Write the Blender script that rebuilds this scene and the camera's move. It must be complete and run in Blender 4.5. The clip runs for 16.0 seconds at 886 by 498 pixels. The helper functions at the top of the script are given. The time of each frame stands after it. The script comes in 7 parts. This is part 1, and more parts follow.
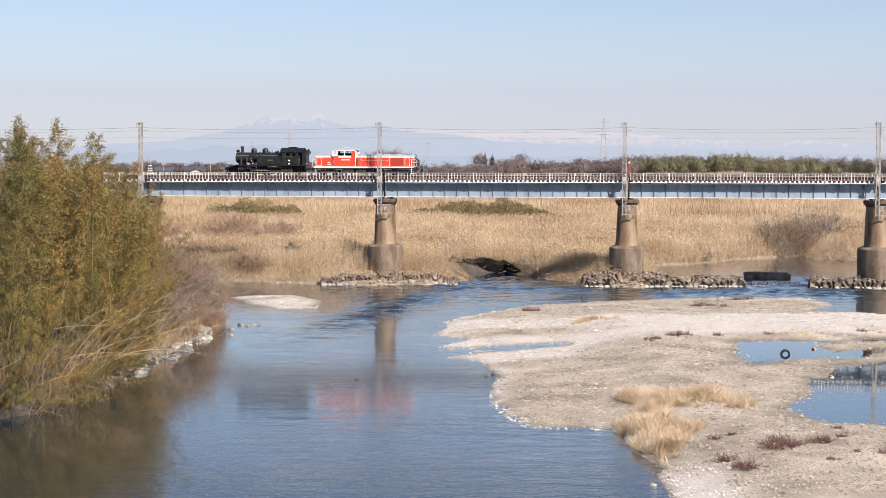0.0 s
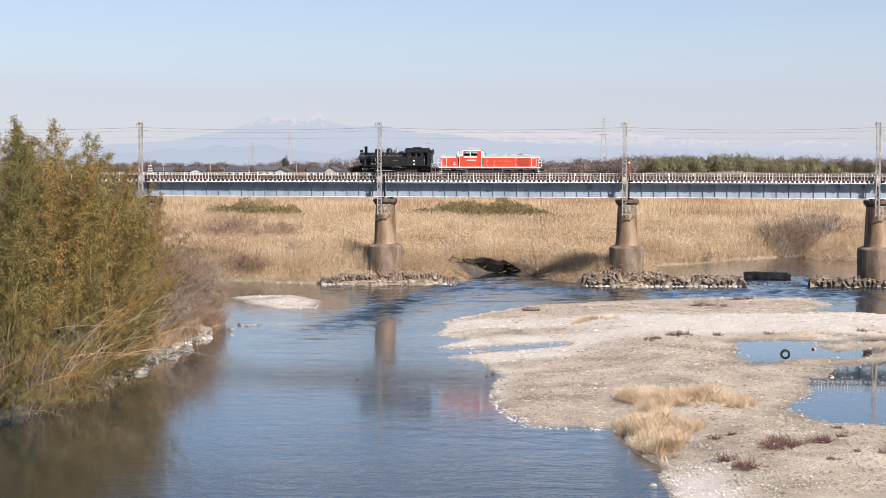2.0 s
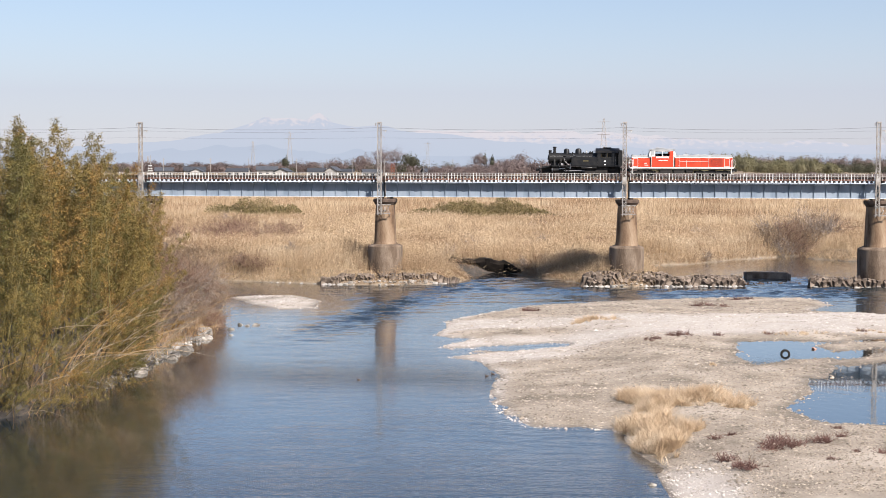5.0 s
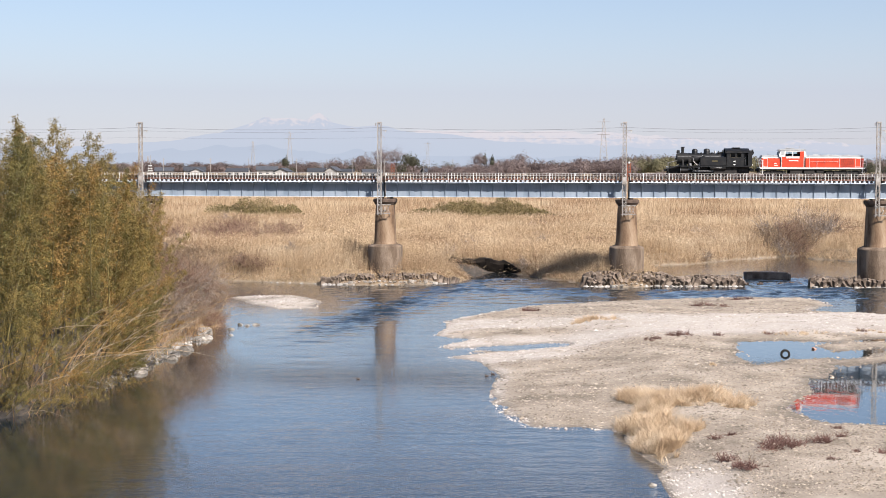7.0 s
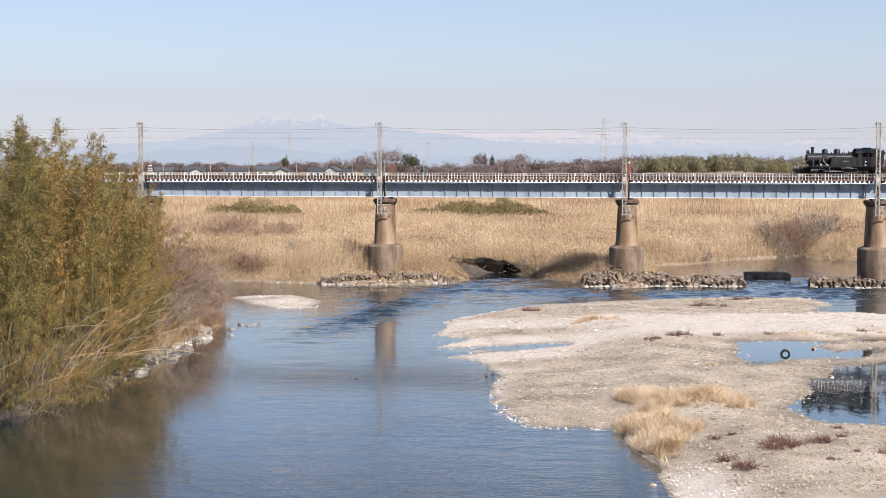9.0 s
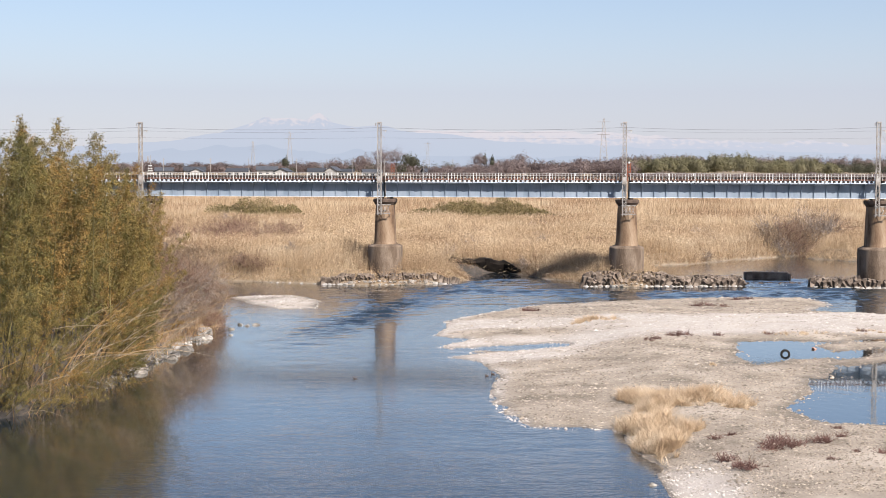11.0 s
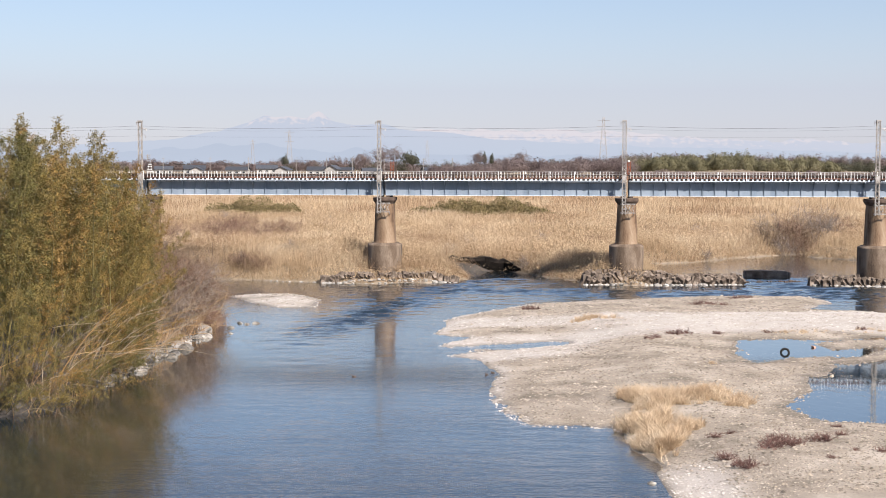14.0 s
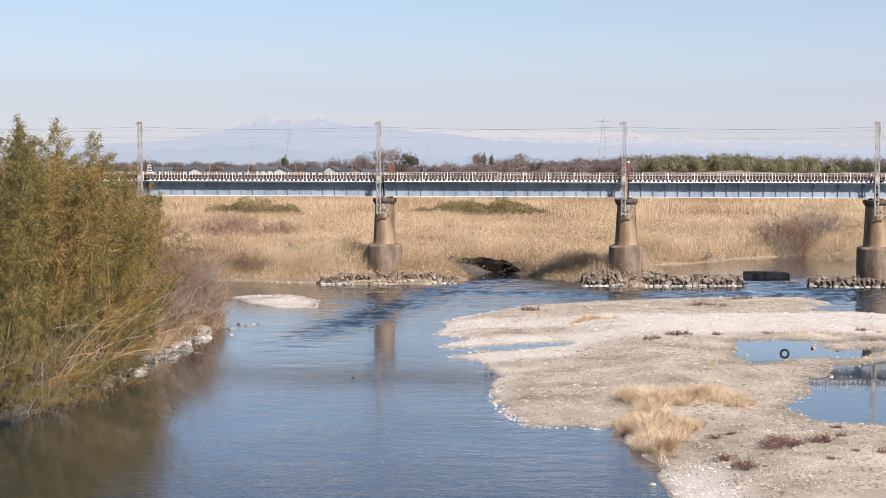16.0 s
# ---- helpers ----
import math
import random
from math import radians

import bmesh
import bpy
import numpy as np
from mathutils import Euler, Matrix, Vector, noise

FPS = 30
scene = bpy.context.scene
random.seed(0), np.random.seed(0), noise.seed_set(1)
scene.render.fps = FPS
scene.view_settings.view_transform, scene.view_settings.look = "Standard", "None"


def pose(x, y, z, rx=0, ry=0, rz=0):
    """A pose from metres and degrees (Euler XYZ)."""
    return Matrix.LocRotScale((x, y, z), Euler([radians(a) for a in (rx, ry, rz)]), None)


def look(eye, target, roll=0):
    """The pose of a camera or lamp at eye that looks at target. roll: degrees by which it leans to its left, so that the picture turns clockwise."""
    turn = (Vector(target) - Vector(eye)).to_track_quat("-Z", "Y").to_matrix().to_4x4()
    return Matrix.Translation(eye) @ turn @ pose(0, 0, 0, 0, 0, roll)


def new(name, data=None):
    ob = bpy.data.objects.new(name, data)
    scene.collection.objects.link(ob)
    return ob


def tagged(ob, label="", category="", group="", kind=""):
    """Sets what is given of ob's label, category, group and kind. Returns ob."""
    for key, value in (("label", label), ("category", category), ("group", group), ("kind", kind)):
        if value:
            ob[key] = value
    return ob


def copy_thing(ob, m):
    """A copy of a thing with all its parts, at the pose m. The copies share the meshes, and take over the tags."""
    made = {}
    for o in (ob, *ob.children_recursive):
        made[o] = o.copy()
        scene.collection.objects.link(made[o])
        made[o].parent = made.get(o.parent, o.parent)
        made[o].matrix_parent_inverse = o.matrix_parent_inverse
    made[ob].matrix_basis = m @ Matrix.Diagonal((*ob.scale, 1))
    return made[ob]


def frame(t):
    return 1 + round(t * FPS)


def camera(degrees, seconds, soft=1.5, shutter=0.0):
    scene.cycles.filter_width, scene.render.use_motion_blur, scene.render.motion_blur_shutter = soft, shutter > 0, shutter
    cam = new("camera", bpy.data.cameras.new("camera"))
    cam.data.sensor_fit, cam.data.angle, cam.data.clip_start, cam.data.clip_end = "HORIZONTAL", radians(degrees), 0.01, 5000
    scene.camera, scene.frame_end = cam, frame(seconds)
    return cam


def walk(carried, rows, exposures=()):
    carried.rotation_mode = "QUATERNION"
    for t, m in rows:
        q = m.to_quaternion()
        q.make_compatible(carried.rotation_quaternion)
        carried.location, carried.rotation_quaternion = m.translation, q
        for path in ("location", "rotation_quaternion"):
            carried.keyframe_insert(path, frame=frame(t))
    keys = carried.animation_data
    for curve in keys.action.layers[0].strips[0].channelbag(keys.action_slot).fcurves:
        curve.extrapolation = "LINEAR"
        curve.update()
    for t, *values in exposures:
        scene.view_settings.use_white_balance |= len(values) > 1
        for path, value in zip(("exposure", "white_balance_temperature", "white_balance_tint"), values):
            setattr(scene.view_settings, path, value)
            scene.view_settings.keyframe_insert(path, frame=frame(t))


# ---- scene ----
# ---- camera ----
cam = camera(34.0, 16.0, soft=0.65)
EYE = (0.0, 0.0, 16.0)
PITCH, LEAN = 90 - 3.19, 0.13


def aim(dx, dy):
    """The camera turned by small angles (degrees) to the right and up."""
    return pose(*EYE, 0, 0, -dx) @ pose(0, 0, 0, PITCH + dy) @ pose(0, 0, 0, 0, 0, LEAN)


walk(cam, [(0, aim(0, 0)), (12.5, aim(0, 0)), (13.0, aim(0.008, -0.022)), (13.5, aim(0.035, -0.014)),
           (14.0, aim(0.012, -0.060)), (14.5, aim(0.026, -0.022)), (15.0, aim(0.026, -0.008)),
           (15.5, aim(0.018, -0.022)), (16.0, aim(0.026, -0.020))],
     exposures=[(0, 1.05, 6380, 13), (16.0, 1.05, 6380, 13)])

# ---- world and sun ----
SUN_ELEV, SUN_SIDE = 41.0, 36.0      # degrees above the horizon; degrees to the right of straight behind the camera
world = bpy.data.worlds.new("sky")
scene.world = world
world.use_nodes = True
wn = world.node_tree
sky = wn.nodes.new("ShaderNodeTexSky")
sky.sky_type, sky.sun_disc = "NISHITA", False
sky.sun_elevation, sky.sun_rotation = radians(SUN_ELEV), radians(180 - SUN_SIDE)
sky.air_density, sky.dust_density, sky.ozone_density = 1.0, 0.35, 3.0
hazy = wn.nodes.new("ShaderNodeHueSaturation")      # a thin winter haze over the whole sky
hazy.inputs["Saturation"].default_value, hazy.inputs["Value"].default_value = 1.1, 1.4
wn.links.new(sky.outputs[0], hazy.inputs["Color"])
veil = wn.nodes.new("ShaderNodeMix")
veil.data_type = "RGBA"
veil.inputs["B"].default_value = (6.2, 6.25, 7.4, 1)
split = wn.nodes.new("ShaderNodeSeparateColor")      # the haze is thick where the sky is pale, thin where it is blue
ratio = wn.nodes.new("ShaderNodeMath")
ratio.operation = "DIVIDE"
thick = wn.nodes.new("ShaderNodeMapRange")
thick.inputs["From Min"].default_value, thick.inputs["From Max"].default_value = 0.15, 0.85
thick.inputs["To Min"].default_value, thick.inputs["To Max"].default_value = 0.0, 0.75
wn.links.new(sky.outputs[0], split.inputs[0])
wn.links.new(split.outputs[0], ratio.inputs[0])
wn.links.new(split.outputs[2], ratio.inputs[1])
wn.links.new(ratio.outputs[0], thick.inputs[0])
wn.links.new(thick.outputs[0], veil.inputs["Factor"])
wn.links.new(hazy.outputs[0], veil.inputs["A"])
wn.links.new(veil.outputs["Result"], wn.nodes["Background"].inputs[0])
wn.nodes["Background"].inputs[1].default_value = 0.0458
sun = new("sun", bpy.data.lights.new("sun", "SUN"))
sun.data.energy, sun.data.angle, sun.data.color = 5.0, radians(0.53), (1.0, 0.93, 0.84)
se, ss = radians(SUN_ELEV), radians(SUN_SIDE)
sun.matrix_world = look((0, 0, 60), (-60 * math.cos(se) * math.sin(ss), 60 * math.cos(se) * math.cos(ss), 60 - 60 * math.sin(se)))

rng = np.random.default_rng(7)


# ---- materials ----
def mat(name, cols, scale=4.0, rough=0.8, bump=0.2, metal=0.0, fine=9.0, rnd=0.0, per="object", spec=0.4, stretch=(1, 1, 1), size=0.02, coords="Object", colour_scale=0.66):
    """A surface of two to four colours mixed by a coarse and a fine noise, with relief; rnd varies brightness per
    object or island, one factor multiplies all the named colours."""
    m = bpy.data.materials.new(name)
    m.use_nodes = True
    t = m.node_tree
    b = t.nodes["Principled BSDF"]
    tc = t.nodes.new("ShaderNodeTexCoord")
    mp = t.nodes.new("ShaderNodeMapping")
    mp.inputs["Scale"].default_value = stretch
    t.links.new(tc.outputs[coords], mp.inputs[0])
    n1, n2 = t.nodes.new("ShaderNodeTexNoise"), t.nodes.new("ShaderNodeTexNoise")
    n1.inputs["Scale"].default_value, n2.inputs["Scale"].default_value = scale, scale * fine
    n1.inputs["Detail"].default_value, n2.inputs["Detail"].default_value = 5, 3
    for n in (n1, n2):
        t.links.new(mp.outputs[0], n.inputs["Vector"])
    mixf = t.nodes.new("ShaderNodeMath")
    mixf.operation = "MULTIPLY_ADD"
    t.links.new(n2.outputs[0], mixf.inputs[0])
    mixf.inputs[1].default_value = 0.45
    add = t.nodes.new("ShaderNodeMath")
    add.operation = "MULTIPLY_ADD"
    t.links.new(n1.outputs[0], add.inputs[0])
    add.inputs[1].default_value, add.inputs[2].default_value = 1.6, -0.52
    t.links.new(add.outputs[0], mixf.inputs[2])
    ramp = t.nodes.new("ShaderNodeValToRGB")
    e = ramp.color_ramp.elements
    while len(e) < len(cols):
        e.new(0.5)
    for i, c in enumerate(cols):
        e[i].position = 0.22 + 0.56 * i / max(1, len(cols) - 1)
        e[i].color = (c[0] * colour_scale, c[1] * colour_scale, c[2] * colour_scale, 1)
    t.links.new(mixf.outputs[0], ramp.inputs[0])
    colour = ramp.outputs[0]
    if rnd:
        src = t.nodes.new("ShaderNodeObjectInfo") if per == "object" else t.nodes.new("ShaderNodeNewGeometry")
        r = src.outputs["Random" if per == "object" else "Random Per Island"]
        mr = t.nodes.new("ShaderNodeMapRange")
        mr.inputs["To Min"].default_value, mr.inputs["To Max"].default_value = 1 - rnd, 1 + rnd
        t.links.new(r, mr.inputs[0])
        hs = t.nodes.new("ShaderNodeHueSaturation")
        t.links.new(mr.outputs[0], hs.inputs["Value"])
        t.links.new(colour, hs.inputs["Color"])
        colour = hs.outputs[0]
    t.links.new(colour, b.inputs["Base Color"])
    b.inputs["Roughness"].default_value, b.inputs["Metallic"].default_value = rough, metal
    b.inputs["Specular IOR Level"].default_value = spec
    if bump:
        bp = t.nodes.new("ShaderNodeBump")
        bp.inputs["Strength"].default_value, bp.inputs["Distance"].default_value = bump, size
        t.links.new(n2.outputs[0], bp.inputs["Height"])
        t.links.new(bp.outputs[0], b.inputs["Normal"])
    return m


def leafy(name, cols, rnd=0.3, through_light=0.25, scale=0.5):
    """Thin leaves or blades that let some light through, each one its own shade."""
    m = mat(name, cols, scale=scale, rough=0.6, bump=0, rnd=rnd, per="island", spec=0.25)
    t = m.node_tree
    b = t.nodes["Principled BSDF"]
    tr = t.nodes.new("ShaderNodeBsdfTranslucent")
    t.links.new(b.inputs["Base Color"].links[0].from_socket, tr.inputs[0])
    mx = t.nodes.new("ShaderNodeMixShader")
    mx.inputs[0].default_value = through_light
    t.links.new(b.outputs[0], mx.inputs[1])
    t.links.new(tr.outputs[0], mx.inputs[2])
    t.links.new(mx.outputs[0], t.nodes["Material Output"].inputs[0])
    return m


M_BLUE = mat("girder_paint", [(0.30, 0.38, 0.47), (0.42, 0.50, 0.59), (0.48, 0.56, 0.65)], 0.5, 0.45, 0.05, stretch=(1, 1, 0.25), colour_scale=0.48)
M_PALE = mat("pale_paint", [(0.42, 0.50, 0.58), (0.62, 0.69, 0.76), (0.68, 0.74, 0.80)], 0.7, 0.45, 0.05, stretch=(1, 1, 0.3), colour_scale=0.85)
M_WHITE = mat("white_paint", [(0.55, 0.52, 0.48), (0.76, 0.76, 0.74), (0.80, 0.80, 0.78)], 1.5, 0.5, 0.05, colour_scale=0.75)
M_GALV = mat("galvanised_steel", [(0.24, 0.205, 0.175), (0.44, 0.405, 0.365), (0.56, 0.53, 0.50)], 2.0, 0.55, 0.05, metal=0.25)
M_RUST = mat("rusty_steel", [(0.09, 0.042, 0.03), (0.20, 0.095, 0.068), (0.30, 0.155, 0.115)], 1.5, 0.85, 0.2)
M_RAIL = mat("rail_steel", [(0.07, 0.05, 0.04), (0.16, 0.12, 0.1)], 3.0, 0.5, 0.1, metal=0.6)
M_TIE = mat("creosoted_timber", [(0.02, 0.017, 0.015), (0.06, 0.048, 0.04)], 3.0, 0.9, 0.3, rnd=0.25)
M_CONC = mat("stained_concrete", [(0.09, 0.052, 0.03), (0.22, 0.138, 0.082), (0.31, 0.21, 0.132), (0.40, 0.295, 0.20)], 0.45, 0.9, 0.3, stretch=(1.6, 1.6, 0.35), fine=14)
M_CONC2 = mat("footing_concrete", [(0.07, 0.045, 0.03), (0.17, 0.12, 0.082), (0.28, 0.215, 0.16)], 0.5, 0.92, 0.35, stretch=(1.6, 1.6, 0.5), fine=14)
M_CAP = mat("dark_stained_concrete", [(0.04, 0.03, 0.025), (0.11, 0.075, 0.055), (0.17, 0.12, 0.09)], 0.8, 0.9, 0.3)
M_BLOCK = mat("weathered_blocks", [(0.08, 0.056, 0.042), (0.195, 0.15, 0.115), (0.32, 0.26, 0.21)], 0.8, 0.92, 0.4, rnd=0.2)
M_BLEACH = mat("bleached_concrete", [(0.24, 0.22, 0.19), (0.44, 0.41, 0.37), (0.60, 0.57, 0.53)], 0.9, 0.9, 0.3, rnd=0.15)
M_ROCK = mat("bank_rock", [(0.10, 0.083, 0.07), (0.31, 0.28, 0.24), (0.50, 0.465, 0.41)], 0.9, 0.9, 0.5, rnd=0.25)
M_SLAB = mat("broken_stone", [(0.13, 0.115, 0.095), (0.31, 0.28, 0.245), (0.46, 0.425, 0.385)], 1.4, 0.9, 0.5, rnd=0.2)
M_WIRE = mat("wire", [(0.13, 0.13, 0.14), (0.2, 0.2, 0.21)], 1.0, 0.6, 0)


# ---- small builders ----
def mesh_from(name, verts, faces, material=None, smooth=False):
    me = bpy.data.meshes.new(name)
    me.from_pydata(verts, [], faces)
    if material:
        me.materials.append(material)
    if smooth:
        me.shade_smooth()
    me.update()
    return me


def bulk(name, verts, n, material, smooth=False):
    """A mesh of many separate faces of n corners each; verts is an array of shape (faces * n, 3)."""
    me = bpy.data.meshes.new(name)
    k = len(verts) // n
    me.vertices.add(len(verts))
    me.vertices.foreach_set("co", np.ascontiguousarray(verts, np.float32).ravel())
    me.loops.add(len(verts))
    me.loops.foreach_set("vertex_index", np.arange(len(verts), dtype=np.int32))
    me.polygons.add(k)
    me.polygons.foreach_set("loop_start", np.arange(0, k * n, n, dtype=np.int32))
    me.materials.append(material)
    me.update(calc_edges=True)
    return me


def part(name, bm, material, parent, label="", smooth=False, at=None):
    """Links a bmesh or a mesh as one object under a thing or part."""
    if isinstance(bm, bmesh.types.BMesh):
        me = bpy.data.meshes.new(name)
        bmesh.ops.recalc_face_normals(bm, faces=bm.faces)
        bm.to_mesh(me)
        bm.free()
        me.materials.append(material)
        if smooth:
            me.shade_smooth()
    else:
        me = bm
    ob = new(name, me)
    ob.parent = parent
    if at is not None:
        ob.matrix_basis = at
    return tagged(ob, label) if label else ob


def thing(name, m, label, category, group="", kind=""):
    e = new(name)
    e.matrix_basis = m
    return tagged(e, label, category, group, kind)


def box(bm, x0, x1, y0, y1, z0, z1, bevel=0.0):
    v = [bm.verts.new((x, y, z)) for z in (z0, z1) for x, y in ((x0, y0), (x1, y0), (x1, y1), (x0, y1))]
    fs = [bm.faces.new([v[i] for i in f]) for f in ((3, 2, 1, 0), (4, 5, 6, 7), (0, 1, 5, 4), (1, 2, 6, 5), (2, 3, 7, 6), (3, 0, 4, 7))]
    if bevel:
        bmesh.ops.bevel(bm, geom=list({e for f in fs for e in f.edges}), offset=bevel, segments=1, affect="EDGES")
    return bm


def B(*a, bevel=0.0):
    return box(bmesh.new(), *a, bevel=bevel)


def rod(bm, a, b, r, n=6, r2=None):
    a, b = Vector(a), Vector(b)
    q = (b - a).to_track_quat("Z", "Y")
    r2 = r if r2 is None else r2
    lo = [bm.verts.new(a + q @ Vector((r * math.cos(k * math.tau / n), r * math.sin(k * math.tau / n), 0))) for k in range(n)]
    hi = [bm.verts.new(b + q @ Vector((r2 * math.cos(k * math.tau / n), r2 * math.sin(k * math.tau / n), 0))) for k in range(n)]
    for k in range(n):
        bm.faces.new((lo[k], lo[(k + 1) % n], hi[(k + 1) % n], hi[k]))
    bm.faces.new(lo[::-1])
    bm.faces.new(hi)
    return bm


def R(a, b, r, n=6, r2=None):
    return rod(bmesh.new(), a, b, r, n, r2)


def prism(bm, outline, y0, y1):
    """An outline of (x, z) pushed from y0 to y1."""
    a = [bm.verts.new((x, y0, z)) for x, z in outline]
    b = [bm.verts.new((x, y1, z)) for x, z in outline]
    n = len(a)
    bm.faces.new(a)
    bm.faces.new(b[::-1])
    for i in range(n):
        bm.faces.new((a[i], b[i], b[(i + 1) % n], a[(i + 1) % n]))
    return bm


def lathe(bm, prof, n=20, m=Matrix()):
    """A profile of (radius, height) turned round the z axis."""
    rings = [[bm.verts.new(m @ Vector((r * math.cos(k * math.tau / n), r * math.sin(k * math.tau / n), z))) for k in range(n)] for r, z in prof]
    for a, b in zip(rings, rings[1:]):
        for k in range(n):
            bm.faces.new((a[k], a[(k + 1) % n], b[(k + 1) % n], b[k]))
    bm.faces.new(rings[0][::-1])
    bm.faces.new(rings[-1])
    return bm


# ---- noise and plan ----
_tab = np.random.default_rng(3).random((256, 256))


def vnoise(x, y):
    xi, yi = np.floor(x).astype(int), np.floor(y).astype(int)
    fx, fy = x - xi, y - yi
    fx, fy = fx * fx * (3 - 2 * fx), fy * fy * (3 - 2 * fy)
    g = lambda a, b: _tab[a % 256, b % 256]
    return (g(xi, yi) * (1 - fx) + g(xi + 1, yi) * fx) * (1 - fy) + (g(xi, yi + 1) * (1 - fx) + g(xi + 1, yi + 1) * fx) * fy - 0.5


def fbm(x, y, s, octaves=4):
    out, a = 0, 1.0
    for _ in range(octaves):
        out = out + a * vnoise(x / s + 17.3, y / s + 5.1)
        s, a = s * 0.5, a * 0.5
    return out


def inside(poly, x, y):
    """Signed distance to the outline, positive inside."""
    p = np.array(poly, float)
    d = np.full(x.shape, 1e9)
    s = np.zeros(x.shape, bool)
    for (ax, ay), (bx, by) in zip(p, np.roll(p, -1, 0)):
        ex, ey = bx - ax, by - ay
        t = np.clip(((x - ax) * ex + (y - ay) * ey) / (ex * ex + ey * ey), 0, 1)
        d = np.minimum(d, np.hypot(x - ax - t * ex, y - ay - t * ey))
        if ay != by:
            s ^= ((ay > y) != (by > y)) & (x < ex * (y - ay) / ey + ax)
    return np.where(s, d, -d)


BAR = [(46, 170.3), (45.6, 177.7), (38.4, 179.8), (27.5, 177.2), (18, 172.5), (9.6, 167.3), (4.1, 158.7), (0.1, 150.4), (1, 145.1),
       (-0.8, 138.1), (2.5, 135.4), (-0.2, 128.9), (2.8, 125.4), (0.4, 122), (3.1, 119.5), (4.5, 112.9), (3.7, 104.2), (3.3, 98.6), (4.1, 92.3),
       (5.1, 88.8), (7.5, 88.1), (10.1, 87.9), (11.1, 86.1), (11, 82.1), (11.4, 78.8), (12, 76.9), (11.4, 74.5), (11.3, 71.2),
       (11.3, 50), (90, 50), (120, 150), (67.4, 154.2), (48.3, 157.3), (43.3, 159), (41.3, 163.4)]
CHANNEL = [(1.0, 128), (11.2, 132.7), (13.7, 133.4), (11, 129.6), (5.8, 126.2), (1.5, 126)]
POOL = [(26.1, 128.7), (30.3, 129.6), (34.5, 128.0), (40.3, 131.1), (57.8, 131.9), (57.8, 87.1), (26.8, 86.7), (23.5, 87.1), (22.6, 89.0), (22.5, 92.9), (25.6, 99.3), (26.9, 107.5), (24.6, 112.7), (24.4, 118.2)]
SHOAL = [(21, 112.9), (25, 114), (28, 117), (32.5, 118.2), (30.6, 110.5), (28.5, 106.2), (25, 105)]
SPIT_2 = [(32.2, 125.9), (36, 129.4), (44, 129), (43, 124.5), (37.4, 123), (33, 121.6)]
SPIT = [(27.9, 114.5), (33.9, 117.3), (37.5, 122.0), (44.3, 122.9), (38.9, 116.5), (35.6, 115.6), (31.8, 112.6)]
ISLET = [(-26.2, 178.2), (-24.3, 180.6), (-18.7, 181.5), (-14.7, 173.9), (-14.4, 164.7), (-18.1, 162.7), (-22, 168.6)]
ISLET_2 = [(-40, 195.9), (-32.2, 194.2), (-28.7, 188), (-31, 182.8), (-38, 182)]
LEFT = [(-38.6, 203.8), (-33.4, 187.9), (-26.6, 165.1), (-22.8, 147.2), (-22, 138.7), (-23.2, 134.9), (-23.1, 125.7), (-23.8, 116.3),
        (-24.4, 106.5), (-24.6, 101.1), (-26.4, 92.9), (-29, 90.5), (-38, 86), (-600, 20), (-900, 203)]
FAR = [(-60, 205), (-35.6, 204.9), (-29, 204), (-23.2, 201.6), (-11.2, 197.6), (-1.9, 198.8), (4.1, 206), (3.4, 211), (1.0, 222), (9.6, 222),
       (12.8, 214.6), (14.8, 209.5), (18.6, 203), (20, 197.4), (26, 195.8), (31, 197.4), (31.5, 212), (32.3, 228.8), (34.3, 239.6), (42.3, 242.7), (51.4, 255), (59.9, 261.8), (68.9, 269), (65.3, 258.8),
       (70.2, 251.1), (82, 252), (120, 262), (900, 300), (6000, 300), (6000, 9000), (-6000, 9000), (-6000, 205)]


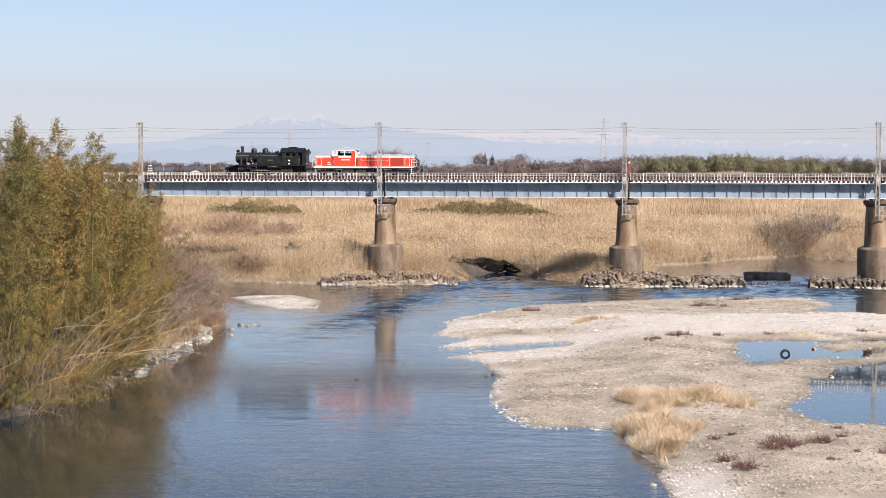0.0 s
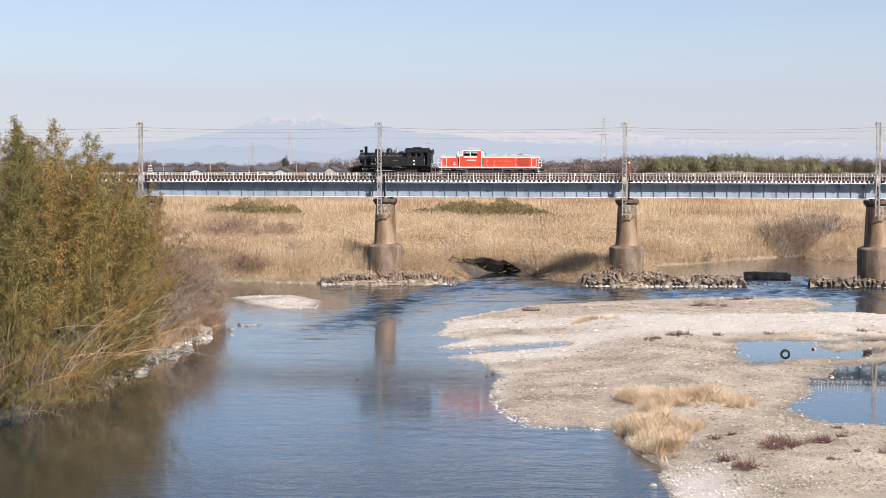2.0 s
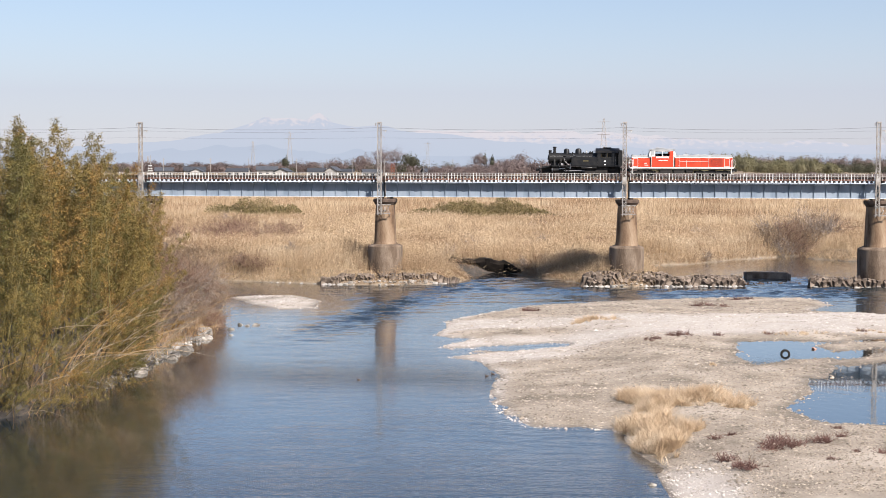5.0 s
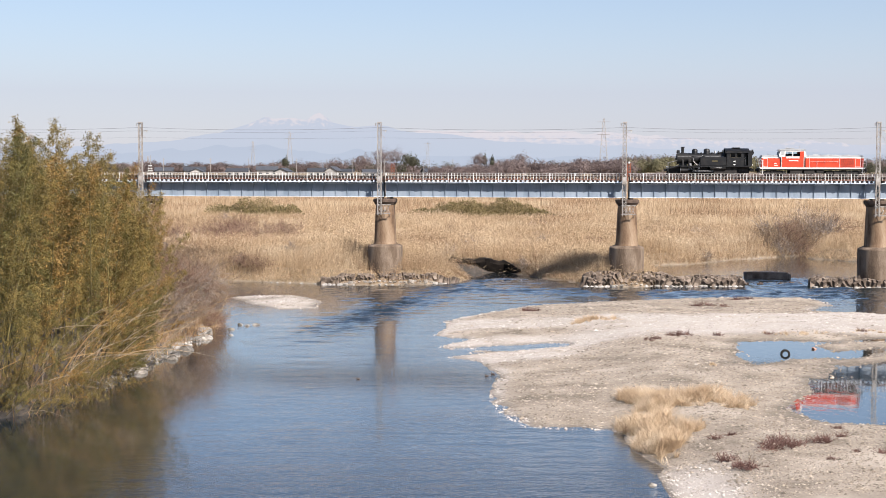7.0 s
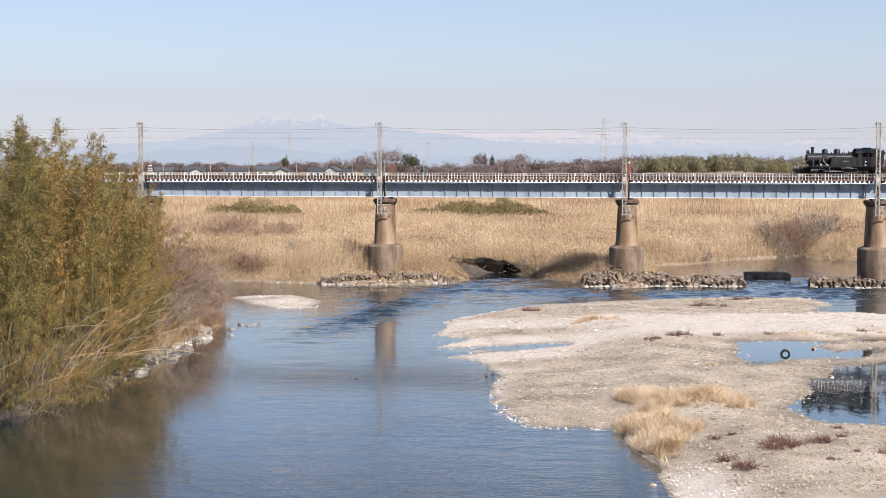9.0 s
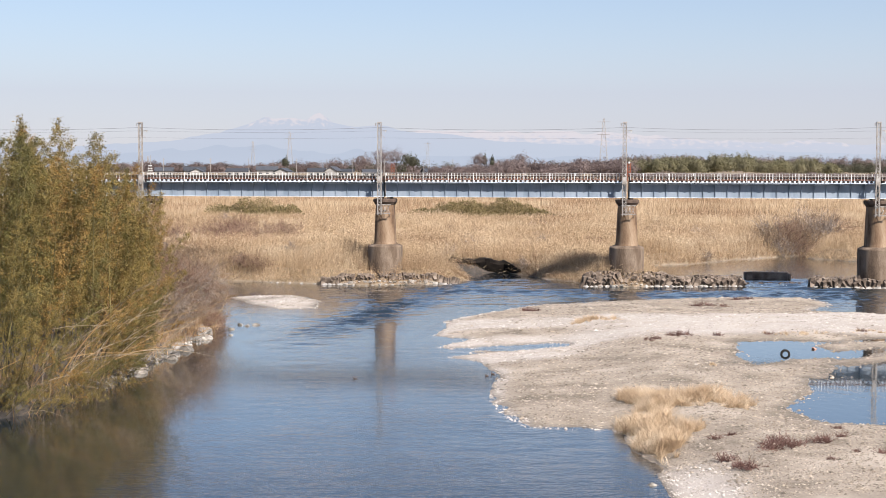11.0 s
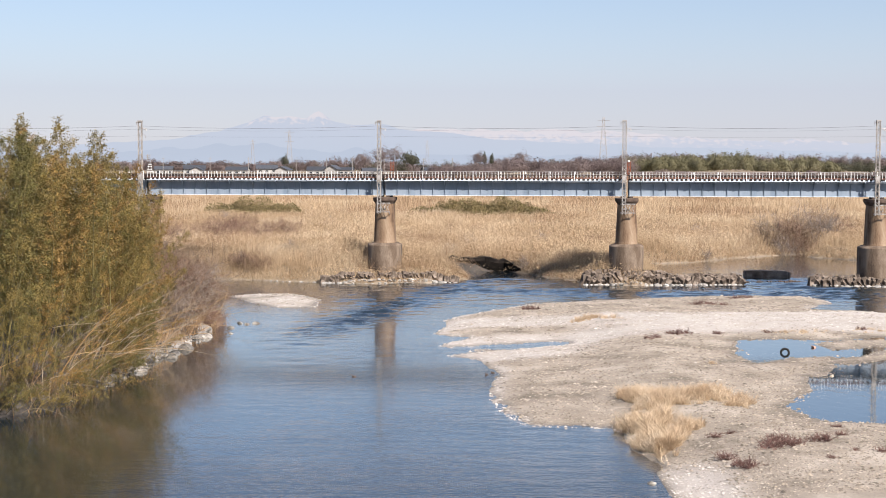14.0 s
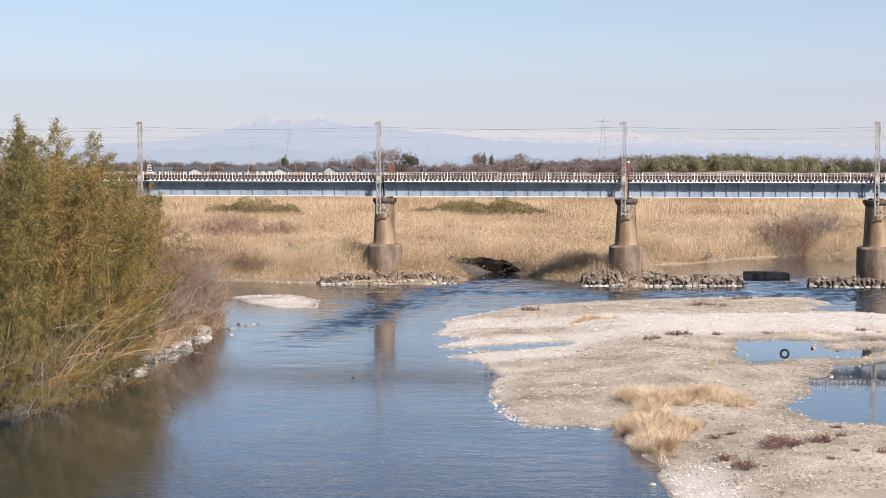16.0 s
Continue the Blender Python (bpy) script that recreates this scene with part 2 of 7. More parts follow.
def ground_height(x, y):
    wob = fbm(x, y, 5.0) * 1.2
    near = fbm(x, y, 1.3, 3)
    dbar = inside(BAR, x, y) + wob * 0.5
    dhole = np.maximum(np.maximum(inside(CHANNEL, x, y), np.minimum(inside(POOL, x, y), -np.maximum(np.maximum(inside(SPIT, x, y), inside(SPIT_2, x, y) - 0.3), inside(SHOAL, x, y) - 0.3))) + wob * 0.5, -50)
    bar = np.where(dbar < 0, dbar * 0.12, np.minimum(dbar * 0.10, 0.32) + np.clip(dbar - 2, 0, 8) * 0.025 + near * 0.05 + wob * 0.10)
    bar = np.minimum(bar, np.where(dhole > 0, -0.02 - dhole * 0.05 + near * 0.05, 0.02 - dhole * 0.06 + near * 0.06))
    lift = np.clip((x - 10) / 8, 0, 1)
    bar = bar + 0.6 * lift * lift * (3 - 2 * lift) * np.clip(dbar / 5, 0, 1) * np.clip((164 - y) / 22, 0, 1)
    out = np.maximum(bar, -1.3)
    for poly in (ISLET, ISLET_2):
        d = inside(poly, x, y) + wob * 0.5
        out = np.maximum(out, np.clip(d * 0.09, -1.3, 0.45) + near * 0.03)
    d = inside(LEFT, x, y) + wob * 0.7
    out = np.maximum(out, np.clip(d * 0.55, -1.3, 3.2) + near * 0.1)
    d = inside(FAR, x, y) + wob * 0.8
    cut = np.exp(-((x - 6) / 6.5) ** 2 - ((y - 222) / 6) ** 2)
    out = np.maximum(out, np.clip(d * (0.5 + 1.6 * cut), -1.3, 1.7 - 0.5 * cut) + np.clip(d * 0.01, 0, 1.2) + near * 0.1 + fbm(x, y, 40.0) * np.clip(d * 0.02, 0, 0.8))
    # the levee and the terrace beyond the flood plain
    k = np.clip((y - 650) / 70, 0, 1)
    return out + 7.5 * k * k * (3 - 2 * k)


def zat(x, y):
    return float(ground_height(np.array([float(x)]), np.array([float(y)]))[0])


# ---- ground and water ----
def ground_material():
    m = mat("riverbed_gravel", [(0.19, 0.157, 0.12), (0.35, 0.292, 0.228), (0.42, 0.355, 0.282), (0.55, 0.475, 0.39)], 0.25, 0.92, 0.9, fine=30, size=0.05)
    t = m.node_tree
    b = t.nodes["Principled BSDF"]
    base = b.inputs["Base Color"].links[0].from_socket
    tc = t.nodes.new("ShaderNodeTexCoord")

    def layer(attr, lo, hi, scale, under):
        a = t.nodes.new("ShaderNodeAttribute")
        a.attribute_name = attr
        n = t.nodes.new("ShaderNodeTexNoise")
        n.inputs["Scale"].default_value, n.inputs["Detail"].default_value = scale, 6
        t.links.new(tc.outputs["Object"], n.inputs["Vector"])
        c = t.nodes.new("ShaderNodeMix")
        c.data_type = "RGBA"
        c.inputs["A"].default_value, c.inputs["B"].default_value = (*(0.66 * v for v in lo), 1), (*(0.66 * v for v in hi), 1)
        t.links.new(n.outputs[0], c.inputs["Factor"])
        mx = t.nodes.new("ShaderNodeMix")
        mx.data_type = "RGBA"
        t.links.new(a.outputs["Fac"], mx.inputs["Factor"])
        t.links.new(under, mx.inputs["A"])
        t.links.new(c.outputs["Result"], mx.inputs["B"])
        return mx.outputs["Result"]

    c = layer("pale", (0.47, 0.42, 0.372), (0.70, 0.64, 0.58), 2.5, base)
    c = layer("soil", (0.16, 0.115, 0.07), (0.40, 0.30, 0.185), 1.2, c)
    c = layer("wet_and_shade", (0.035, 0.032, 0.028), (0.12, 0.10, 0.085), 3.0, c)
    t.links.new(c, b.inputs["Base Color"])
    return m


def axis(lo, hi, step, out_lo, out_hi, grow=1.28):
    a = list(np.arange(lo, hi, step))
    s = step
    while a[-1] < out_hi:
        s *= grow
        a.append(a[-1] + s)
    s = step
    while a[0] > out_lo:
        s *= grow
        a.insert(0, a[0] - s)
    return np.array(a)


def pale_amount(x, y):
    d = inside(BAR, x, y)
    # dry bleached cobbles: three low spits that join into one broad sheet towards the pool's head
    wave = 3.0 * fbm(x, y, 9.0, 3)
    flat = lambda v, half, soft: np.clip((half + soft - np.abs(v)) / (2 * soft), 0, 1)
    k = flat(y + wave - (141 + 0.05 * x), 9.0, 2.2) * np.clip((x + 3) / 3, 0, 1)
    k = np.minimum(k, 1 - flat(y + 0.5 * wave - (137.2 + 0.12 * x), 2.6, 1.2) * np.clip((17 - x) / 6, 0, 1))
    k = np.maximum(k, flat(y + 0.4 * wave - (130 + 0.2 * x), 4.0, 1.5) * np.clip((24 - x) / 8, 0, 1))
    k = np.maximum(k, flat(y + 0.6 * wave - (120 + 0.45 * x), 4.2, 1.6) * np.clip((15 - x) / 7, 0, 1))
    k = np.maximum(k, np.exp(-((d - 0.3) / 0.7) ** 2) * (y > 84) * 0.75)
    k = np.maximum(k, np.exp(-((x - 12.8) / 1.6) ** 2) * np.clip((77 - y) / 3, 0, 1))
    k = np.maximum(k, (inside(ISLET, x, y) > -1) * 0.6)
    return np.clip(k * (0.85 + 0.7 * fbm(x, y, 3.0)), 0, 0.92)


def build_ground():
    xs = axis(-46, 76, 0.42, -4800, 4800)
    ys = [62.0]
    while ys[-1] < 275:
        ys.append(ys[-1] + min(0.85, max(0.26, 0.22 * (ys[-1] / 66) ** 2)))
    s = 0.85
    while ys[-1] < 4850:
        s *= 1.16
        ys.append(ys[-1] + s)
    s = 0.3
    while ys[0] > -3000:
        s *= 1.5
        ys.insert(0, ys[0] - s)
    ys = np.array(ys)
    X, Y = np.meshgrid(xs, ys)
    Z = ground_height(X.ravel(), Y.ravel())
    x, y = X.ravel(), Y.ravel()
    nx, ny = len(xs), len(ys)
    i = (np.arange(ny - 1)[:, None] * nx + np.arange(nx - 1)[None, :]).ravel()
    faces = np.stack([i, i + 1, i + nx + 1, i + nx], 1)
    me = bpy.data.meshes.new("ground")
    me.vertices.add(nx * ny)
    me.vertices.foreach_set("co", np.stack([x, y, Z], 1).astype(np.float32).ravel())
    me.loops.add(faces.size)
    me.loops.foreach_set("vertex_index", faces.astype(np.int32).ravel())
    me.polygons.add(len(faces))
    me.polygons.foreach_set("loop_start", np.arange(0, faces.size, 4, dtype=np.int32))
    me.update(calc_edges=True)
    me.shade_smooth()
    soil = np.clip(np.maximum(inside(FAR, x, y), inside(LEFT, x, y)) * 0.5 + 0.5, 0, 1)
    d = np.maximum(inside(BAR, x, y), inside(ISLET, x, y))
    edge = np.minimum(np.abs(Z), np.where(inside(POOL, x, y) > -4, np.abs(Z - 0.62), 9))
    wet_and_shade = np.clip(1 - edge / 0.09, 0, 1) * (soil < 0.5) * 0.75
    wet_and_shade = np.maximum(wet_and_shade, np.exp(-((y - 113.5 + fbm(x, y, 3.0) * 2) / 1.6) ** 2) * np.clip(1 - np.abs(x - 24) / 6, 0, 1) * 0.9)
    wet_and_shade = np.maximum(wet_and_shade, np.clip(2.2 * np.exp(-((x - 6) / 6) ** 2 - ((y - 222.5) / 2.4) ** 2) - 0.3, 0, 1))      # mud of the cut bank, with the bridge's shadow painted in
    wet_and_shade = np.maximum(wet_and_shade, np.clip(inside(LEFT, x, y) + 1.5, 0, 1) * np.where(y < 190, 0.97, 0))      # darker ground under the bamboo
    for nm, val in (("pale", pale_amount(x, y)), ("soil", soil), ("wet_and_shade", wet_and_shade)):
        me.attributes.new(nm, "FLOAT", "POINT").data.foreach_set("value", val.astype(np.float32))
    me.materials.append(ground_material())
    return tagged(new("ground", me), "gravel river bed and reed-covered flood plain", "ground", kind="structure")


def water_material(name, calm):
    m = bpy.data.materials.new(name)
    m.use_nodes = True
    t = m.node_tree
    b = t.nodes["Principled BSDF"]
    b.inputs["Base Color"].default_value = (0.008, 0.015, 0.018, 1)
    b.inputs["Roughness"].default_value = 0.03 if calm else 0.085
    b.inputs["IOR"].default_value = 1.45
    b.inputs["Coat Weight"].default_value, b.inputs["Coat Roughness"].default_value = (0.75 if calm else 0.8), (0.03 if calm else 0.085)
    tc = t.nodes.new("ShaderNodeTexCoord")
    geo = t.nodes.new("ShaderNodeNewGeometry")

    def noise_node(src, scale, detail, st):
        mp = t.nodes.new("ShaderNodeMapping")
        mp.inputs["Scale"].default_value = st
        t.links.new(src, mp.inputs[0])
        n = t.nodes.new("ShaderNodeTexNoise")
        n.inputs["Scale"].default_value, n.inputs["Detail"].default_value = scale, detail
        t.links.new(mp.outputs[0], n.inputs["Vector"])
        return n.outputs[0]

    def math_node(op, a, b2, c=None):
        n = t.nodes.new("ShaderNodeMath")
        n.operation = op
        for i, v in enumerate((a, b2, c)):
            if v is None:
                continue
            if isinstance(v, (int, float)):
                n.inputs[i].default_value = v
            else:
                t.links.new(v, n.inputs[i])
        return n.outputs[0]

    if calm:
        h = noise_node(tc.outputs["Object"], 1.2, 2, (1, 0.5, 1))
    else:
        a = noise_node(tc.outputs["Object"], 0.9, 3, (0.75, 1.0, 1))
        c = noise_node(tc.outputs["Object"], 3.6, 3, (0.8, 1.0, 1))
        h = math_node("MULTIPLY_ADD", c, 0.55, a)
        swell = noise_node(tc.outputs["Object"], 0.55, 4, (0.28, 1.0, 1))
        h = math_node("MULTIPLY_ADD", swell, 1.3, h)
        # calm and ruffled stretches keep their place
        zone = noise_node(geo.outputs["Position"], 0.085, 4, (0.8, 1.0, 1))
        zr = t.nodes.new("ShaderNodeMapRange")
        zr.inputs["From Min"].default_value, zr.inputs["From Max"].default_value = 0.38, 0.66
        zr.inputs["To Min"].default_value, zr.inputs["To Max"].default_value = 1.5, 3.4
        t.links.new(zone, zr.inputs[0])
        sep = t.nodes.new("ShaderNodeSeparateXYZ")
        t.links.new(geo.outputs["Position"], sep.inputs[0])
        # the riffle under the bridge, and quiet water along the wooded bank
        rf = t.nodes.new("ShaderNodeMapRange")
        rf.inputs["From Min"].default_value, rf.inputs["From Max"].default_value = 140, 172
        rf.inputs["To Min"].default_value, rf.inputs["To Max"].default_value = 0.0, 4.0
        t.links.new(sep.outputs[1], rf.inputs[0])
        qu = t.nodes.new("ShaderNodeMapRange")
        qu.inputs["From Min"].default_value, qu.inputs["From Max"].default_value = -19, -9
        qu.inputs["To Min"].default_value, qu.inputs["To Max"].default_value = 0.06, 1.0
        t.links.new(sep.outputs[0], qu.inputs[0])
        up = t.nodes.new("ShaderNodeMapRange")
        up.inputs["From Min"].default_value, up.inputs["From Max"].default_value = 212, 220
        up.inputs["To Min"].default_value, up.inputs["To Max"].default_value = 1.0, 0.15
        t.links.new(sep.outputs[1], up.inputs[0])
        near_q = t.nodes.new("ShaderNodeMapRange")
        near_q.inputs["From Min"].default_value, near_q.inputs["From Max"].default_value = 130, 180
        t.links.new(sep.outputs[1], near_q.inputs[0])
        qmix = math_node("MAXIMUM", qu.outputs[0], near_q.outputs[0])
        # the tongue of fast broken water below the riffle, and the ruffled reach nearest the eye
        off = math_node("SUBTRACT", sep.outputs[0], math_node("MULTIPLY_ADD", sep.outputs[1], 0.276, -52.9))
        ragged = math_node("MULTIPLY_ADD", zone, 14.0, -7.0)
        off = math_node("DIVIDE", math_node("ADD", off, ragged), 4.2)
        bell = math_node("POWER", 2.718, math_node("MULTIPLY", math_node("MULTIPLY", off, off), -1.0))
        start = t.nodes.new("ShaderNodeMapRange")
        start.inputs["From Min"].default_value, start.inputs["From Max"].default_value = 126, 146
        start.inputs["To Max"].default_value = 9.0
        t.links.new(sep.outputs[1], start.inputs[0])
        tongue = math_node("MULTIPLY", bell, start.outputs[0])
        near_r = t.nodes.new("ShaderNodeMapRange")
        near_r.inputs["From Min"].default_value, near_r.inputs["From Max"].default_value = 82, 72
        near_r.inputs["To Max"].default_value = 5.0
        t.links.new(math_node("MULTIPLY_ADD", zone, 24.0, math_node("ADD", sep.outputs[1], -12.0)), near_r.inputs[0])
        rough_water = math_node("ADD", tongue, near_r.outputs[0])
        amount = math_node("MULTIPLY", math_node("ADD", math_node("ADD", zr.outputs[0], rough_water), rf.outputs[0]), qmix)
        amount = math_node("MULTIPLY", amount, up.outputs[0])
        h = math_node("MULTIPLY", h, amount)
    bp = t.nodes.new("ShaderNodeBump")
    bp.inputs["Strength"].default_value, bp.inputs["Distance"].default_value = (0.5, 0.03) if calm else (0.8, 0.05)
    t.links.new(h, bp.inputs["Height"])
    t.links.new(bp.outputs[0], b.inputs["Normal"])
    return m


build_ground()
def build_river():
    """The river's surface: one sheet with low waves, steeper in the riffle and in the tongue of fast water below it."""
    xs = axis(-44, 66, 0.42, -700, 700, 1.5)
    ys = axis(64, 214, 0.40, -2400, 420, 1.5)
    X, Y = np.meshgrid(xs, ys)
    x, y = X.ravel(), Y.ravel()
    tongue = np.exp(-((x - np.interp(y, [130, 140, 170, 206, 215], [-17, -13, -5.5, 4, 12])) / (2.2 + 0.02 * (215 - y))) ** 2) * np.clip((y - 128) / 20, 0, 1)
    riffle = np.clip((y - 168) / 22, 0, 1)
    patch = np.clip(0.5 + 1.6 * fbm(x * 0.45, y * 0.8, 9.0, 3), 0, 1.3)
    quiet = np.clip((x + 17) / 8, 0, 1) * np.clip((218 - y) / 8, 0, 1) * np.clip((y - 64) / 3, 0, 1)
    height = (0.012 * patch + 0.34 * tongue * (0.5 + 0.6 * patch) + 0.30 * riffle * (0.35 + 0.8 * patch)) * quiet
    z = height * (fbm(x * 0.45, y, 1.5, 3) + 0.6 * fbm(x * 0.8 + 40, y + 9, 0.9, 2))
    nx, ny = len(xs), len(ys)
    i = (np.arange(ny - 1)[:, None] * nx + np.arange(nx - 1)[None, :]).ravel()
    faces = np.stack([i, i + 1, i + nx + 1, i + nx], 1)
    me = bpy.data.meshes.new("water_river")
    me.vertices.add(nx * ny)
    me.vertices.foreach_set("co", np.stack([x, y, z], 1).astype(np.float32).ravel())
    me.loops.add(faces.size)
    me.loops.foreach_set("vertex_index", faces.astype(np.int32).ravel())
    me.polygons.add(len(faces))
    me.polygons.foreach_set("loop_start", np.arange(0, faces.size, 4, dtype=np.int32))
    me.update(calc_edges=True)
    me.shade_smooth()
    me.materials.append(water_material("river_water", False))
    return tagged(new("water_river", me), "blue rippled river water flowing past gravel", "river", kind="structure")


river = build_river()
pool_water = tagged(new("water_pool", mesh_from("water_pool", [(21, 84, 0.61), (64, 84, 0.61), (64, 134, 0.61), (21, 134, 0.61)], [(0, 1, 2, 3)], water_material("still_water", True))),
                    "still shallow pool of water on the gravel bar", "pool", kind="structure")
# ---- the railway bridge ----
BRIDGE = pose(0, 200.4, 0, 0, 0, -4.64)      # local x runs along the bridge, y away from the eye, 0 at the masts
PIERS = [-75.6, -41.95, -8.3, 25.35, 59.2, 92.9, 126.6, 160.3]
TRACK_Y, RAIL_Z = 2.2, 14.95


def tube(bm, pts, radii, n=5):
    """One bent round bar along the points."""
    rings = []
    for i, p in enumerate(pts):
        q = (Vector(pts[min(i + 1, len(pts) - 1)]) - Vector(pts[max(i - 1, 0)])).to_track_quat("Z", "Y")
        rings.append([bm.verts.new(Vector(p) + q @ Vector((radii[i] * math.cos(k * math.tau / n), radii[i] * math.sin(k * math.tau / n), 0))) for k in range(n)])
    for a, b in zip(rings, rings[1:]):
        for k in range(n):
            bm.faces.new((a[k], a[(k + 1) % n], b[(k + 1) % n], b[k]))
    bm.faces.new(rings[0][::-1])
    bm.faces.new(rings[-1])
    return bm


def pier_ring(half, straight, n=8):
    """A plan with round ends: half the width, and half the straight run across the bridge."""
    pts = [(half * math.cos(a), straight + half * math.sin(a)) for a in np.linspace(0, math.pi, n)]
    return pts + [(half * math.cos(a), -straight + half * math.sin(a)) for a in np.linspace(math.pi, math.tau, n)]


def loft(bm, rings):
    vs = [[bm.verts.new((x, y, z)) for x, y in pts] for pts, z in rings]
    n = len(vs[0])
    for a, b in zip(vs, vs[1:]):
        for k in range(n):
            bm.faces.new((a[k], a[(k + 1) % n], b[(k + 1) % n], b[k]))
    bm.faces.new(vs[0][::-1])
    bm.faces.new(vs[-1])
    return bm


def make_pier():
    p = thing("bridge_pier", BRIDGE @ pose(PIERS[2], TRACK_Y, 0), "tall tapered round-ended concrete railway pier on a wide footing", "bridge pier", "piers of the railway bridge")
    part("footing", loft(bmesh.new(), [(pier_ring(2.36, 0.5, 26), -1.2), (pier_ring(2.36, 0.5, 26), 5.05), (pier_ring(2.26, 0.5, 26), 5.2), (pier_ring(1.7, 0.5, 26), 5.42)]), M_CONC2, p, "broad streaked concrete footing")
    part("shaft", loft(bmesh.new(), [(pier_ring(1.54, 0.5, 26), 5.4), (pier_ring(1.50, 0.5, 26), 5.7), (pier_ring(1.24, 0.8, 26), 10.9)]), M_CONC, p)
    part("cap", loft(bmesh.new(), [(pier_ring(1.25, 0.8, 26), 10.85), (pier_ring(1.52, 0.85, 26), 11.25), (pier_ring(1.58, 0.85, 26), 11.3), (pier_ring(1.58, 0.85, 26), 11.68), (pier_ring(1.5, 0.85, 26), 11.73)]), M_CAP, p, "dark stained flared cap")
    for y in (-0.9, 0.9):
        for x in (-0.55, 0.55):
            part("bearing", B(x - 0.25, x + 0.25, y - 0.2, y + 0.2, 11.72, 12.0, bevel=0.03), M_CAP, p)
    # steel frame that carries the mast, on the near side
    zt, zb = 10.95, 9.75
    for z in (zt, zb):
        part("frame_bar", B(-0.95, 1.05, -2.82, -2.72, z - 0.07, z + 0.07), M_GALV, p)
    for k in range(3):
        x0 = -0.35 + k * 0.42
        part("brace", rod(R((x0, -2.77, zb), (x0 + 0.42, -2.77, zt), 0.03, 5), (x0 + 0.42, -2.77, zb), (x0, -2.77, zt), 0.03, 5), M_GALV, p)
    for x in (-0.7, 0.85):
        part("strut", R((x, -2.77, zb), (x, -1.2, 9.2), 0.05, 5), M_GALV, p)
        part("strut", R((x, -2.77, zt), (x, -1.2, 10.9), 0.05, 5), M_GALV, p)
    return p


def make_mast():
    m = thing("lattice_mast", BRIDGE @ pose(PIERS[2] - 0.5, -0.6, 0), "slim pale steel lattice mast standing on a bridge pier", "mast", "masts along the bridge")
    z0, z1, h = 9.55, 22.3, 0.24
    for sx in (-1, 1):
        for sy in (-1, 1):
            part("corner_post", B(sx * h - 0.045, sx * h + 0.045, sy * 0.2 - 0.045, sy * 0.2 + 0.045, z0, z1), M_GALV, m)
    n = 26
    dz = (z1 - z0) / n
    diag = mesh_from("diagonal", *rod_data((-h, 0, 0), (h, 0, dz), 0.035), M_GALV)
    back = mesh_from("diagonal", *rod_data((h, 0, 0), (-h, 0, dz), 0.035), M_GALV)
    for k in range(n):
        part("diagonal", diag if k % 2 else back, None, m, at=pose(0, -0.2, z0 + k * dz))
        part("diagonal", back if k % 2 else diag, None, m, at=pose(0, 0.2, z0 + k * dz))
    part("cap_plate", B(-0.3, 0.3, -0.26, 0.26, z1 - 0.1, z1 + 0.06), M_GALV, m)
    part("collar_plate", B(-0.31, 0.31, -0.27, -0.21, 13.9, 14.9), M_GALV, m)
    part("top_arm", rod(R((-0.55, 0, 22.1), (0.1, 0, 22.1), 0.035), (-0.5, 0, 21.8), (-0.5, 0, 22.2), 0.05), M_GALV, m)
    part("wire_arm", rod(R((0, 0, 21.25), (1.0, 0.1, 21.2), 0.04), (0.1, 0, 20.75), (0.75, 0.1, 21.2), 0.025), M_GALV, m)
    part("insulator", lathe(bmesh.new(), [(0.03, 0), (0.09, 0.05), (0.04, 0.1), (0.09, 0.16), (0.04, 0.22), (0.03, 0.3)], 10, pose(0.85, 0.1, 20.9)), M_WHITE, m, "white ceramic insulator")
    part("hook", rod(R((0.3, 0.1, 20.6), (0.75, 0.1, 20.2), 0.03), (0.75, 0.1, 20.2), (0.8, 0.1, 19.8), 0.025), M_GALV, m)
    return m


def rod_data(a, b, r, n=4):
    bm = R(a, b, r, n)
    bm.verts.index_update()
    out = [tuple(v.co) for v in bm.verts], [tuple(v.index for v in f.verts) for f in bm.faces]
    bm.free()
    return out


def box_mesh(name, material, *a):
    bm = B(*a)
    me = bpy.data.meshes.new(name)
    bm.to_mesh(me)
    bm.free()
    me.materials.append(material)
    return me


SPAN = 33.65 - 0.25


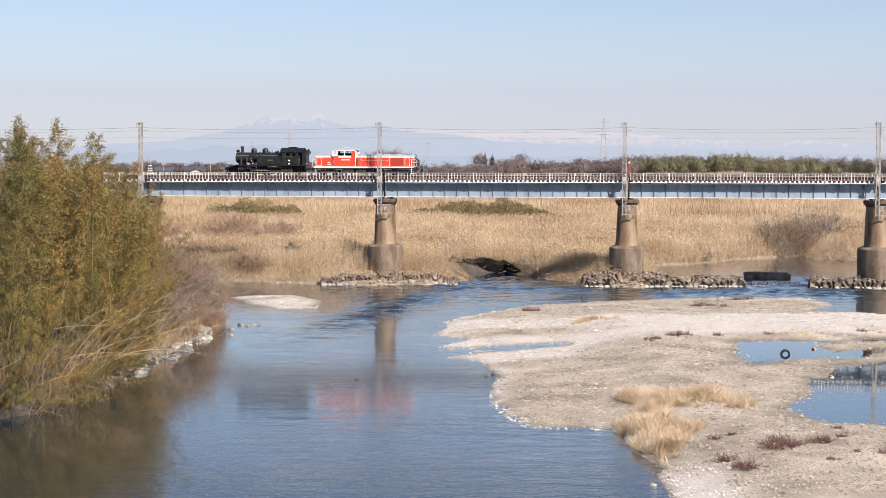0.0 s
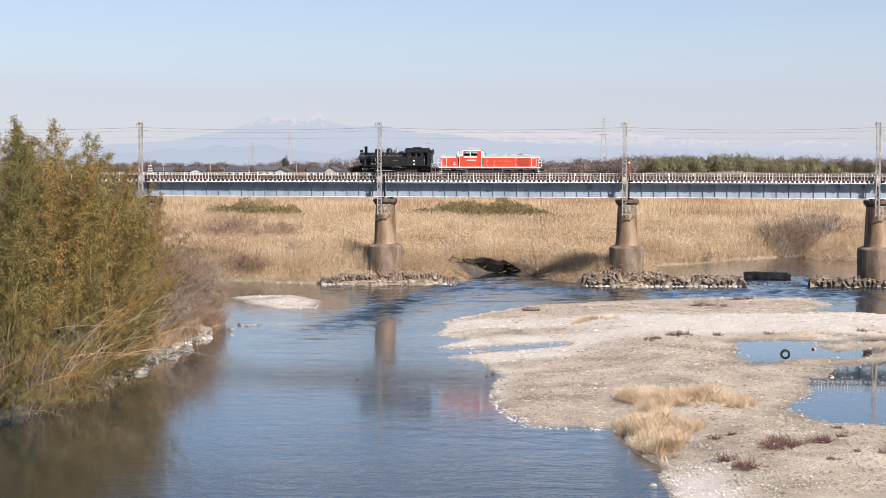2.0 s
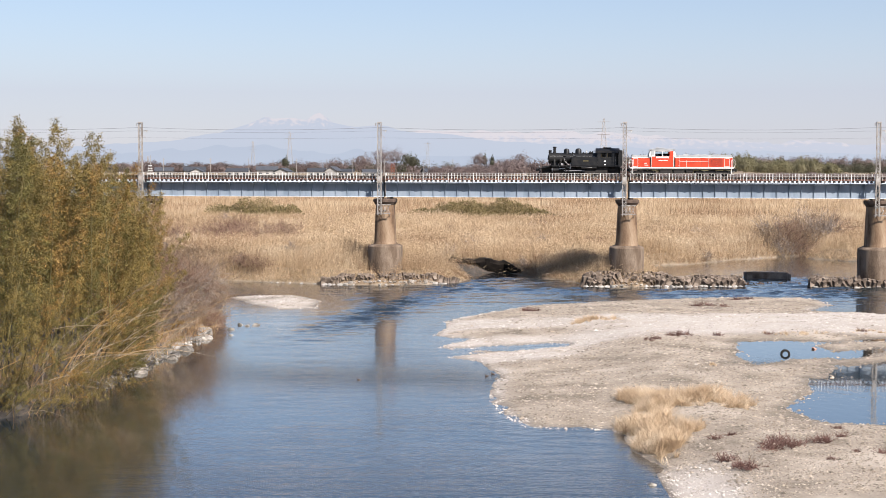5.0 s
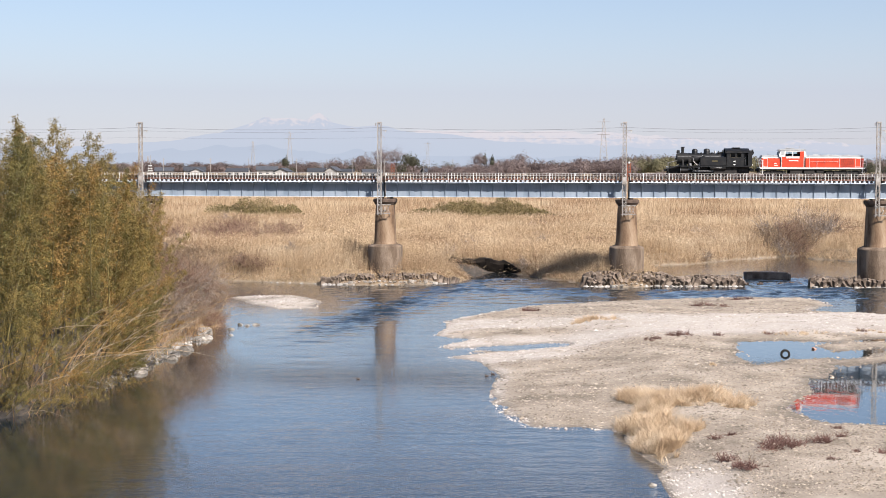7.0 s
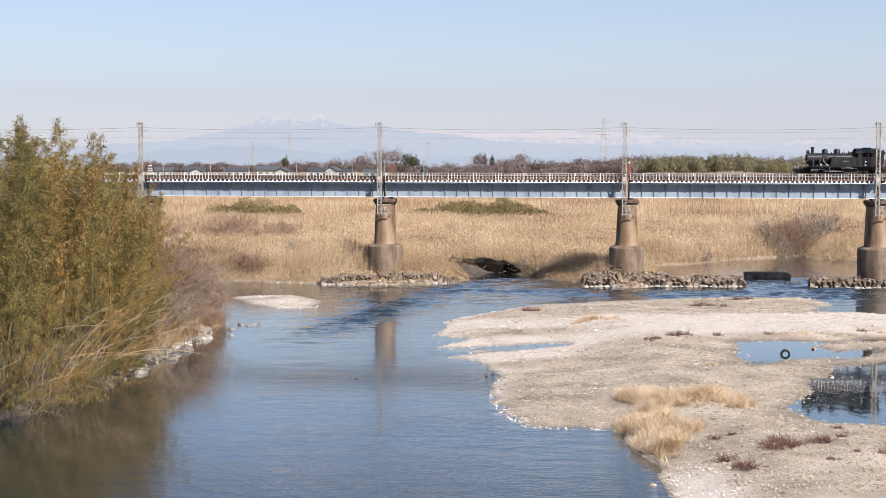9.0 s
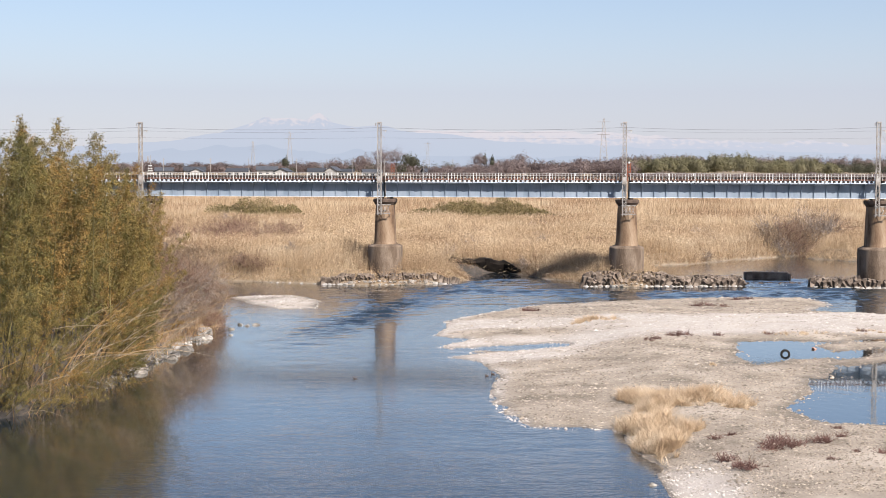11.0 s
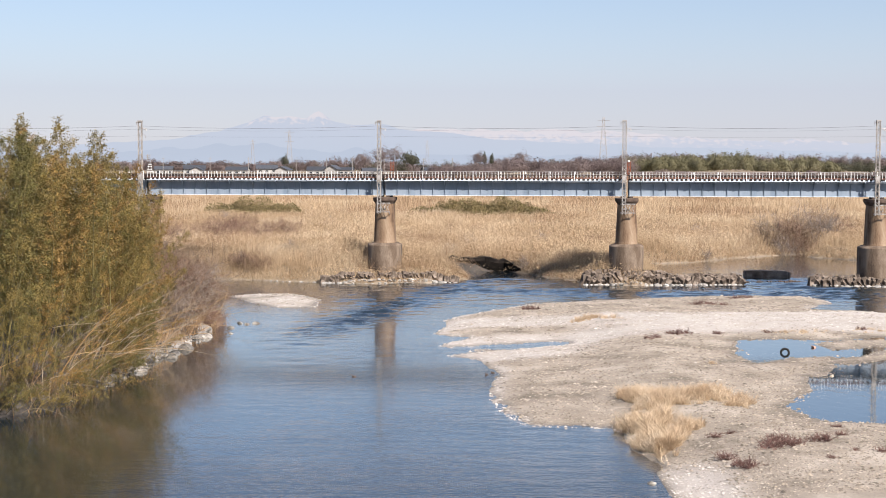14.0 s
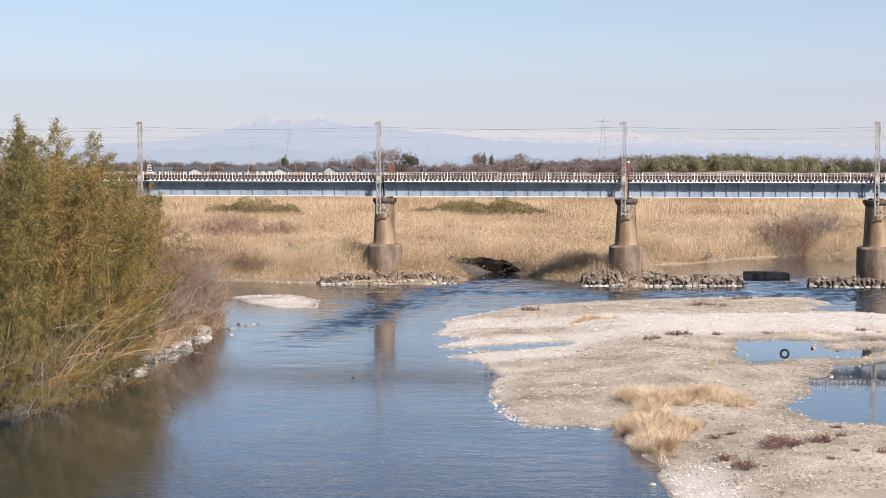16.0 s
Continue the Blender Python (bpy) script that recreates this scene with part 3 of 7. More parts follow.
def make_span():
    g = thing("bridge_span", Matrix(), "blue-grey steel plate girder span with walkway brackets", "bridge span", "spans of the railway bridge")
    L = SPAN / 2
    for y in (1.3, 3.1):
        part("web", B(-L, L, y - 0.012, y + 0.012, 12.05, 14.0), M_BLUE, g)
        part("top_flange", B(-L, L, y - 0.17, y + 0.17, 13.95, 14.02), M_BLUE, g)
        part("bottom_flange", B(-L, L, y - 0.17, y + 0.17, 12.0, 12.06), M_PALE, g)
    part("side_angle", B(-L, L, 1.13, 1.287, 13.86, 13.93), M_PALE, g)
    stiff = box_mesh("stiffener", M_BLUE, -0.03, 0.03, 1.13, 1.285, 12.065, 13.85)
    k = 20
    for i in range(k + 1):
        part("stiffener", stiff, None, g, at=pose(-L + 0.1 + i * (SPAN - 0.2) / k, 0, 0))
    cross = box_mesh("cross_frame", M_BLUE, -0.05, 0.05, 1.32, 3.08, 12.2, 13.8)
    for i in range(6):
        part("cross_frame", cross, None, g, at=pose(-L + 0.6 + i * (SPAN - 1.2) / 5, 0, 0))
    bm = bmesh.new()
    a = [bm.verts.new((s * 0.05, y, z)) for s in (-1, 1) for y, z in ((0.22, 14.03), (1.12, 14.03), (1.12, 13.2), (0.98, 13.2), (0.22, 13.9))]
    bm.faces.new(a[:5])
    bm.faces.new(a[5:][::-1])
    for q in range(5):
        bm.faces.new((a[q], a[5 + q], a[5 + (q + 1) % 5], a[(q + 1) % 5]))
    br = bpy.data.meshes.new("bracket")
    bmesh.ops.recalc_face_normals(bm, faces=bm.faces)
    bm.to_mesh(br)
    bm.free()
    br.materials.append(M_BLUE)
    for i in range(10):
        part("bracket", br, None, g, at=pose(-L + 1.7 + i * (SPAN - 3.4) / 9, 0, 0))
    part("fascia", B(-L, L, 0.2, 0.28, 14.04, 14.13), M_PALE, g, "pale painted walkway edge beam")
    part("walkway", B(-L, L, 0.28, 1.1, 14.42, 14.47), M_RUST, g, "rust-brown walkway deck")
    # unseen plate added below the walkway to cast shade on the web
    part("deck_plate", B(-L, L, 0.29, 1.28, 14.05, 14.10), M_RUST, g)
    part("edge_bar", B(-L, L, 0.17, 0.25, 14.40, 14.53), M_RUST, g)
    joist = box_mesh("joist", M_TIE, -0.12, 0.12, 0.24, 1.12, 14.13, 14.42)
    spacer = box_mesh("spacer", M_PALE, -0.13, 0.13, 0.215, 0.265, 14.13, 14.36)
    for i in range(54):
        x = -L + 0.32 + i * (SPAN - 0.64) / 53
        part("joist", joist, None, g, at=pose(x, 0, 0))
        if i < 53:
            part("spacer", spacer, None, g, at=pose(x + 0.31, 0, 0))
    return g


def make_railing(name="railing", full=True):
    r = thing(name, Matrix(), "white painted steel walkway railing along the bridge", "railing", "railings of the bridge")
    L = SPAN / 2
    part("top_rail", B(-L, L, -0.03, 0.03, 15.30, 15.36), M_GALV, r)
    part("middle_rail", B(-L, L, -0.02, 0.02, 14.98, 15.02), M_GALV, r)
    part("bottom_rail", B(-L, L, -0.02, 0.02, 14.56, 14.62), M_RUST, r)
    post = box_mesh("post", M_WHITE, -0.022, 0.022, -0.05, -0.032, 14.45, 15.30)
    big = box_mesh("main_post", M_WHITE, -0.05, 0.05, -0.07, -0.032, 14.1, 15.38)
    for i in range(77):
        x = -L + 0.15 + i * (SPAN - 0.3) / 76
        main = i % 8 == 4
        if not (main or full):
            continue
        part("main_post" if main else "post", big if main else post, None, r, at=pose(x, 0, 0))
    return r


def make_track():
    tr = thing("railway_track", Matrix(), "steel rails on dark wooden sleepers over the bridge", "track", "track sections")
    L = 33.65 / 2
    for s in (-1, 1):
        y = TRACK_Y + s * 0.565
        part("rail", prism(bmesh.new(), [(-L, RAIL_Z - 0.15), (L, RAIL_Z - 0.15), (L, RAIL_Z), (-L, RAIL_Z)], y - 0.035, y + 0.035), M_RAIL, tr)
        part("rail_foot", B(-L, L, y - 0.07, y + 0.07, RAIL_Z - 0.165, RAIL_Z - 0.14), M_RAIL, tr)
        part("guard_angle", B(-L, L, TRACK_Y + s * 0.95 - 0.06, TRACK_Y + s * 0.95 + 0.06, 14.80, 14.88), M_RAIL, tr)
    tie = box_mesh("sleeper", M_TIE, -0.11, 0.11, TRACK_Y - 1.1, TRACK_Y + 1.1, 14.02, 14.785)
    for i in range(54):
        part("sleeper", tie, None, tr, at=pose(-L + 0.3 + i * 33.05 / 53, 0, 0))
    return tr


def build_bridge():
    pier, mast = make_pier(), make_mast()
    for u in PIERS[:2] + PIERS[3:]:
        copy_thing(pier, BRIDGE @ pose(u, TRACK_Y, 0))
        copy_thing(mast, BRIDGE @ pose(u - 0.5, -0.6, 0))
    span, rail, far_rail, track = make_span(), make_railing(), make_railing(full=False), make_track()
    mids = [(a + b) / 2 for a, b in zip(PIERS, PIERS[1:])]
    for k, u in enumerate(mids):
        for ob, m in ((span, pose(u, 0, 0)), (rail, pose(u, 0.2, 0)), (far_rail, pose(u + 0.17, 4.35, 0)), (track, pose(u, 0, 0))):
            if k == 0:
                ob.matrix_basis = BRIDGE @ m
            else:
                copy_thing(ob, BRIDGE @ m)
    # wires from mast to mast
    for z, y, r, sag in ((21.6, -0.7, 0.016, 0.35), (21.15, -0.5, 0.009, 0.25), (20.2, -0.5, 0.008, 0.15)):
        bm = bmesh.new()
        pts = [(a - 0.5 + (b - a) * k / 10, y, z - sag * (1 - (k / 5 - 1) ** 2)) for a, b in zip(PIERS, PIERS[1:]) for k in range(10)]
        tube(bm, pts, [r] * len(pts), 4)
        w = part("overhead_wire", bm, M_WIRE, None)
        w.matrix_basis = BRIDGE
        tagged(w, "thin dark wire strung between the lattice masts", "wire", "wires over the bridge")
    # red lattice posts beyond the track, at two piers
    for u, lamp in ((PIERS[2] + 0.75, False), (PIERS[3] + 0.35, True)):
        s = thing("signal_post", BRIDGE @ pose(u, 4.5, 0), "short orange-red lattice post beside the track", "signal post", "red posts")
        for x in (-0.22, 0.22):
            part("leg", B(x - 0.04, x + 0.04, -0.04, 0.04, 14.3, 16.7), M_RED, s)
        part("support", B(-0.1, 0.1, -0.05, 0.05, 11.7, 14.3), M_CAP, s)
        part("foot_bar", B(-0.26, 0.26, -0.05, 0.05, 14.24, 14.34), M_RED, s)
        for k in range(4):
            part("rung", rod(R((-0.22, 0, 14.8 + k * 0.5), (0.22, 0, 15.25 + k * 0.5), 0.03, 4), (0.22, 0, 14.8 + k * 0.5), (-0.22, 0, 15.25 + k * 0.5), 0.03, 4), M_RED, s)
        if lamp:
            part("lamp_head", lathe(bmesh.new(), [(0.08, 0), (0.16, 0.06), (0.16, 0.22), (0.05, 0.3)], 10, pose(0, 0, 16.7)), M_WHITE, s, "small white lamp head")


M_RED = mat("red_oxide_paint", [(0.28, 0.07, 0.03), (0.42, 0.13, 0.06)], 2, 0.6, 0.05)
build_bridge()
# ---- the train ----
M_BLACK = mat("black_engine_paint", [(0.005, 0.005, 0.006), (0.010, 0.010, 0.010), (0.024, 0.021, 0.019)], 1.6, 0.42, 0.1)
M_SOOT = mat("sooty_iron", [(0.004, 0.004, 0.004), (0.012, 0.011, 0.010)], 2.0, 0.6, 0.2)
M_STEEL = mat("oiled_steel", [(0.20, 0.20, 0.20), (0.46, 0.45, 0.44)], 3.0, 0.35, 0.05, metal=0.4, colour_scale=0.95)
M_ORANGE = mat("vermilion_paint", [(0.62, 0.055, 0.022), (0.74, 0.075, 0.03), (0.78, 0.085, 0.035)], 0.8, 0.35, 0.02)
M_CREAM = mat("clean_white_paint", [(0.70, 0.69, 0.66), (0.82, 0.81, 0.79)], 1.5, 0.4, 0.02, colour_scale=0.8)
M_ROOFGREY = mat("grey_roof_paint", [(0.40, 0.41, 0.41), (0.55, 0.56, 0.56)], 1.0, 0.55, 0.05)
M_GRILLE = mat("dusty_red_grille", [(0.20, 0.045, 0.03), (0.34, 0.07, 0.045)], 3.0, 0.6, 0.1)
M_UNDER = mat("underframe_black", [(0.012, 0.011, 0.01), (0.04, 0.034, 0.03)], 2.0, 0.8, 0.2)
M_BRASS = mat("brass_plate", [(0.16, 0.13, 0.07), (0.26, 0.21, 0.12)], 4.0, 0.4, 0.05, metal=0.7)
M_LENS = mat("lamp_glass", [(0.6, 0.6, 0.58), (0.7, 0.7, 0.68)], 2, 0.1, 0)


def glass_material(name):
    m = bpy.data.materials.new(name)
    m.use_nodes = True
    b = m.node_tree.nodes["Principled BSDF"]
    b.inputs["Base Color"].default_value = (0.9, 0.95, 0.95, 1)
    b.inputs["Transmission Weight"].default_value, b.inputs["Roughness"].default_value, b.inputs["IOR"].default_value = 1.0, 0.02, 1.1
    return m


M_GLASS = glass_material("cab_glass")
WHEELS = []      # (wheel, radius) that turn as the train rolls
RODS = []        # (rod, rest place, crank radius, wheel radius)


def xcyl(bm, x0, x1, y, z, r, n=24, r1=None):
    return rod(bm, (x0, y, z), (x1, y, z), r, n, r1)


def spoked_wheel(name, r, w, parent, x, y, material, spokes=12):
    bm = bmesh.new()
    n = 28
    ri = r * 0.86
    rings = [[bm.verts.new((rr * math.cos(k * math.tau / n), yy, rr * math.sin(k * math.tau / n))) for k in range(n)]
             for rr, yy in ((ri, -w), (r, -w), (r, w), (ri, w))]
    for a in range(4):
        p, q = rings[a], rings[(a + 1) % 4]
        for k in range(n):
            bm.faces.new((p[k], p[(k + 1) % n], q[(k + 1) % n], q[k]))
    rod(bm, (0, -w * 1.2, 0), (0, w * 1.2, 0), r * 0.22, 14)
    for k in range(spokes):
        a = k * math.tau / spokes
        rod(bm, (0.15 * r * math.cos(a), 0, 0.15 * r * math.sin(a)), (ri * 1.02 * math.cos(a), 0, ri * 1.02 * math.sin(a)), 0.035 * r / 0.7, 5)
    prism(bm, [(0.55 * r * math.cos(a), 0.55 * r * math.sin(a)) for a in np.linspace(-0.5, 0.5, 5)] + [(ri * math.cos(a), ri * math.sin(a)) for a in np.linspace(0.62, -0.62, 7)], -w * 0.7, w * 0.7)
    o = part(name, bm, material, parent, at=pose(x, y, r))
    WHEELS.append((o, r, (x, y, r)))
    return o


def disc_wheel(name, r, w, parent, x, y, material):
    bm = lathe(bmesh.new(), [(r * 0.25, -w * 1.3), (r * 0.35, -w * 0.6), (r * 0.82, -w * 0.5), (r * 0.86, -w), (r, -w), (r, w), (r * 0.86, w), (r * 0.82, w * 0.5), (r * 0.35, w * 0.6), (r * 0.25, w * 1.3)], 26, Matrix.Rotation(radians(90), 4, "X"))
    o = part(name, bm, material, parent, at=pose(x, y, r))
    WHEELS.append((o, r, (x, y, r)))
    return o


def handrail(parent, pts, r=0.022, material=None, name="handrail"):
    return part(name, tube(bmesh.new(), pts, [r] * len(pts), 5), material or M_CREAM, parent)


def steam_engine():
    e = thing("steam_locomotive", Matrix(), "black steam tank locomotive with side tanks and coal bunker", "locomotive")
    # frames and running gear; the smokebox end points to -x
    part("main_frame", B(-4.9, 5.1, -0.5, 0.5, 0.45, 1.4, bevel=0.02), M_UNDER, e)
    part("ashpan", B(0.2, 3.2, -0.9, 0.9, 0.3, 1.4, bevel=0.05), M_UNDER, e)
    part("brake_gear", B(-3.0, 0.6, -0.48, 0.48, 0.2, 0.5, bevel=0.03), M_UNDER, e)
    # added dark block, a stand-in for the shade behind the cab windows
    part("cab_interior", B(2.0, 4.55, -0.75, 0.75, 1.5, 3.42, bevel=0.05), M_SOOT, e)
    part("running_board", B(-4.1, 5.25, -1.32, 1.32, 1.40, 1.48, bevel=0.01), M_BLACK, e)
    part("front_deck", prism(bmesh.new(), [(-5.05, 1.02), (-4.9, 1.02), (-4.1, 1.42), (-4.1, 1.5), (-4.35, 1.5), (-5.05, 1.12)], -1.25, 1.25), M_BLACK, e)
    part("buffer_beam", B(-5.2, -5.0, -1.25, 1.25, 0.72, 1.15, bevel=0.02), M_BLACK, e)
    part("rear_beam", B(5.15, 5.32, -1.25, 1.25, 0.72, 1.2, bevel=0.02), M_BLACK, e)
    for s, x in ((-1, -5.2), (1, 5.32)):
        cp = part("coupler", B(x - 0.32 if s < 0 else x, x if s < 0 else x + 0.32, -0.14, 0.14, 0.72, 1.02, bevel=0.03), M_SOOT, e)
        part("knuckle", B(x + s * 0.3 - 0.1, x + s * 0.3 + 0.1, -0.2, 0.2, 0.68, 1.06, bevel=0.04), M_SOOT, cp)
    part("guard_iron", prism(bmesh.new(), [(-5.35, 0.15), (-5.2, 0.15), (-4.95, 0.75), (-5.15, 0.75)], -0.75, -0.65), M_BLACK, e)
    part("guard_iron", prism(bmesh.new(), [(-5.35, 0.15), (-5.2, 0.15), (-4.95, 0.75), (-5.15, 0.75)], 0.65, 0.75), M_BLACK, e)
    # boiler
    part("smokebox", xcyl(xcyl(xcyl(bmesh.new(), -4.45, -3.0, 0, 2.46, 0.76, 28), -4.5, -4.44, 0, 2.46, 0.68, 24), -4.6, -4.5, 0, 2.46, 0.38, 20, 0.56), M_SOOT, e, smooth=False)
    part("smokebox_door", xcyl(bmesh.new(), -4.66, -4.58, 0, 2.42, 0.16, 14), M_SOOT, e)
    boiler = part("boiler", xcyl(bmesh.new(), -3.0, 1.9, 0, 2.47, 0.74, 28), M_BLACK, e)
    for x in (-2.9, -1.7, -0.5, 0.7):
        part("boiler_band", xcyl(bmesh.new(), x, x + 0.06, 0, 2.47, 0.757, 28), M_BLACK, boiler)
    part("saddle", B(-4.2, -3.2, -0.5, 0.5, 1.2, 1.9, bevel=0.05), M_SOOT, e)
    ch = part("chimney", lathe(bmesh.new(), [(0.30, 0), (0.22, 0.12), (0.19, 0.3), (0.20, 0.82), (0.25, 0.86), (0.25, 0.95), (0.2, 0.97)], 18, pose(-3.72, 0, 3.1)), M_SOOT, e, smooth=False)
    part("sand_dome", lathe(bmesh.new(), [(0.42, -0.15), (0.38, 0.05), (0.37, 0.5), (0.30, 0.64), (0.15, 0.72), (0.02, 0.74)], 20, pose(-2.15, 0, 3.08)), M_BLACK, e, smooth=True)
    part("steam_dome", lathe(bmesh.new(), [(0.46, -0.15), (0.42, 0.05), (0.41, 0.5), (0.33, 0.66), (0.16, 0.75), (0.02, 0.77)], 20, pose(-0.6, 0, 3.08)), M_BLACK, e, smooth=True)
    part("safety_valve", lathe(bmesh.new(), [(0.12, 0), (0.12, 0.35), (0.08, 0.5), (0.03, 0.55)], 12, pose(0.45, -0.1, 3.02)), M_STEEL, e)
    for x, y, h in ((-1.35, -0.35, 0.26), (0.05, -0.3, 0.3), (0.95, 0.2, 0.42), (1.25, -0.25, 0.36)):
        part("boiler_fitting", lathe(bmesh.new(), [(0.10, 0), (0.10, h * 0.5), (0.06, h * 0.6), (0.09, h * 0.8), (0.03, h)], 10, pose(x, y, 3.08)), M_SOOT, e)
    for y in (-1.05, 1.05):
        pump = part("air_pump", lathe(bmesh.new(), [(0.16, 0), (0.19, 0.04), (0.19, 0.34), (0.1, 0.38), (0.1, 0.5), (0.2, 0.54), (0.2, 0.86), (0.12, 0.92)], 12, pose(-2.95 if y < 0 else -2.3, y * 0.9, 1.5)), M_UNDER, e, "grey-black air pump beside the boiler")
        part("pump_pipe", tube(bmesh.new(), [(-2.95 if y < 0 else -2.3, y * 0.9, 2.4), (-2.6, y * 0.75, 2.75), (-1.6, y * 0.7, 2.85)], [0.035] * 3, 6), M_UNDER, pump)
        part("front_rail", tube(bmesh.new(), [(-5.1, y, 1.1), (-5.1, y, 1.85), (-4.45, y * 0.75, 2.2)], [0.025] * 3, 5), M_STEEL, e)
        part("front_step", B(-5.3, -4.95, y - 0.15, y + 0.15, 0.42, 0.46), M_BLACK, e)
        part("buffer_lamp", xcyl(bmesh.new(), -5.28, -5.1, y * 0.85, 1.3, 0.1, 12), M_STEEL, e)
    part("generator", xcyl(bmesh.new(), 0.75, 1.2, -0.3, 3.2, 0.15, 12), M_BLACK, e)
    part("whistle", R((1.45, 0.1, 3.0), (1.45, 0.1, 3.62), 0.05, 8), M_BRASS, e)
    hl = part("headlamp", xcyl(bmesh.new(), -4.5, -4.12, 0, 3.42, 0.19, 16), M_BLACK, e)
    part("lamp_glass", xcyl(bmesh.new(), -4.53, -4.5, 0, 3.42, 0.16, 16), M_LENS, hl)
    for y in (-0.72, 0.72):
        handrail(e, [(-4.4, y, 2.75), (-2.0, y, 2.75), (1.5, y, 2.75)], 0.022, M_STEEL)
        part("steam_pipe", tube(bmesh.new(), [(-3.75, y * 0.75, 2.5), (-3.75, y * 1.1, 2.0), (-3.75, y * 1.25, 1.4)], [0.14] * 3, 10), M_SOOT, e)
    part("air_pipe", tube(bmesh.new(), [(-2.6, -0.75, 1.6), (-2.6, -0.78, 2.4), (-2.15, -0.55, 2.9)], [0.03] * 3, 5), M_SOOT, e)
    # side tanks
    for s in (-1, 1):
        y0, y1 = sorted((s * 0.72, s * 1.32))
        tk = part("side_tank", B(-1.55, 1.85, y0, y1, 1.48, 2.66, bevel=0.05), M_BLACK, e)
        part("number_plate", B(0.0, 0.72, s * 1.335 - 0.012, s * 1.335 + 0.012, 2.02, 2.2), M_BRASS, tk, "small brass plate with illegible marks")
        part("tank_lid", lathe(bmesh.new(), [(0.18, 0), (0.18, 0.1), (0.05, 0.14)], 12, pose(-1.1, s * 1.0, 2.65)), M_BLACK, tk)
        for k in range(2):
            part("tank_step", B(-1.9, -1.6, s * 1.2 - 0.1, s * 1.2 + 0.1, 0.6 + 0.35 * k, 0.64 + 0.35 * k), M_BLACK, e)
        part("air_tank", xcyl(bmesh.new(), -0.2, 1.8, s * 1.05, 1.15, 0.2, 14), M_BLACK, e)
        part("valance", B(-4.1, 5.2, s * 1.33 - 0.012, s * 1.33 + 0.012, 1.34, 1.5), M_BLACK, e)
        part("injector_pipe", tube(bmesh.new(), [(1.7, s * 1.2, 1.1), (0.2, s * 1.25, 1.3), (-1.7, s * 1.1, 1.35), (-2.4, s * 0.85, 2.1), (-2.4, s * 0.72, 2.5)], [0.035] * 5, 6), M_STEEL, e)
        part("clack_pipe", tube(bmesh.new(), [(-1.2, s * 0.6, 2.95), (-1.2, s * 0.82, 2.5), (-1.6, s * 0.9, 1.9), (-1.6, s * 0.95, 1.5)], [0.03] * 4, 6), M_STEEL, e)
        part("lubricator", B(-2.9, -2.65, s * 1.1 - 0.12, s * 1.1 + 0.12, 1.48, 1.78, bevel=0.02), M_STEEL, e)
        part("radius_rod", R((-3.1, s * 1.0, 1.27), (-1.65, s * 0.98, 1.22), 0.03, 6), M_STEEL, e)
        part("sand_pipe", tube(bmesh.new(), [(-2.15, s * 0.4, 3.1), (-2.3, s * 0.78, 2.5), (-2.0, s * 0.9, 1.5), (-1.6, s * 0.65, 0.3)], [0.022] * 4, 5), M_SOOT, e)
    # cab
    for s in (-1, 1):
        y = s * 1.34
        cw = bmesh.new()
        for x0, x1, z0, z1 in ((1.85, 4.1, 1.48, 2.62), (1.85, 2.35, 2.62, 3.3), (2.95, 3.15, 2.62, 3.3), (3.7, 4.1, 2.62, 3.3), (1.85, 4.1, 3.3, 3.5)):
            box(cw, x0, x1, y - 0.02, y + 0.02, z0, z1)
        c = part("cab_side", cw, M_BLACK, e)
        for x0, x1 in ((2.35, 2.95), (3.15, 3.7)):
            part("window_frame", rod(rod(R((x0, y, 2.62), (x1, y, 2.62), 0.025, 4), (x0, y, 3.3), (x1, y, 3.3), 0.025, 4), (x0, y, 2.62), (x0, y, 3.3), 0.025, 4), M_BRASS, c)
        part("side_plate", B(2.72, 2.98, y + s * 0.03 - 0.006, y + s * 0.03 + 0.006, 1.98, 2.16), M_CREAM, c, "small white marking plate")
        part("side_plate", B(2.72, 2.98, y + s * 0.03 - 0.006, y + s * 0.03 + 0.006, 1.55, 1.68), M_CREAM, c)
        handrail(e, [(4.2, s * 1.38, 1.5), (4.2, s * 1.38, 2.7)], 0.02, M_STEEL)
    for x in (1.87, 4.62):
        fw = bmesh.new()
        for y0, y1, z0, z1 in ((-1.32, 1.32, 1.48, 2.7), (-1.32, -0.95, 2.7, 3.4), (-0.4, 0.4, 2.7, 3.4), (0.95, 1.32, 2.7, 3.4), (-1.32, 1.32, 3.4, 3.55)):
            box(fw, x - 0.02, x + 0.02, y0, y1, z0, z1)
        part("cab_end", fw, M_BLACK, e)
    roof = bmesh.new()
    arc = [(1.5 * math.sin(a), 2.55 + 1.33 * math.cos(a)) for a in np.linspace(-1.02, 1.02, 11)]
    rv = [[roof.verts.new((x, y * 1.12, z + dz)) for y, z in arc] for x, dz in ((1.65, -0.05), (1.65, 0), (4.75, 0), (4.75, -0.05))]
    for a in range(4):
        p, q = rv[a], rv[(a + 1) % 4]
        for k in range(10):
            roof.faces.new((p[k], p[k + 1], q[k + 1], q[k]))
    cr = part("cab_roof", roof, M_BLACK, e)
    part("roof_vent", B(2.6, 3.7, -0.5, 0.5, 3.86, 3.98, bevel=0.04), M_BLACK, cr)
    # bunker
    part("bunker", prism(bmesh.new(), [(4.64, 1.48), (5.35, 1.48), (5.35, 2.9), (5.55, 3.1), (5.55, 3.42), (4.64, 3.42)], -1.3, 1.3), M_BLACK, e, "coal bunker behind the cab")
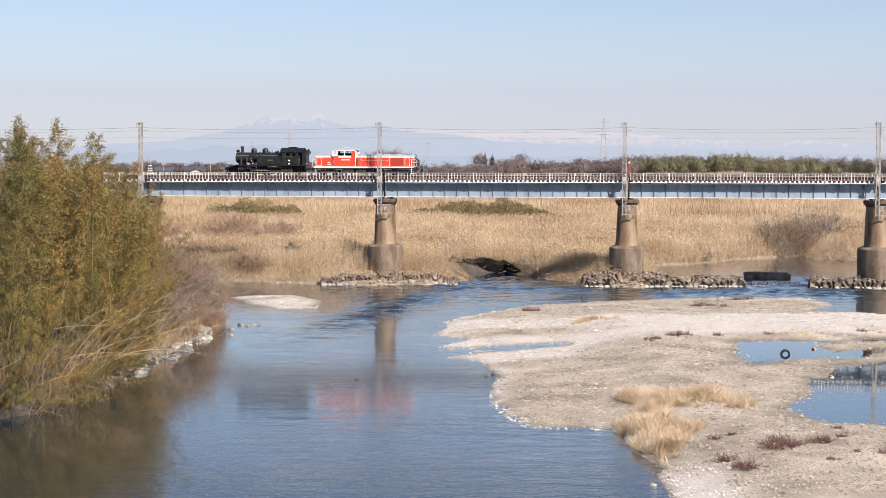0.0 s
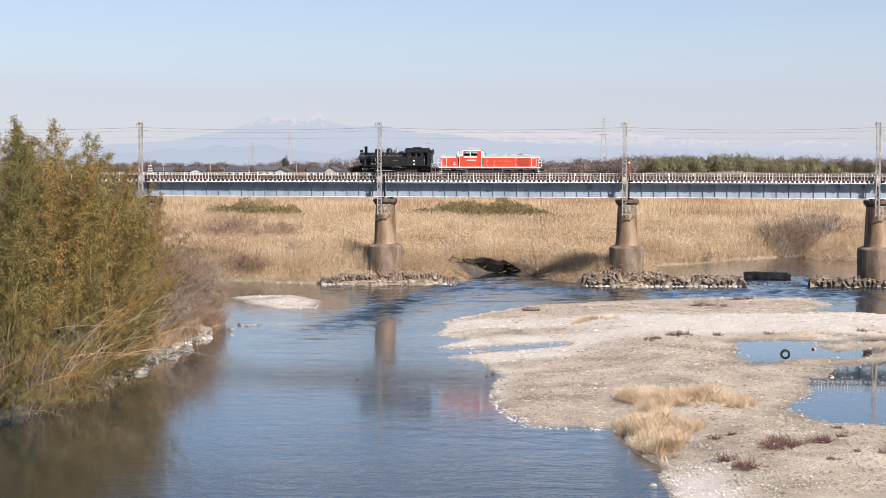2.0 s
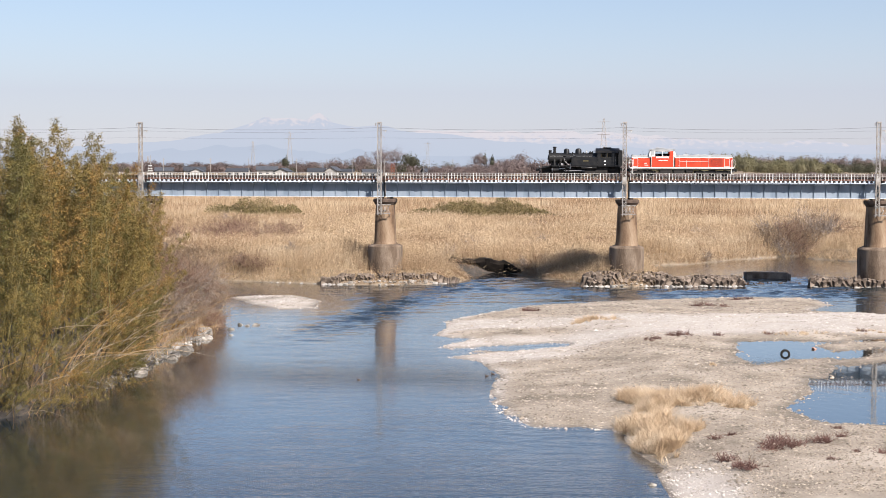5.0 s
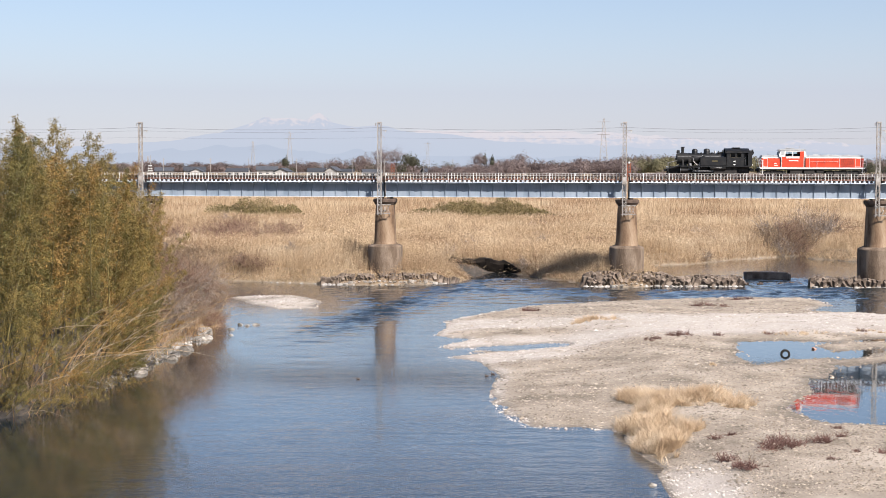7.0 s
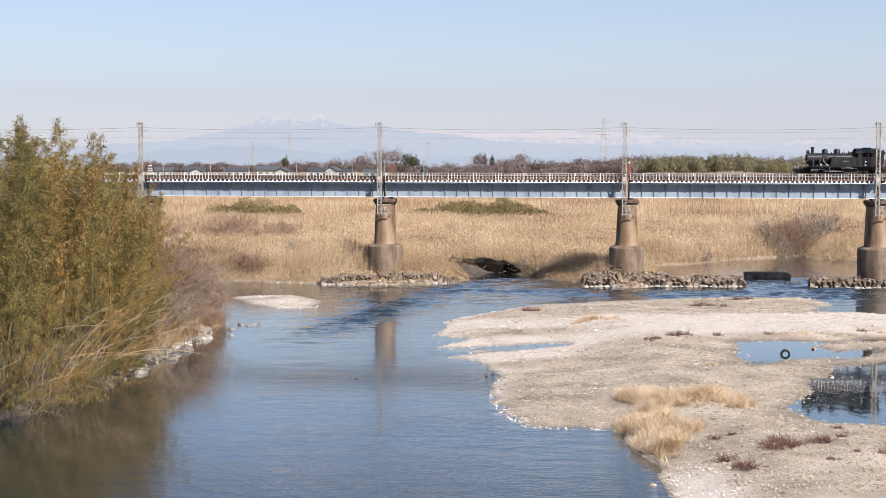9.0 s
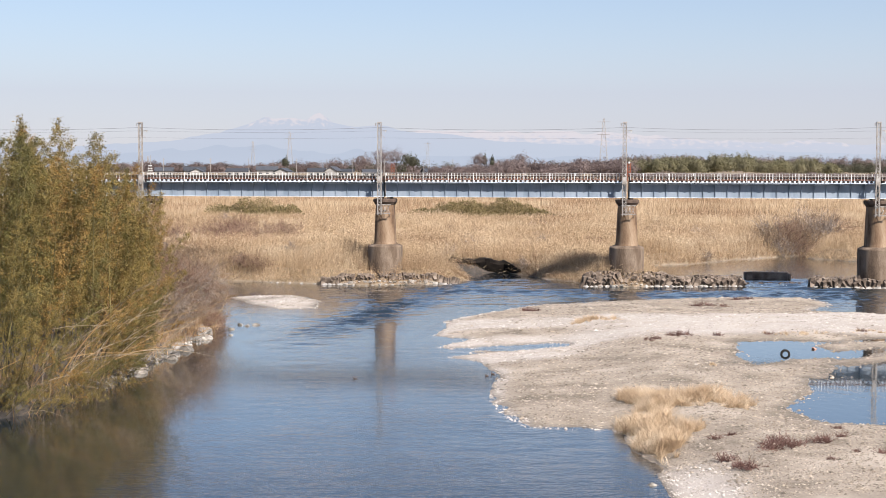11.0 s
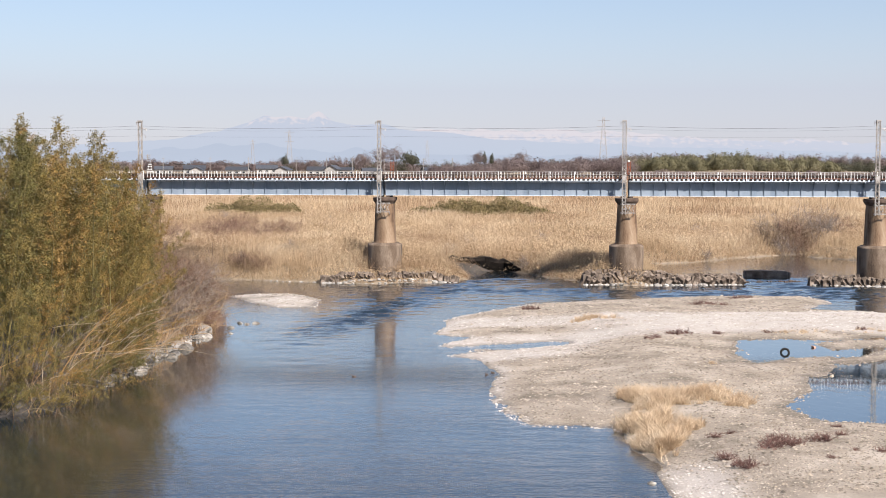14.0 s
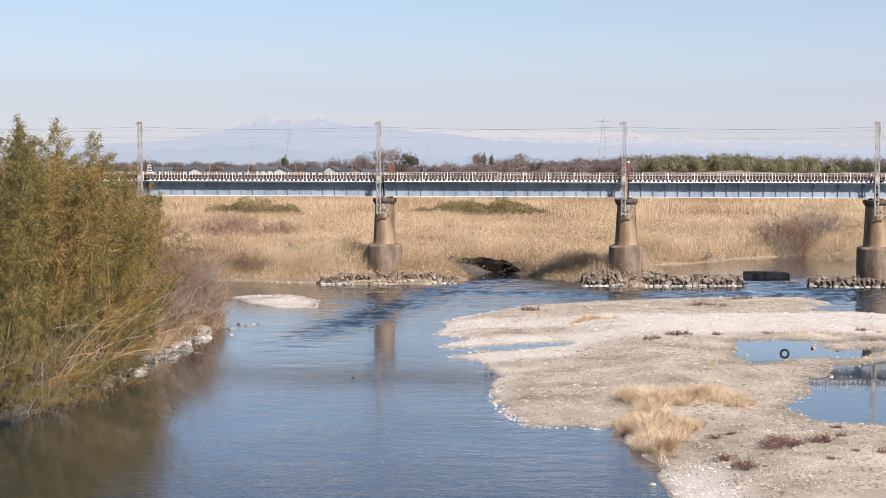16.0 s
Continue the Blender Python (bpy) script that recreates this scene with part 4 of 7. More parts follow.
    part("coal", lathe(bmesh.new(), [(0.5, 0), (0.4, 0.12), (0.2, 0.2), (0.05, 0.23)], 9, pose(5.05, 0, 3.4)), M_SOOT, e)
    rl = part("rear_lamp", xcyl(bmesh.new(), 5.4, 5.62, 0, 3.55, 0.15, 14), M_BLACK, e)
    part("lamp_glass", xcyl(bmesh.new(), 5.62, 5.64, 0, 3.55, 0.12, 14), M_LENS, rl)
    part("tail_lamp", B(5.36, 5.46, -1.15, -0.98, 1.5, 1.72, bevel=0.03), M_CREAM, e)
    for k in range(3):
        part("bunker_rung", R((5.37, -0.9, 1.7 + 0.35 * k), (5.37, -0.5, 1.7 + 0.35 * k), 0.02, 5), M_STEEL, e)
    # wheels, rods and cylinders
    for s in (-1, 1):
        y = s * 0.6
        for x in (-2.35, -0.45, 1.45):
            spoked_wheel("driving_wheel", 0.70, 0.07, e, x, y, M_UNDER, 13)
        for x in (-4.15, 3.75):
            spoked_wheel("carrying_wheel", 0.43, 0.06, e, x, y, M_SOOT, 9)
        cyl = part("cylinder", xcyl(bmesh.new(), -4.0, -3.15, s * 1.02, 0.82, 0.32, 18), M_BLACK, e)
        part("cylinder_cover", xcyl(bmesh.new(), -4.06, -4.0, s * 1.02, 0.82, 0.27, 18), M_STEEL, cyl)
        part("valve_chest", xcyl(bmesh.new(), -4.05, -3.1, s * 0.98, 1.27, 0.16, 14), M_BLACK, e)
        side = part("side_rod", B(-1.95, 1.95, -0.03, 0.03, -0.05, 0.05, bevel=0.01), M_STEEL, e)
        RODS.append((side, (-0.45, s * 0.86, 0.70), 0.3, 0.70, s))
        main = part("connecting_rod", B(-2.35, 0.0, -0.03, 0.03, -0.05, 0.05, bevel=0.01), M_STEEL, e)
        RODS.append((main, (-0.45, s * 0.94, 0.72), 0.3, 0.70, s))
        part("slide_bar", B(-3.15, -2.3, s * 0.98 - 0.04, s * 0.98 + 0.04, 0.98, 1.06), M_STEEL, e)
        part("guide_bracket", B(-2.35, -2.25, s * 1.0 - 0.15, s * 1.0 + 0.15, 0.7, 1.42), M_SOOT, e)
        part("valve_link", prism(bmesh.new(), [(-1.75, 1.0), (-1.6, 1.0), (-1.55, 1.38), (-1.7, 1.38)], s * 0.95 - 0.03, s * 0.95 + 0.03), M_STEEL, e)
        for k in range(2):
            part("cab_step", B(3.9, 4.5, s * 1.22 - 0.12, s * 1.22 + 0.12, 0.45 + 0.4 * k, 0.49 + 0.4 * k), M_BLACK, e)
    return e


def diesel_engine():
    d = thing("diesel_locomotive", Matrix(), "vermilion diesel shunting locomotive with white stripes and offset cab", "locomotive")
    part("frame", B(-6.7, 6.7, -1.35, 1.35, 0.92, 1.06, bevel=0.01), M_UNDER, d)
    part("sill", B(-6.75, 6.75, -1.38, 1.38, 1.08, 1.26, bevel=0.015), M_CREAM, d, "white painted sill band")
    for s in (-1, 1):
        x = s * 6.78
        part("end_beam", B(x - 0.06, x + 0.06, -1.35, 1.35, 0.55, 1.2, bevel=0.02), M_UNDER, d)
        cp = part("coupler", B(min(x, x + s * 0.36), max(x, x + s * 0.36), -0.14, 0.14, 0.72, 1.02, bevel=0.03), M_SOOT, d)
        part("knuckle", B(x + s * 0.36 - 0.1, x + s * 0.36 + 0.1, -0.2, 0.2, 0.68, 1.06, bevel=0.04), M_SOOT, cp)
        for y in (-1, 1):
            x0 = x + s * 0.02
            handrail(d, [(x0, y * 1.3, 1.2), (x0 + s * 0.12, y * 1.3, 1.6), (x0 + s * 0.12, y * 1.3, 2.12), (x0 - s * 0.02, y * 1.3, 2.3), (x0 - s * 0.2, y * 1.3, 2.3), (x0 - s * 0.3, y * 1.3, 2.1)], 0.03)
            handrail(d, [(x0 - s * 0.35, y * 1.36, 0.35), (x0 - s * 0.35, y * 1.36, 2.3)], 0.035)
            handrail(d, [(x0 + s * 0.12, y * 1.3, 1.85), (x0 - s * 0.35, y * 1.3, 1.85)], 0.03)
            st = part("step_well", B(min(x0 - s * 0.5, x0), max(x0 - s * 0.5, x0), y * 1.25 - 0.1, y * 1.25 + 0.1, 0.3, 0.36), M_CREAM, d, "white edged step")
            part("step_tread", B(min(x0 - s * 0.5, x0), max(x0 - s * 0.5, x0), y * 1.25 - 0.1, y * 1.25 + 0.1, 0.62, 0.66), M_CREAM, st)
    # hoods: short one towards -x, long one towards +x
    def hood(name, x0, x1, label):
        h = part(name, B(x0, x1, -1.12, 1.12, 1.27, 2.52, bevel=0.03), M_ORANGE, d, label)
        part("stripe", B(x0 - 0.006, x1 + 0.006, -1.126, 1.126, 2.52, 2.67), M_CREAM, h, "white stripe")
        part("hood_top", prism(bmesh.new(), [(x0 + 0.02, 2.70), (x1 - 0.02, 2.70), (x1 - 0.1, 2.92), (x0 + 0.1, 2.92)], -1.05, 1.05), M_ROOFGREY, h, "grey hood top")
        return h
    sh = hood("short_hood", -6.55, -4.1, "short vermilion hood")
    lh = hood("long_hood", -0.85, 6.6, "long vermilion hood")
    for s in (-1, 1):
        y = s * 1.125
        for x0, x1 in ((-6.35, -5.75), ):
            part("door_frame", rod(rod(rod(R((x0, y, 1.35), (x0, y, 2.45), 0.03, 4), (x1, y, 1.35), (x1, y, 2.45), 0.03, 4), (x0, y, 2.45), (x1, y, 2.45), 0.03, 4), (x0, y, 1.35), (x1, y, 1.35), 0.03, 4), M_CREAM, sh, "white edged door")
        for x0, x1 in ((5.55, 6.2),):
            part("door_frame", rod(rod(rod(R((x0, y, 1.35), (x0, y, 2.45), 0.03, 4), (x1, y, 1.35), (x1, y, 2.45), 0.03, 4), (x0, y, 2.45), (x1, y, 2.45), 0.03, 4), (x0, y, 1.35), (x1, y, 1.35), 0.03, 4), M_CREAM, lh)
        gr = part("radiator_grille", B(3.75, 5.3, y - 0.02, y + 0.02, 1.4, 2.45), M_GRILLE, lh, "dusty red louvred grille")
        for k in range(12):
            part("louvre", B(3.8, 5.25, y + s * 0.02 - 0.02, y + s * 0.02 + 0.02, 1.45 + k * 0.083, 1.485 + k * 0.083), M_ORANGE, gr)
        for x in (-0.35, 0.6, 3.5):
            part("grab_bar", R((x, s * 1.17, 1.3), (x, s * 1.17, 2.85 if x != 0.6 else 2.2), 0.025, 5), M_CREAM, lh)
        handrail(lh, [(-0.3, s * 1.17, 2.05), (3.4, s * 1.17, 2.05)], 0.02)
        part("door_line", B(1.55, 1.58, y - 0.006, y + 0.006, 1.35, 2.48), M_GRILLE, lh)
        part("door_line", B(2.55, 2.58, y - 0.006, y + 0.006, 1.35, 2.48), M_GRILLE, lh)
        part("nameplate", B(-3.05, -1.85, s * 1.36 - 0.006, s * 1.36 + 0.006, 2.12, 2.24), M_CREAM, d, "white illegible number bar")
        part("marking", B(-4.9, -4.55, y - 0.008, y + 0.008, 1.75, 1.85), M_CREAM, sh)
        part("marking", B(-4.9, -4.4, y - 0.008, y + 0.008, 1.5, 1.58), M_CREAM, sh)
    # cab
    for s in (-1, 1):
        y = s * 1.33
        cw = bmesh.new()
        for x0, x1, z0, z1 in ((-3.95, -1.15, 1.27, 2.72), (-1.62, -1.15, 2.72, 3.45)):
            box(cw, x0, x1, y - 0.025, y + 0.025, z0, z1)
        c = part("cab_side", cw, M_ORANGE, d)
        cu = bmesh.new()
        for x0, x1, z0, z1 in ((-3.95, -3.5, 2.722, 3.45), (-2.62, -2.52, 2.722, 3.45), (-3.95, -1.15, 3.452, 3.6)):
            box(cu, x0, x1, y - 0.025, y + 0.025, z0, z1)
        part("cab_upper_side", cu, M_CREAM, d, "white upper cab side")
        part("white_band", B(-3.4, -1.7, y + s * 0.03 - 0.008, y + s * 0.03 + 0.008, 2.5, 2.68), M_CREAM, c, "white band under the window")
        for x0, x1 in ((-4.0, -3.62),):
            part("white_panel", B(x0, x1, y + s * 0.028 - 0.006, y + s * 0.028 + 0.006, 2.95, 3.58), M_ROOFGREY, c)
        wf = part("window_frame", rod(rod(R((-3.45, y, 2.74), (-1.66, y, 2.74), 0.035, 4), (-3.45, y, 3.43), (-1.66, y, 3.43), 0.035, 4), (-2.57, y, 2.74), (-2.57, y, 3.43), 0.04, 4), M_CREAM, c, "white window frame")
        for x0, x1 in ((-3.45, -2.6), (-2.54, -1.66)):
            part("pane", B(x0, x1, y - 0.004, y + 0.004, 2.74, 3.43), M_GLASS, wf)
    for x, sgn in ((-4.0, -1), (-1.1, 1)):
        fw = bmesh.new()
        for y0, y1, z0, z1 in ((-1.33, 1.33, 1.27, 2.9), (-1.33, -1.15, 2.9, 3.45), (-0.1, 0.1, 2.9, 3.45), (1.15, 1.33, 2.9, 3.45), (-1.33, 1.33, 3.45, 3.6)):
            box(fw, x - 0.025, x + 0.025, y0, y1, z0, z1)
        ce = part("cab_end", fw, M_CREAM, d, "white painted cab end")
        part("end_window", B(x - 0.004, x + 0.004, -1.15, 1.15, 2.9, 3.45), M_GLASS, ce)
        for y in (-1, 1):
            part("cab_corner", prism(bmesh.new(), [(x, 2.7), (x + sgn * 0.30, 2.7), (x + sgn * 0.30, 2.95), (x + sgn * 0.2, 3.35), (x, 3.55)], y * 1.3 - 0.03, y * 1.3 + 0.03), M_CREAM, d)
    # plain block added to give the cab's inside its dark shade
    part("cab_interior", B(-3.8, -1.3, -0.6, 0.6, 1.4, 3.12, bevel=0.05), M_UNDER, d, "plain dark block inside the cab, standing in for its shade")
    roof = bmesh.new()
    prism(roof, [(-4.3, 3.58), (-0.8, 3.58), (-0.85, 3.68), (-1.2, 3.80), (-3.9, 3.80), (-4.25, 3.68)], -1.4, 1.4)
    rf = part("cab_roof", roof, M_ROOFGREY, d, "pale grey cab roof")
    part("roof_fan", B(-2.9, -2.2, -0.4, 0.4, 3.8, 3.95, bevel=0.05), M_ROOFGREY, rf)
    part("horn", xcyl(bmesh.new(), -3.4, -3.0, -0.4, 3.9, 0.06, 8, 0.1), M_STEEL, rf)
    part("aerial", R((-1.5, 0, 3.8), (-1.5, 0, 4.25), 0.02, 5), M_STEEL, rf)
    for x, s in ((-6.58, -1), (6.63, 1)):
        for y in (-0.45, 0.45):
            l = part("headlight", xcyl(bmesh.new(), x - 0.06, x + 0.06, y, 2.5, 0.14, 14), M_CREAM, d)
            part("lens", xcyl(bmesh.new(), x + s * 0.06 - 0.01, x + s * 0.06 + 0.01, y, 2.5, 0.11, 14), M_LENS, l)
    part("exhaust", B(0.2, 0.9, -0.3, 0.3, 2.9, 3.05, bevel=0.03), M_ROOFGREY, lh)
    for k, x in enumerate((1.9, 2.9, 4.5)):
        part("roof_fan", lathe(bmesh.new(), [(0.5, 0), (0.5, 0.08), (0.4, 0.1), (0.05, 0.1)], 18, pose(x, 0, 2.92)), M_ROOFGREY, lh)
    # bogies
    for name, xs in (("rear_bogie", (-5.6, -4.1)), ("front_bogie", (2.5, 4.1, 5.7))):
        b = part(name, bmesh_join([B(xs[0] - 0.7, xs[-1] + 0.7, s * 1.02 - 0.08, s * 1.02 + 0.08, 0.4, 0.78, bevel=0.02) for s in (-1, 1)] + [B((xs[0] + xs[-1]) / 2 - 0.3, (xs[0] + xs[-1]) / 2 + 0.3, -1, 1, 0.45, 0.9)]), M_UNDER, d)
        for x in xs:
            for s in (-1, 1):
                disc_wheel("wheel", 0.43, 0.06, d, x, s * 0.6, M_UNDER)
                part("axle_box", B(x - 0.2, x + 0.2, s * 1.1 - 0.08, s * 1.1 + 0.08, 0.3, 0.62, bevel=0.02), M_UNDER, b)
                part("spring", lathe(bmesh.new(), [(0.09, 0), (0.12, 0.05), (0.09, 0.1), (0.12, 0.15), (0.09, 0.2), (0.12, 0.25), (0.09, 0.3)], 10, pose(x + 0.38, s * 1.14, 0.5)), M_UNDER, b)
    for x0, x1, z0 in ((-2.9, -1.3, 0.35), (-1.1, 0.3, 0.4), (0.5, 1.5, 0.5)):
        part("underframe_tank", B(x0, x1, -1.25, 1.25, z0, 0.92, bevel=0.06), M_UNDER, d)
    return d


def bmesh_join(parts):
    out = bmesh.new()
    for b in parts:
        me = bpy.data.meshes.new("tmp")
        b.to_mesh(me)
        b.free()
        out.from_mesh(me)
        bpy.data.meshes.remove(me)
    return out


def lengthen(engine, k, front=0.0, rear=0.0):
    """Draws an engine's body out along the rails; its wheels keep their round and move apart. front and rear shift its ends."""
    turning = {w[0] for w in WHEELS} | {q[0] for q in RODS}
    todo, done = list(engine.children), set()
    while todo:
        ob = todo.pop()
        todo += list(ob.children)
        if ob.type == "MESH" and ob not in turning and ob.data.name not in done:
            done.add(ob.data.name)
            for v in ob.data.vertices:
                v.co.x = k * (v.co.x - front if v.co.x < -4.7 else v.co.x - rear if v.co.x > 4.9 else v.co.x)
    for n, (ob, r, (x, y, z)) in enumerate(WHEELS):
        if ob.parent == engine:
            WHEELS[n] = (ob, r, (x * k, y, z))
    for n, (ob, (x, y, z), crank, r, s) in enumerate(RODS):
        if ob.parent == engine:
            ob.data.transform(Matrix.Diagonal((k, 1, 1, 1)))
            RODS[n] = (ob, (x * k, y, z), crank, r, s)


STEAM, DIESEL = steam_engine(), diesel_engine()
lengthen(STEAM, 1.05, 0.55, 0.22)
lengthen(DIESEL, 1.04)
SPEED, STEAM_U, DIESEL_U = 8.783, -24.68, -11.21


def roll_train():
    for ob, u in ((STEAM, STEAM_U), (DIESEL, DIESEL_U)):
        walk(ob, [(t, BRIDGE @ pose(u + SPEED * t, TRACK_Y, RAIL_Z)) for t in (0.0, 4.0, 8.0, 12.0, 16.0)])
    for ob, r, (x, y, z) in WHEELS:
        step = 0.1 if r > 0.6 else 0.0667
        n = int(16.0 / step) + 1
        walk(ob, [(k * step, Matrix.Translation((x, y, z)) @ Matrix.Rotation(SPEED * k * step / r, 4, "Y")) for k in range(n)])
    for ob, (x, y, z), crank, r, s in RODS:
        rows = []
        for k in range(161):
            a = SPEED * k * 0.1 / r + (math.pi / 2 if s > 0 else 0)
            rows.append((k * 0.1, pose(x + crank * math.cos(a), y, z - crank * math.sin(a))))
        walk(ob, rows)
# ---- plants ----
M_BAMBOO = [leafy("bamboo_leaf_green", [(0.10, 0.092, 0.028), (0.175, 0.150, 0.045), (0.25, 0.205, 0.068)], 0.4, 0.07),
            leafy("bamboo_leaf_olive", [(0.145, 0.114, 0.033), (0.245, 0.176, 0.050), (0.33, 0.235, 0.075)], 0.4, 0.07),
            leafy("bamboo_leaf_dry", [(0.21, 0.125, 0.036), (0.32, 0.19, 0.053), (0.40, 0.255, 0.088)], 0.4, 0.07)]
M_CULM = mat("bamboo_culm", [(0.10, 0.085, 0.028), (0.19, 0.15, 0.05), (0.26, 0.20, 0.08)], 0.8, 0.5, 0.05, rnd=0.2)
M_GOLD = mat("golden_cane", [(0.27, 0.15, 0.055), (0.42, 0.25, 0.10), (0.50, 0.33, 0.15)], 0.8, 0.5, 0.05, rnd=0.2)
M_DEAD = mat("dead_cane", [(0.22, 0.16, 0.10), (0.34, 0.265, 0.18), (0.44, 0.36, 0.265)], 0.8, 0.8, 0.05, rnd=0.25)
M_TWIG = mat("bare_twigs", [(0.17, 0.115, 0.072), (0.28, 0.195, 0.125), (0.38, 0.28, 0.185)], 0.6, 0.9, 0, rnd=0.3, per="island")
M_TWIG2 = mat("red_brown_twigs", [(0.18, 0.105, 0.072), (0.28, 0.172, 0.118), (0.36, 0.24, 0.17)], 0.8, 0.9, 0, rnd=0.35, per="island")
M_MAROON = mat("maroon_twigs", [(0.12, 0.06, 0.05), (0.20, 0.105, 0.085), (0.28, 0.16, 0.13)], 0.8, 0.9, 0, rnd=0.35, per="island")
M_GREYTWIG = mat("grey_twigs", [(0.20, 0.16, 0.13), (0.31, 0.25, 0.21), (0.40, 0.34, 0.29)], 0.6, 0.9, 0, rnd=0.3, per="island")
M_REED = leafy("dry_reed", [(0.48, 0.34, 0.20), (0.64, 0.47, 0.295), (0.75, 0.585, 0.395)], 0.14, 0.25, 0.09)
M_REED2 = leafy("brown_reed", [(0.29, 0.185, 0.105), (0.43, 0.285, 0.17), (0.54, 0.38, 0.235)], 0.3, 0.2, 0.08)
M_STRAW = leafy("straw_grass", [(0.58, 0.42, 0.265), (0.76, 0.575, 0.38), (0.90, 0.73, 0.53)], 0.3, 0.25, 0.5)
M_PALEPEBBLE = mat("bleached_pebbles", [(0.44, 0.39, 0.34), (0.58, 0.52, 0.46), (0.72, 0.66, 0.59)], 1.2, 0.9, 0.1, rnd=0.25, per="island")
M_SASA = leafy("evergreen_thicket", [(0.17, 0.135, 0.06), (0.26, 0.205, 0.09), (0.40, 0.30, 0.155)], 0.35, 0.2, 0.2)
M_PEBBLE = mat("pebbles", [(0.25, 0.205, 0.155), (0.38, 0.315, 0.245), (0.50, 0.43, 0.35)], 1.2, 0.9, 0.1, rnd=0.5, per="island")


def blades(base, h, width, lean, r, plain=False):
    """Tapered bent blades of two faces, or of one where plain; base (n, 3), h, width (n), lean in metres."""
    n = len(base)
    a = r.uniform(0, math.tau, n)
    side = np.stack([np.cos(a), np.sin(a) * 0.5, np.zeros(n)], 1) * width[:, None]
    b = r.uniform(0, math.tau, n)
    off = np.stack([np.cos(b), np.sin(b), np.zeros(n)], 1) * (lean * r.uniform(0.2, 1.0, n))[:, None]
    up = np.zeros((n, 3))
    up[:, 2] = h
    mid = base + up * 0.55 + off * 0.3
    tip = base + up + off
    if plain:
        return np.stack([base - side * 0.5, base + side * 0.5, tip + side * 0.2, tip - side * 0.2], 1).reshape(-1, 3)
    q1 = np.stack([base - side * 0.5, base + side * 0.5, mid + side * 0.5, mid - side * 0.5], 1)
    q2 = np.stack([mid - side * 0.5, mid + side * 0.5, tip + side * 0.12, tip - side * 0.12], 1)
    return np.concatenate([q1, q2], 1).reshape(-1, 3)


def leaves(pos, direction, length, width, r):
    """Diamond leaves at pos along direction."""
    n = len(pos)
    d = direction / np.linalg.norm(direction, axis=1)[:, None]
    s = np.cross(d, r.normal(size=(n, 3)))
    s /= np.linalg.norm(s, axis=1)[:, None] + 1e-9
    m = pos + d * (length * 0.45)[:, None]
    return np.stack([pos, m + s * (width / 2)[:, None], pos + d * length[:, None], m - s * (width / 2)[:, None]], 1).reshape(-1, 3)


def make_bamboo(k, h, bend, material):
    r = np.random.default_rng(40 + k)
    t = thing("bamboo", Matrix(), ("tall bamboo cane with dense olive-green leaves", "tall bamboo cane with yellowish-olive leaves", "bamboo cane with dry orange-brown leaves")[k % 3], "bamboo", "bamboo grove on the bank")
    axis_at = lambda s: np.array([bend * s ** 2.3, 0.15 * bend * math.sin(3 * s), h * (s - 0.04 * s ** 3)])
    pts = [tuple(axis_at(s)) for s in np.linspace(0, 1, 9)]
    part("culm", tube(bmesh.new(), pts, list(np.linspace(0.055, 0.012, 9)), 6), M_CULM, t)
    P, D = [], []
    for s in np.linspace(0.14, 0.995, 30):
        c = axis_at(s)
        for _ in range(2):
            az, el = r.uniform(0, math.tau), r.uniform(0.25, 1.1)
            ln = ((0.75 if k == 5 else 1.8) * (1 - s) ** 0.55 + 0.28) * r.uniform(0.55, 1.2)
            d = np.array([math.cos(az) * math.cos(el), math.sin(az) * math.cos(el), math.sin(el)])
            m = 32 if k == 5 else 52
            u = 0.35 + 0.65 * r.random(m) ** 0.6
            p = c + d * (u * ln)[:, None] - np.array([0, 0, 1]) * (u ** 2 * ln * 0.25)[:, None] + r.normal(size=(m, 3)) * (0.05 + 0.09 * u)[:, None]
            P.append(p)
            D.append(d * 0.7 + r.normal(size=(m, 3)) * 0.55 + np.array([0, 0, -0.45]))
    P, D = np.concatenate(P), np.concatenate(D)
    n = len(P)
    part("foliage", bulk("foliage", leaves(P, D, r.uniform(0.12, 0.24, n), r.uniform(0.03, 0.056, n), r), 4, material), None, t)
    return t


